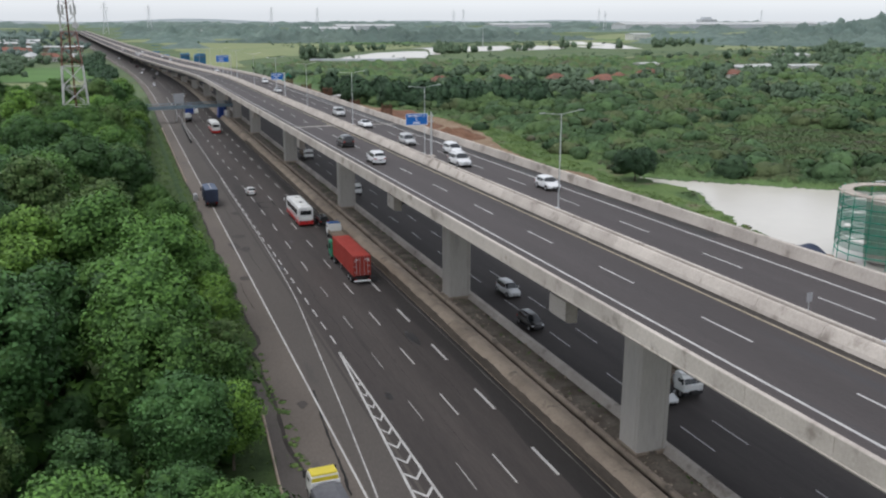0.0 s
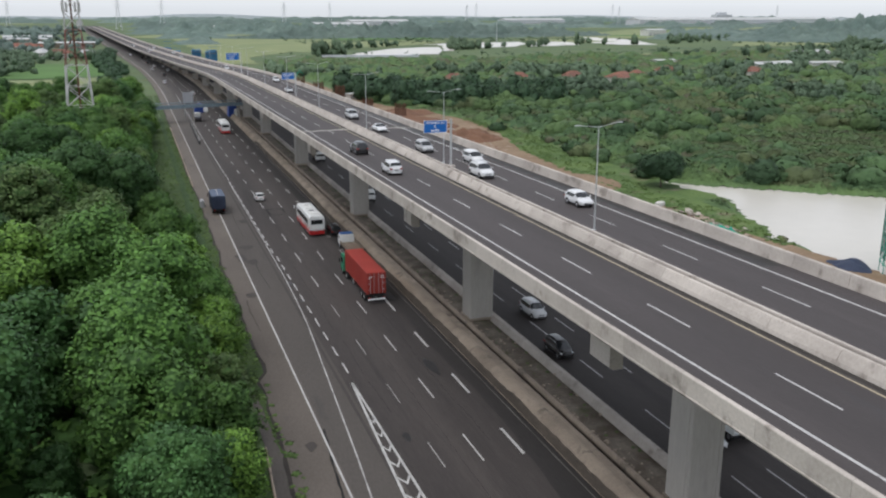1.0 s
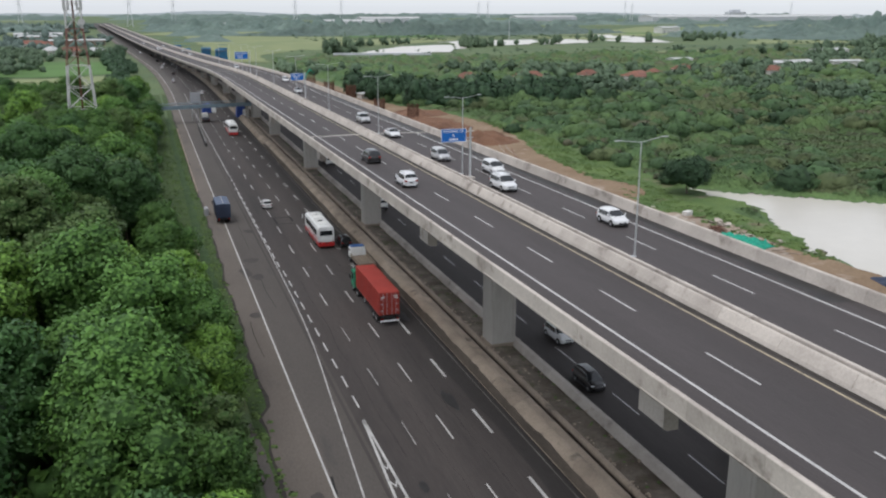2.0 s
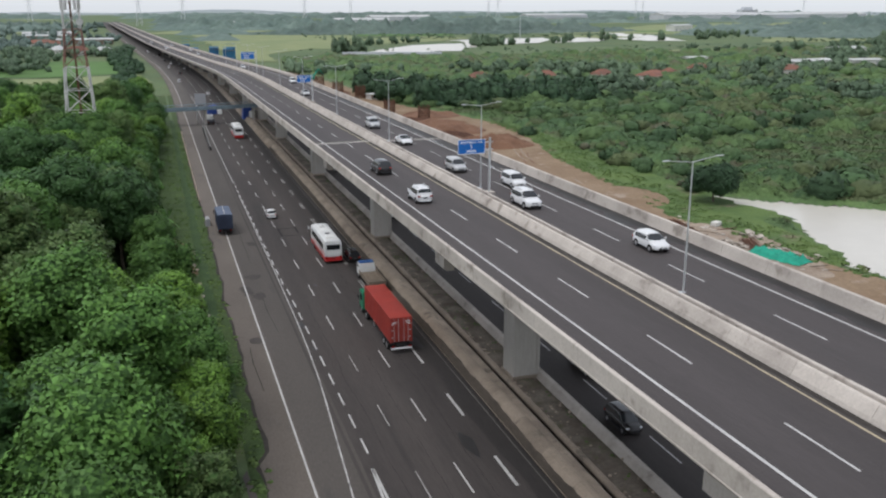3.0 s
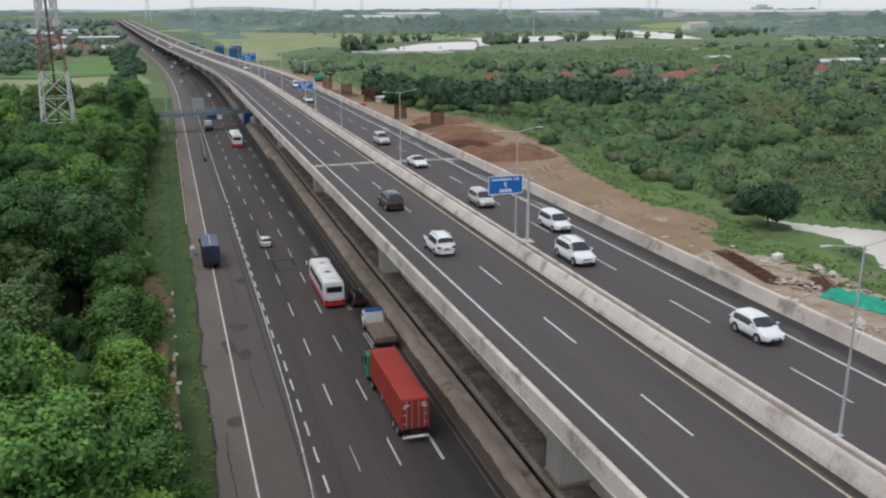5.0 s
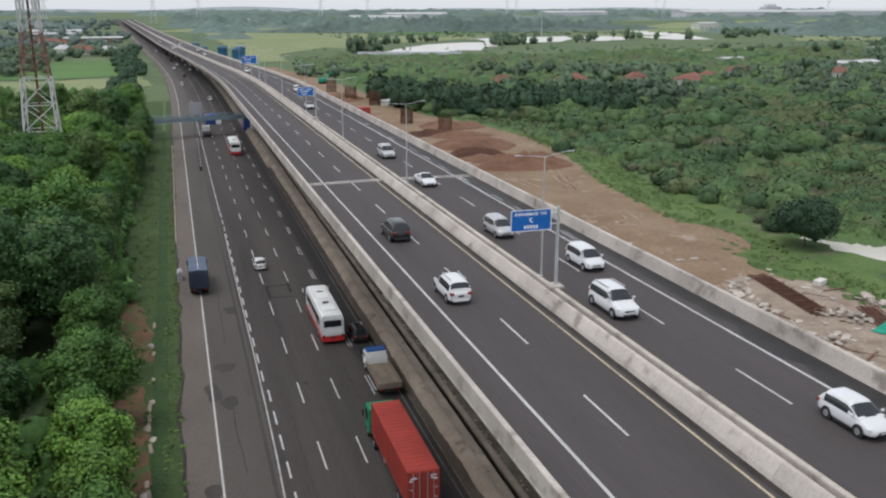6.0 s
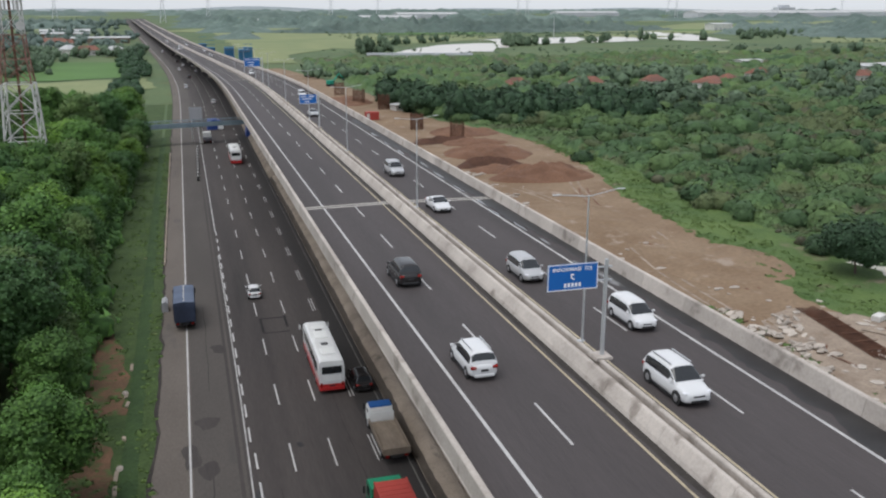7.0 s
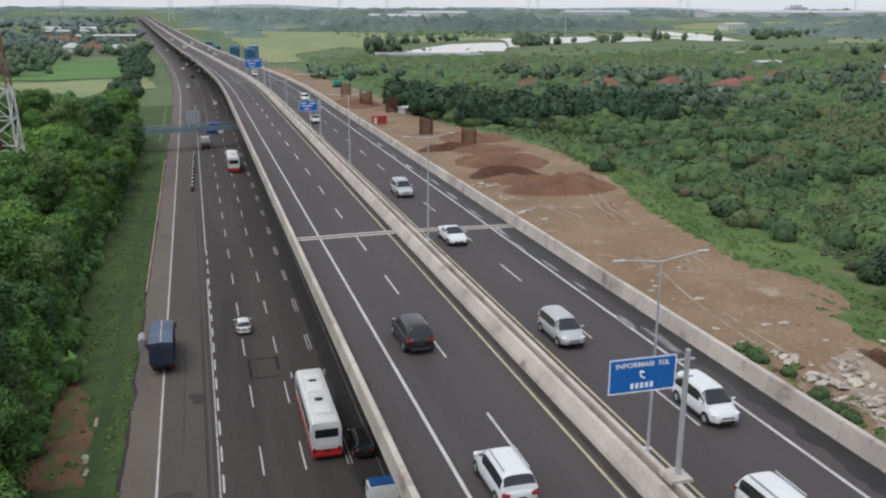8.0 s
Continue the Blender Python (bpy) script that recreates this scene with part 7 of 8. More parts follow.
# ---- construction strip: earth heaps, pits, cages, rubble ----
def mound(name, label, x, y, rx, ry, h, material, seed, pit=False, z=0.05):
    n, m = 44, 16
    v, f = [(0, 0, 0)], []
    for i in range(1, m + 1):
        for j in range(n):
            t, q = 2 * math.pi * j / n, i / m
            wob = 1 + 0.22 * noise.noise((math.cos(t) * 1.3, math.sin(t) * 1.3, seed))
            px, py = rx * q * wob * math.cos(t), ry * q * wob * math.sin(t)
            rough = h * (0.42 * noise.noise((px * 0.22, py * 0.3, seed * 1.7)) + 0.2 * noise.noise((px * 0.6, py * 0.6, seed * 1.7)) + 0.08 * noise.noise((px * 1.6, py * 1.6, seed)))
            shape = (1 - q) ** 0.8 * 1.1 if not pit else (q ** 3 * 1.6 if q < 0.75 else (1 - q) / 0.25 * 0.675)
            v.append((px, py, max(0.0, h * shape + rough * min(1.0, 4 * (1 - q))) if q < 1 else -0.05))
    v[0] = (0, 0, h if not pit else 0.02)
    f = [(0, 1 + j, 1 + (j + 1) % n) for j in range(n)]
    for i in range(m - 1):
        for j in range(n):
            a, b = 1 + i * n + j, 1 + i * n + (j + 1) % n
            f += [(a, a + n, b + n), (a, b + n, b)]
    ob = part(name, mesh_np(name, v, f, material, True), material)
    ob.matrix_basis = Matrix.Translation((x, y, z))
    return tagged(ob, label, "earth mound", "earth mounds")


mound("earth_mound", "long heap of red excavated earth", 94, 246, 12.5, 8, 2.9, "red_dirt", 1)
mound("earth_mound", "red earth thrown up behind a foundation pit", 92, 278, 12, 10, 2.4, "red_dirt", 3)
mound("earth_mound", "flat heap of red-brown earth", 86, 256, 6, 5, 1.2, "red_dirt", 2)
mound("earth_mound", "low red earth beside the deep pit", 94, 296, 9, 6, 1.5, "red_dirt", 4)


def cut_face(x, y, rx, ry, h, seed):
    """The curved face of an excavation with painted pit shade, steep towards the viewer's side of the strip."""
    v, f, n = [], [], 22
    for i in range(n + 1):
        t = math.pi * i / n
        wob = 1 + 0.14 * noise.noise((i * 0.5, seed, 0))
        px, py = rx * math.cos(t) * wob, ry * math.sin(t) * wob
        top = 0.02 + h * math.sin(t) ** 0.7 * (1 + 0.35 * noise.noise((i * 0.4, seed, 4)))
        v += [(px * 0.55, py * 0.2, 0.03), (px * 0.9, py * 0.8, 0.12), (px, py, top), (px * 1.15, py * 1.25, top * 0.9), (px * 1.4, py * 1.8, -0.05)]
        if i:
            k = 5 * i
            f += [(k - 5 + q, k + q, k + q + 1, k - 4 + q) for q in range(4)]
    ob = part("excavation", mesh_np("excavation", v, f, "damp_earth"), "damp_earth")
    ob.matrix_basis = Matrix.Translation((x, y, 0.05))
    return tagged(ob, "cut face of a foundation pit, dark with painted shade", "excavation", "foundation pits")


cut_face(87.0, 259, 6.4, 4.2, 1.9, 1.5)
cut_face(87, 296, 8.5, 4.0, 1.7, 4.5)
mound("earth_mound", "red-brown earth piled behind the pit", 97, 316, 11, 9, 1.7, "red_dirt", 5)
mound("earth_mound", "low brown earth heap near the cages", 86, 345, 9, 8, 1.5, "dirt", 6)
mound("earth_mound", "low brown earth heap near the cages", 80, 410, 9, 16, 2.0, "red_dirt", 7)
mound("earth_mound", "low dirt rise on the works strip", 84, 205, 12, 18, 0.7, "dirt", 8)
mound("earth_mound", "low dirt rise on the works strip", 92, 176, 10, 14, 0.5, "dirt", 9)


def cage(x, y, rad, h):
    base = empty("rebar_cage", "rusty red reinforcement cage standing upright", "rebar cage", Matrix.Translation((x, y, 0.05)), "rebar cages")
    for i in range(20):
        t = i * math.pi / 10
        part("bar", rod(fresh(), (rad * math.cos(t), rad * math.sin(t), 0), (rad * math.cos(t), rad * math.sin(t), h + 0.3 * (i % 3)), 0.10, None, 4), "rebar", base)
    for z in np.arange(0.4, h, 0.55):
        bm = fresh()
        rings = [[bm.verts.new(((rad + a) * math.cos(i * math.pi / 7), (rad + a) * math.sin(i * math.pi / 7), z + d)) for a, d in ((-0.06, 0), (0, -0.06), (0.06, 0), (0, 0.06))] for i in range(14)]
        for p, q in zip(rings, rings[1:] + rings[:1]):
            for i in range(4):
                bm.faces.new((p[i], q[i], q[(i + 1) % 4], p[(i + 1) % 4]))
        part("hoop", bm, "rebar", base)
    return base


for x, y, rad, h in ((91.5, 303, 1.9, 4.6), (86, 327, 1.9, 4.4), (87.6, 381, 2.0, 5.0), (82.4, 401, 2.2, 5.2), (81, 437, 2.0, 5.0)):
    cage(x, y, rad, h)
cabin_red = empty("site_cabin", "small red site cabin beside the viaduct", "cabin", pose(77.5, 353, 0.05))
part("body", box(fresh(), -2.2, 2.2, -1.2, 1.2, 0, 2.6, 0.05), "container", cabin_red)
part("door", box(fresh(), -1.9, -1.0, -1.24, -1.18, 0.05, 2.1), "white_wall", cabin_red)
for x, y in ((98, 372), (103, 366), (93, 378)):
    house(x, y, 6, 4, 2.4, 20, "low white works shelter under the trees", "metal_roof", rise=0.4)
crane = empty("excavator", "green excavator working between the cages", "excavator", pose(84, 478, 0.1, 0, 0, -60))
part("tracks", box(fresh(), -1.3, 1.3, -1.8, 1.8, 0, 0.9, 0.2), "chassis", crane)
part("house", box(fresh(), -1.2, 1.2, -1.8, 1.4, 0.95, 2.6, 0.15), "net", crane)
part("boom", rod(fresh(), (0, 1.2, 1.8), (0, 5.2, 5.6), 0.3, 0.22, 6), "net", crane)
part("stick", rod(fresh(), (0, 5.2, 5.6), (0, 7.6, 3.0), 0.2, 0.15, 6), "net", crane)
part("bucket", box(fresh(), -0.5, 0.5, 7.2, 8.1, 2.1, 3.0, 0.1), "chassis", crane)
for x, y, h in ((48, 655, 10), (56, 640, 9.5), (62, 690, 8.5), (40, 760, 5.5), (36, 830, 5.5)):
    form = empty("formwork_tower", "blue steel formwork round an unfinished pier", "formwork", pose(x, y, -0.2))
    part("shell", box(fresh(), -3, 3, -3, 3, 0, h, 0.1), "steel_blue", form)
    for i in range(4):
        part("waler", box(fresh(), -3.2, 3.2, -3.2, -3.02, 1.5 + i * 3, 1.8 + i * 3), "steel_blue", form)
    part("platform", box(fresh(), -3.6, 3.6, -3.6, 3.6, h - 1.2, h - 1.0), "truck_bed", form)

# steel mat, broken slabs, green sheet and the netted scaffold near the pond
mat_pile = empty("rebar_stack", "flat stack of rusty reinforcing bars on the dirt", "rebar", pose(90.6, 144.8, 0.1, 0, 0, -8) @ Matrix.Diagonal((0.6, 1, 1, 1)))
for i in range(22):
    x = -2.2 + i * 0.2
    part("bar", rod(fresh(), (x, -6.5 + 0.6 * math.sin(i * 1.7), 0.12 + 0.1 * (i % 3)), (x + 0.15, 9.0 + 1.1 * math.cos(i * 2), 0.12 + 0.1 * (i % 3)), 0.075, None, 5), "rebar", mat_pile)
for i in range(5):
    part("tie_bar", rod(fresh(), (-2.4, -5 + i * 2.5, 0.45), (2.4, -5 + i * 2.5, 0.45), 0.06, None, 5), "rebar", mat_pile)
second_pile = empty("rebar_stack", "short stack of rusty steel bars near the green sheet", "rebar", pose(95.3, 135.5, 0.1, 0, 0, -20))
for i in range(12):
    part("bar", rod(fresh(), (-1.2 + i * 0.2, -3.2, 0.15 + 0.15 * (i % 3)), (-1.1 + i * 0.2, 3.4, 0.15 + 0.15 * (i % 3)), 0.08, None, 5), "rebar", second_pile)
r = random.Random(44)
slab_meshes = []
for i in range(5):
    bm = fresh()
    k = r.randint(5, 7)
    ring = [(r.uniform(0.6, 1.1) * math.cos(2 * math.pi * j / k), r.uniform(0.5, 0.9) * math.sin(2 * math.pi * j / k)) for j in range(k)]
    prism(bm, ring, 0, r.uniform(0.2, 0.5), "z")
    slab_meshes.append(mesh_of("slab", bm, "rubble"))
for i in range(260):
    u, least = r.random(), 0.14
    if u < 0.5:
        y = r.choice((122, 126, 131, 137, 145, 152)) + r.gauss(0, 2.0)
        x = r.choice((81, 83, 86, 93, 97)) + r.gauss(0, 1.3)
    elif u < 0.68:
        cx, cy = r.choice(((80, 218.5), (84.5, 217.5), (82.5, 208.5), (84, 206.5), (89, 209.5), (79, 228), (79, 240), (79.3, 251)))
        x, y, least = cx + r.gauss(0, 1.5), cy + r.gauss(0, 1.2), 0.45
    elif u < 0.80:
        y, x = r.uniform(150, 300), 0
        x = 76 + 14 * r.random() ** 2
    else:
        y, x = r.uniform(135, 200), r.uniform(76, 96)
    if 87 < x < 94 and 136 < y < 152 or 92.5 < x < 98 and 131 < y < 140:
        continue
    ob = new("rubble_slab", slab_meshes[i % 5])
    s = least + 0.6 * r.random() ** 2.2
    ob.matrix_basis = pose(x, y, 0.04, r.uniform(-8, 8), r.uniform(-8, 8), r.uniform(0, 360)) @ Matrix.Diagonal((s * 1.3, s, s * 0.6, 1))
    tagged(ob, "broken pale concrete slab lying on the dirt", "rubble", "rubble on the works strip")
# wheel ruts pressed into the works ground
q = random.Random(90)
for i in range(12):
    x0, y0, turn_rate, ln = q.uniform(78, 93), q.uniform(150, 222), q.uniform(-0.012, 0.012), q.uniform(16, 42)
    for side in (0.0, 1.8):
        v, f = [], []
        for k in range(24):
            d = ln * k / 23
            x, w = x0 + side + turn_rate * d * d + 0.1 * d * math.sin(i), 0.22 + 0.12 * noise.noise((d * 0.5, i, side))
            v += [(x - w, y0 + d, 0.068 + 0.012 * (i % 3)), (x + w, y0 + d, 0.068 + 0.012 * (i % 3))]
            if k:
                f.append((2 * k - 2, 2 * k - 1, 2 * k + 1, 2 * k))
        part("wheel_rut", mesh_np("wheel_rut", v, f, "dirt" if i % 4 == 3 else ("red_dirt" if i % 2 else "dust")), "dirt", dirt_strip)
sheet("rubble_dust", [(80, 116), (96, 118), (100, 128), (101, 140), (97, 151), (90, 155), (84, 152), (80, 140), (78.5, 126)], 0.075, "dust", "pale dusty ground strewn with rubble", "bare ground", 1.2, 1.0)


def rubble_heap(x, y, count, spread, seed):
    q = random.Random(seed)
    base = empty("rubble_heap", "heap of broken pale concrete on the works ground", "rubble heap", Matrix.Translation((x, y, 0.07)), "rubble heaps")
    for i in range(count):
        a, d = q.uniform(0, 6.28), spread * q.random() ** 0.7
        ob = part("broken_slab", slab_meshes[i % 5], "rubble", base)
        k = q.uniform(0.3, 0.95)
        ob.matrix_basis = pose(d * math.cos(a), d * 1.6 * math.sin(a), max(0.0, (spread - d) * 0.28) * q.random(), q.uniform(-30, 30), q.uniform(-30, 30), q.uniform(0, 360)) @ Matrix.Diagonal((k, k * 0.8, k * 0.8, 1))


for i, (x, y, n, spread) in enumerate(((82.0, 155.0, 12, 1.2), (81.4, 148.0, 16, 1.6), (82.2, 143.4, 18, 1.6), (86.7, 151.0, 12, 1.5), (84.2, 142.0, 12, 1.4), (92.5, 136.5, 22, 2.2), (90.2, 139.0, 12, 1.2), (99.0, 140.8, 14, 1.7), (84.5, 147.5, 9, 1.3), (85.5, 131, 12, 1.6), (82.0, 125, 14, 1.8), (97.5, 132.5, 12, 1.5), (88.0, 121.0, 14, 2.0), (80.5, 137, 9, 1.4))):
    rubble_heap(x, y, n, spread, 300 + i)
q = random.Random(71)
for i in range(34):
    x, y = q.uniform(80, 99), q.uniform(118, 153)
    if 86 < x < 91.6 and 133 < y < 149:
        continue
    board_ob = part("plank", box(fresh(), -0.14, 0.14, -q.uniform(0.9, 2.2), q.uniform(0.9, 2.2), 0, 0.08), q.choice(("truck_bed", "rubble", "rebar", "dust")))
    board_ob.matrix_basis = pose(x, y, 0.1, 0, q.uniform(-4, 4), q.uniform(0, 180))
    tagged(board_ob, "weathered plank lying among the rubble", "plank", "planks among the rubble")
rock = empty("concrete_block", "large white concrete block at the edge of the grass", "concrete block", pose(97.6, 148.5, 0.05, 0, 0, 25) @ Matrix.Diagonal((0.62, 0.62, 0.62, 1)))
part("block", box(fresh(), -1.5, 1.5, -0.9, 0.9, 0, 1.3, 0.15), "white_wall", rock)
v, f = [], []
nu, nv = 40, 18
for i in range(nu + 1):
    for j in range(nv + 1):
        u, w = i / nu * 2 - 1, j / nv * 2 - 1
        fold = 0.34 * noise.noise((u * 5.5, w * 2.2, 3.0)) + 0.34 * noise.noise((u * 12, w * 4, 7.0)) + 0.18 * noise.noise((u * 30, w * 12, 1.0))
        rim = max(0.0, 1 - abs(w) ** 2.2) * min(1.0, (1 - abs(u)) * 5)
        v.append((4.5 * u + 0.35 * noise.noise((w * 3, u * 2, 5.0)), 1.9 * w * (1 + 0.25 * noise.noise((u * 4, 2.0, 0))), 0.06 + rim * (0.95 + 0.3 * noise.noise((u * 2.5, 4.0, 0))) + fold * (0.35 + rim)))
f = [(i * (nv + 1) + j, (i + 1) * (nv + 1) + j, (i + 1) * (nv + 1) + j + 1, i * (nv + 1) + j + 1) for i in range(nu) for j in range(nv)]
sheet_ob = part("green_sheet", mesh_np("green_sheet", v, f, "net"), "net")
sheet_ob.matrix_basis = pose(94.6, 128.4, 0.1, 0, 0, -70)
tagged(sheet_ob, "crumpled green plastic sheet over a long heap", "plastic sheet")

scaf = empty("scaffold", "round pier scaffold wrapped in torn green netting", "scaffold", Matrix.Translation((109.2, 96.0, -0.2)))
RS, HS = 7.2, 10.4
for i in range(16):
    t = i * math.pi / 8
    part("standard", rod(fresh(), (RS * math.cos(t), RS * math.sin(t), 0), (RS * math.cos(t), RS * math.sin(t), HS + 0.4), 0.06, None, 5), "net", scaf)
for z in np.arange(1.5, HS + 0.1, 1.78):
    for i in range(16):
        t, u = i * math.pi / 8, (i + 1) * math.pi / 8
        part("ledger", rod(fresh(), (RS * math.cos(t), RS * math.sin(t), z), (RS * math.cos(u), RS * math.sin(u), z), 0.09, None, 5), "net", scaf)
for i in range(16):
    t, u = i * math.pi / 8, (i + 1) * math.pi / 8
    for j in range(5):
        if (i * 7 + j * 3) % 7 == 0:
            continue
        z0, z1 = 0.3 + j * 1.95, 0.3 + (j + 1) * 1.95 - (0.5 if (i + j) % 4 == 1 else 0.1)
        rr = RS + 0.12
        bm = fresh()
        q = [(rr * math.cos(t), rr * math.sin(t)), (rr * math.cos(u), rr * math.sin(u))]
        a = [bm.verts.new((q[0][0], q[0][1], z0)), bm.verts.new((q[1][0], q[1][1], z0)), bm.verts.new((q[1][0], q[1][1], z1)), bm.verts.new((q[0][0], q[0][1], z1))]
        bm.faces.new(a)
        bmesh.ops.solidify(bm, geom=bm.faces[:], thickness=0.03)
        part("net_panel", bm, "mesh_net", scaf)
part("pier_core", rod(fresh(), (0, 0, 0), (0, 0, HS - 1), 3.0, 3.4, 16), "pier", scaf)
for i in range(16):
    t, u = i * math.pi / 8 + 0.004, (i + 1) * math.pi / 8 - 0.004
    quad = [(q * math.cos(k), q * math.sin(k)) for q, k in ((RS - 1.6, t), (RS + 0.3, t), (RS + 0.3, u), (RS - 1.6, u))]
    part("walkway_board", prism(fresh(), quad, HS, HS + 0.14, "z"), "rubble", scaf)

heap = mound("tarpaulin", "dark blue tarpaulin over a heap by the pond", 101.0, 103.4, 2.4, 3.6, 1.3, "canvas", 21)
tagged(heap, category="tarpaulin", group="covered heaps")

# low road bridge before the far pond
far_bridge = empty("bridge", "low pale concrete bridge on slim piers before the far pond", "bridge", pose(151, 686, -0.2, 0, 0, -14.4))
part("deck", box(fresh(), -8, 66, -3, 3, 2.3, 3.1), "pale_wall", far_bridge)
for s in (-2.8, 2.8):
    part("parapet", box(fresh(), -8, 66, s - 0.15, s + 0.15, 3.1, 3.7), "pale_wall", far_bridge)
for i in range(7):
    part("pier", box(fresh(), i * 10 - 0.5, i * 10 + 0.5, -2.4, 2.4, 0, 2.3), "pier", far_bridge)

# ---- worn patches and cracks in the ground-level road ----
r = random.Random(61)


def blot(owner, name, x, y, a, b, material, square=False, lift=0.006):
    bm = fresh()
    if square:
        ring = [(x - a, y - b), (x + a, y - b * 0.97), (x + a * 0.96, y + b), (x - a * 0.97, y + b * 1.02)]
    else:
        ring = []
        for i in range(16):
            t = i * math.pi / 8
            q = 1 + 0.55 * noise.noise((math.cos(t) * 1.4, math.sin(t) * 1.4, y * 0.37))
            ring.append((x + a * q * math.cos(t), y + b * q * math.sin(t)))
    bm.faces.new([bm.verts.new((px, py, road_top(px) + lift)) for px, py in ring])
    part(name, bm, material, owner)


def crack(owner, x, y0, y1, w, seed, slope=0.0):
    v, f, y, i = [], [], y0, 0
    while y < y1:
        cx = x + slope * (y - y0) + 0.35 * noise.noise((y * 0.12, seed, 0)) + 0.12 * noise.noise((y * 0.9, seed, 3))
        h = w * (0.5 + abs(noise.noise((y * 0.5, seed, 7))))
        v += [(cx - h, y, road_top(cx) + 0.005), (cx + h, y, road_top(cx) + 0.005)]
        if i:
            f.append((2 * i - 2, 2 * i - 1, 2 * i + 1, 2 * i))
        y, i = y + 0.6, i + 1
    part("crack", mesh_np("crack", v, f, "gap"), "gap", owner)


for x, y0, y1, w in ((18.9, 120, 133, 0.04), (15.4, 104, 116, 0.05), (27.2, 60, 110, 0.02), (30.6, 70, 150, 0.02), (23.9, 78, 130, 0.02), (19.2, 150, 176, 0.03)):
    crack(shoulder if x < 17.3 else road, x, y0, y1, w, x)
crack(road, 16.05, 56.5, 77, 0.13, 2.7, 0.066)
for x, y, a, b in ((18.6, 134, 0.9, 1.6), (17.2, 137, 0.8, 2.4), (18.8, 143, 1.0, 1.2), (16.4, 118, 0.7, 1.0), (22.0, 121.5, 0.5, 0.9), (22.1, 129, 0.45, 0.7), (24.0, 73, 0.4, 0.8), (26.3, 136.5, 0.3, 0.5),
                   (22.3, 113.5, 0.35, 0.5), (15.8, 74, 0.5, 0.8), (20.4, 161, 0.8, 1.4), (33.4, 112, 0.5, 2.0), (31.0, 88, 0.5, 2.5)):
    blot(shoulder if x < 17.3 else road, "dark_patch", x, y, a, b, "asphalt" if x < 21 else "wet")
for x, y, a, b in ((27.2, 169.5, 1.7, 0.16), (27.2, 164.5, 1.5, 0.14), (25.7, 167, 0.14, 2.4), (28.6, 168, 0.14, 2.0)):
    blot(shoulder if x < 17.3 else road, "sealed_joint", x, y, a, b, "gap", True)
# grime along the foot of the barriers on the raised road
for x0, x1, seed in ((39.16, 39.6, 1.0), (41.42, 41.62, 2.0), (30.14, 30.34, 3.0)):
    v, f = [], []
    for i, y in enumerate(steps(25, 300, 1.3)):
        w = 0.22 * noise.noise((y * 0.3, seed, 0)) + 0.1 * noise.noise((y * 1.3, seed, 4))
        a, b = (x0 - max(-0.2, w) if x0 == 39.16 else x0), (x1 if x0 == 39.16 else x1 + max(-0.1, w))
        for x in (a, b):
            v.append((x + deck_x(y), y, deck_z(y) + deck_top(x) + 0.004))
        if i:
            f.append((2 * i - 2, 2 * i - 1, 2 * i + 1, 2 * i))
    part("grime_strip", mesh_np("grime_strip", v, f, "grime"), "grime", viaduct)

# darker band up the lane side of the median wall, with a ragged rim
v, f = [], []
for i, y in enumerate(steps(30, 260, 0.6)):
    h = min(0.9, max(0.12, 0.55 + 0.5 * noise.noise((y * 0.13, 3.3, 0)) + 0.35 * noise.noise((y * 0.8, 8.3, 0))))
    for x, z in ((35.3, 0.104), (35.62, 0.144), (35.78, 0.304), (35.78 + 0.27 * h, 0.304 + 0.36 * h)):
        v.append((x - 0.004 + road_x(y), y, z + 0.002))
    if i:
        k = 4 * i
        f += [(k - 4 + q, k - 3 + q, k + 1 + q, k + q) for q in range(3)]
tagged(new("splashed_dirt", mesh_np("splashed_dirt", v, f, "wall_dirt")), "dark ragged band along the foot of the median wall", "dirt", kind="structure")

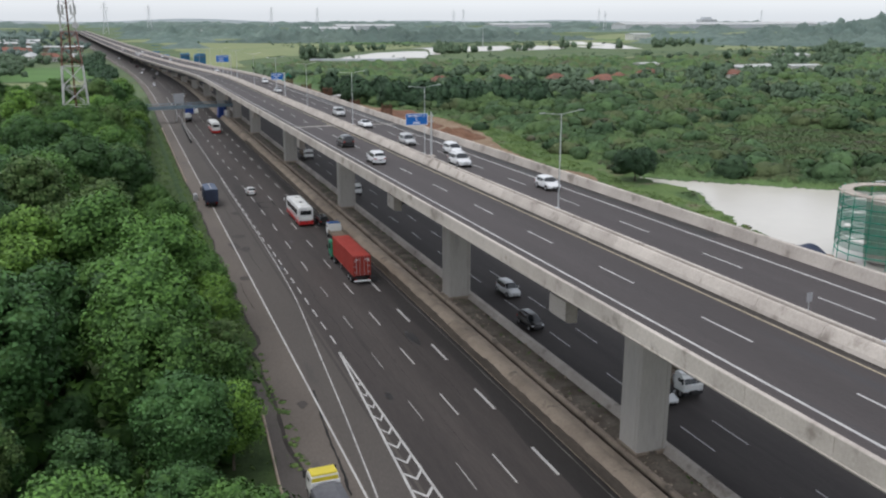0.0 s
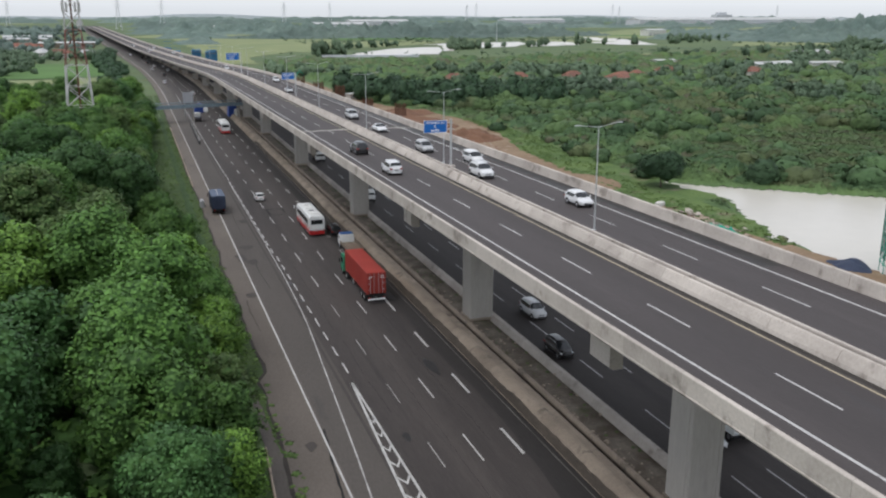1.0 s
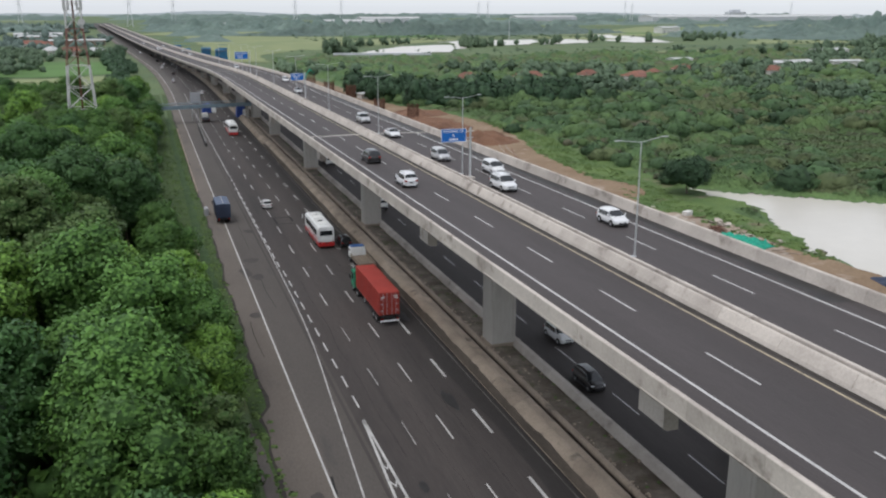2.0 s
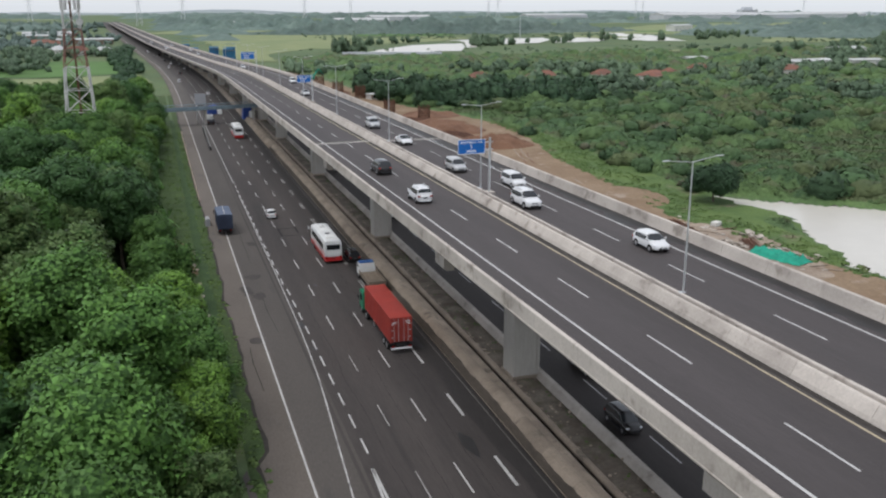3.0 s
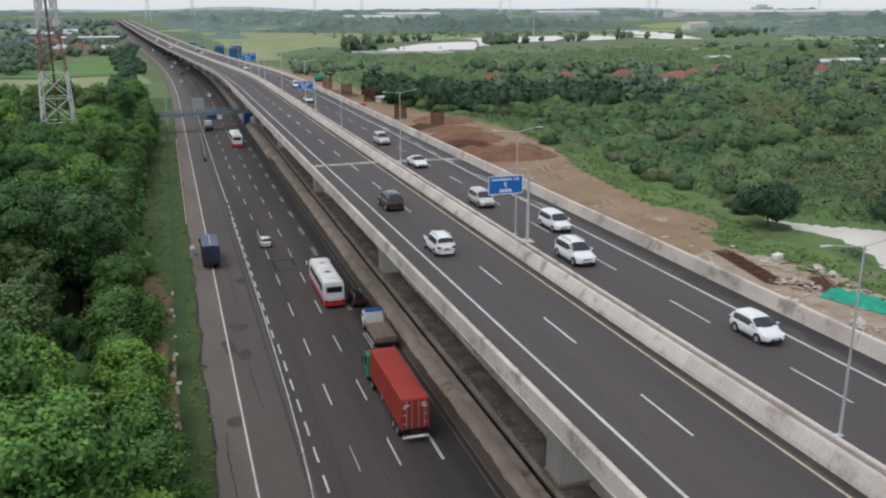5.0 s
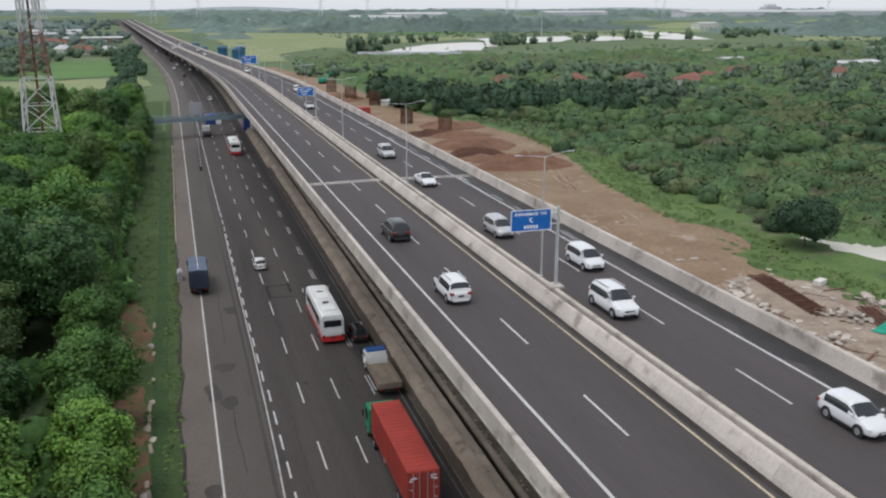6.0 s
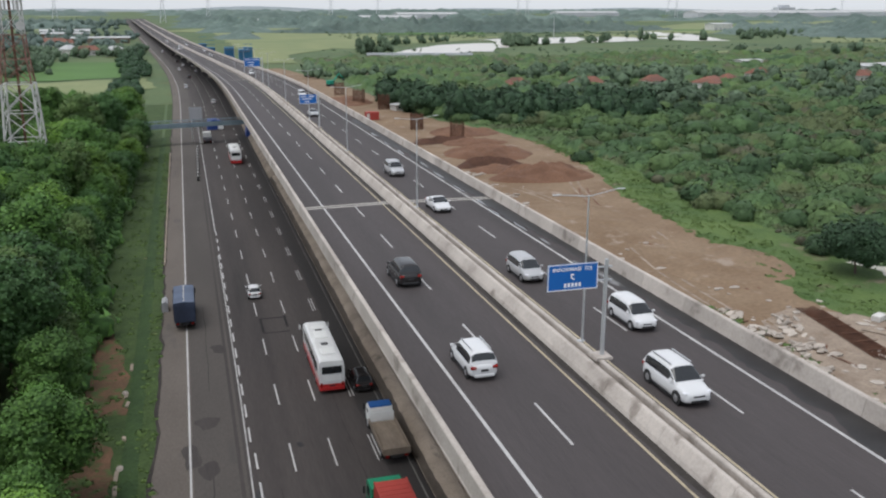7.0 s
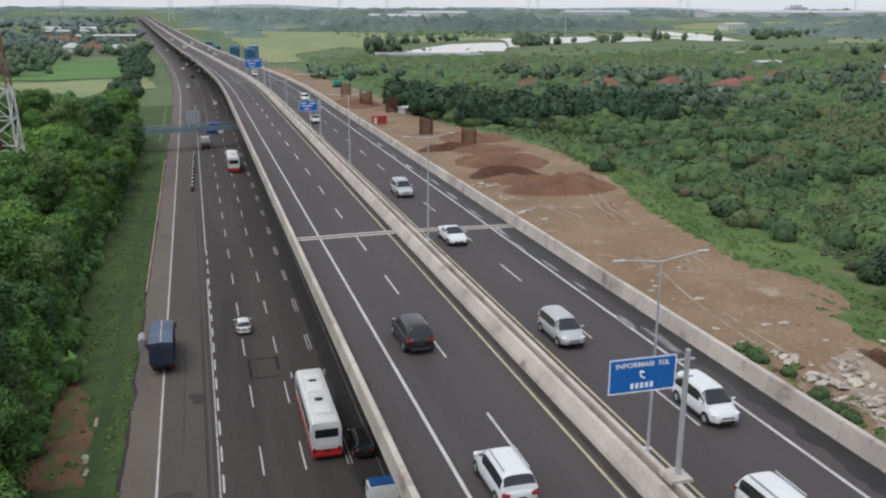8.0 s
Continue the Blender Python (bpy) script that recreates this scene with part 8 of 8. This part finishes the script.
# stones and litter along the kerbs of the median
r = random.Random(66)
pts, rad = [], []
for _ in range(520):
    y = r.uniform(36, 210)
    x = r.choice((39.45, 39.5, 39.6, 41.8, 40.4)) + r.gauss(0, 0.12)
    if any(abs(y - py) < 1.7 for py in PIERS) and x > 39.4:
        continue
    q = r.uniform(0.05, 0.2)
    pts.append((x + road_x(y), y, 0.36 + 0.2 * q)), rad.append(q)
tagged(new("debris", scrub_mesh("debris", 67, pts, rad, 0.6, 1, 0.1, ["old_concrete", "old_concrete"])), "stones and broken mortar along the median kerbs", "debris", kind="stuff")

# ---- cast barrier lengths ----
PARAPET_L = [(29.6, -0.02), (29.6, 1.02), (29.65, 1.06), (29.88, 1.06), (29.94, 1.0), (30.08, 0.3), (30.16, 0.005)]
PARAPET_R = [(81.66 - x, z) for x, z in PARAPET_L][::-1]
CENTRE_L = [(39.58, 0.1), (39.68, 0.4), (40.0, 0.98), (40.06, 1.04), (40.26, 1.04), (40.3, 0.98), (40.34, 0.1)]
CENTRE_R = [(81.02 - x, z) for x, z in CENTRE_L][::-1]
wall_of_pieces("median_wall", "broad dirty concrete wall with a sloped face beside the lanes", MEDIAN_L, "old_concrete", road_x, flat, -40.7, 272, 900, "wall_length")
wall_of_pieces("median_wall", "pale dusty concrete wall beside the shaded lanes", MEDIAN_R, "concrete", road_x, flat, -40.7, 272, 900, "wall_length")
swept("median_kerb", KERB, "old_concrete", "low concrete kerb holding the median soil", "kerb", ys=steps(-40, 900, 10), closed=True)
wall_of_pieces("parapet", "pale concrete parapet along the viaduct edge", PARAPET_L, "concrete", deck_x, deck_z, -41, 300, 1900, "parapet_length")
wall_of_pieces("parapet", "pale concrete parapet along the viaduct edge", PARAPET_R, "concrete", deck_x, deck_z, -41, 300, 1900, "parapet_length")
wall_of_pieces("centre_barrier", "pale concrete barrier along the middle of the viaduct", CENTRE_L, "concrete", deck_x, deck_z, -41, 300, 1900, "barrier_length")
wall_of_pieces("centre_barrier", "pale concrete barrier along the middle of the viaduct", CENTRE_R, "concrete", deck_x, deck_z, -41, 300, 1900, "barrier_length")
swept("centre_gap", [(40.33, 0.42), (40.7, 0.42)], "old_concrete", "narrow concrete strip between the two centre barriers", "barrier", deck_x, deck_z, ys_deck)
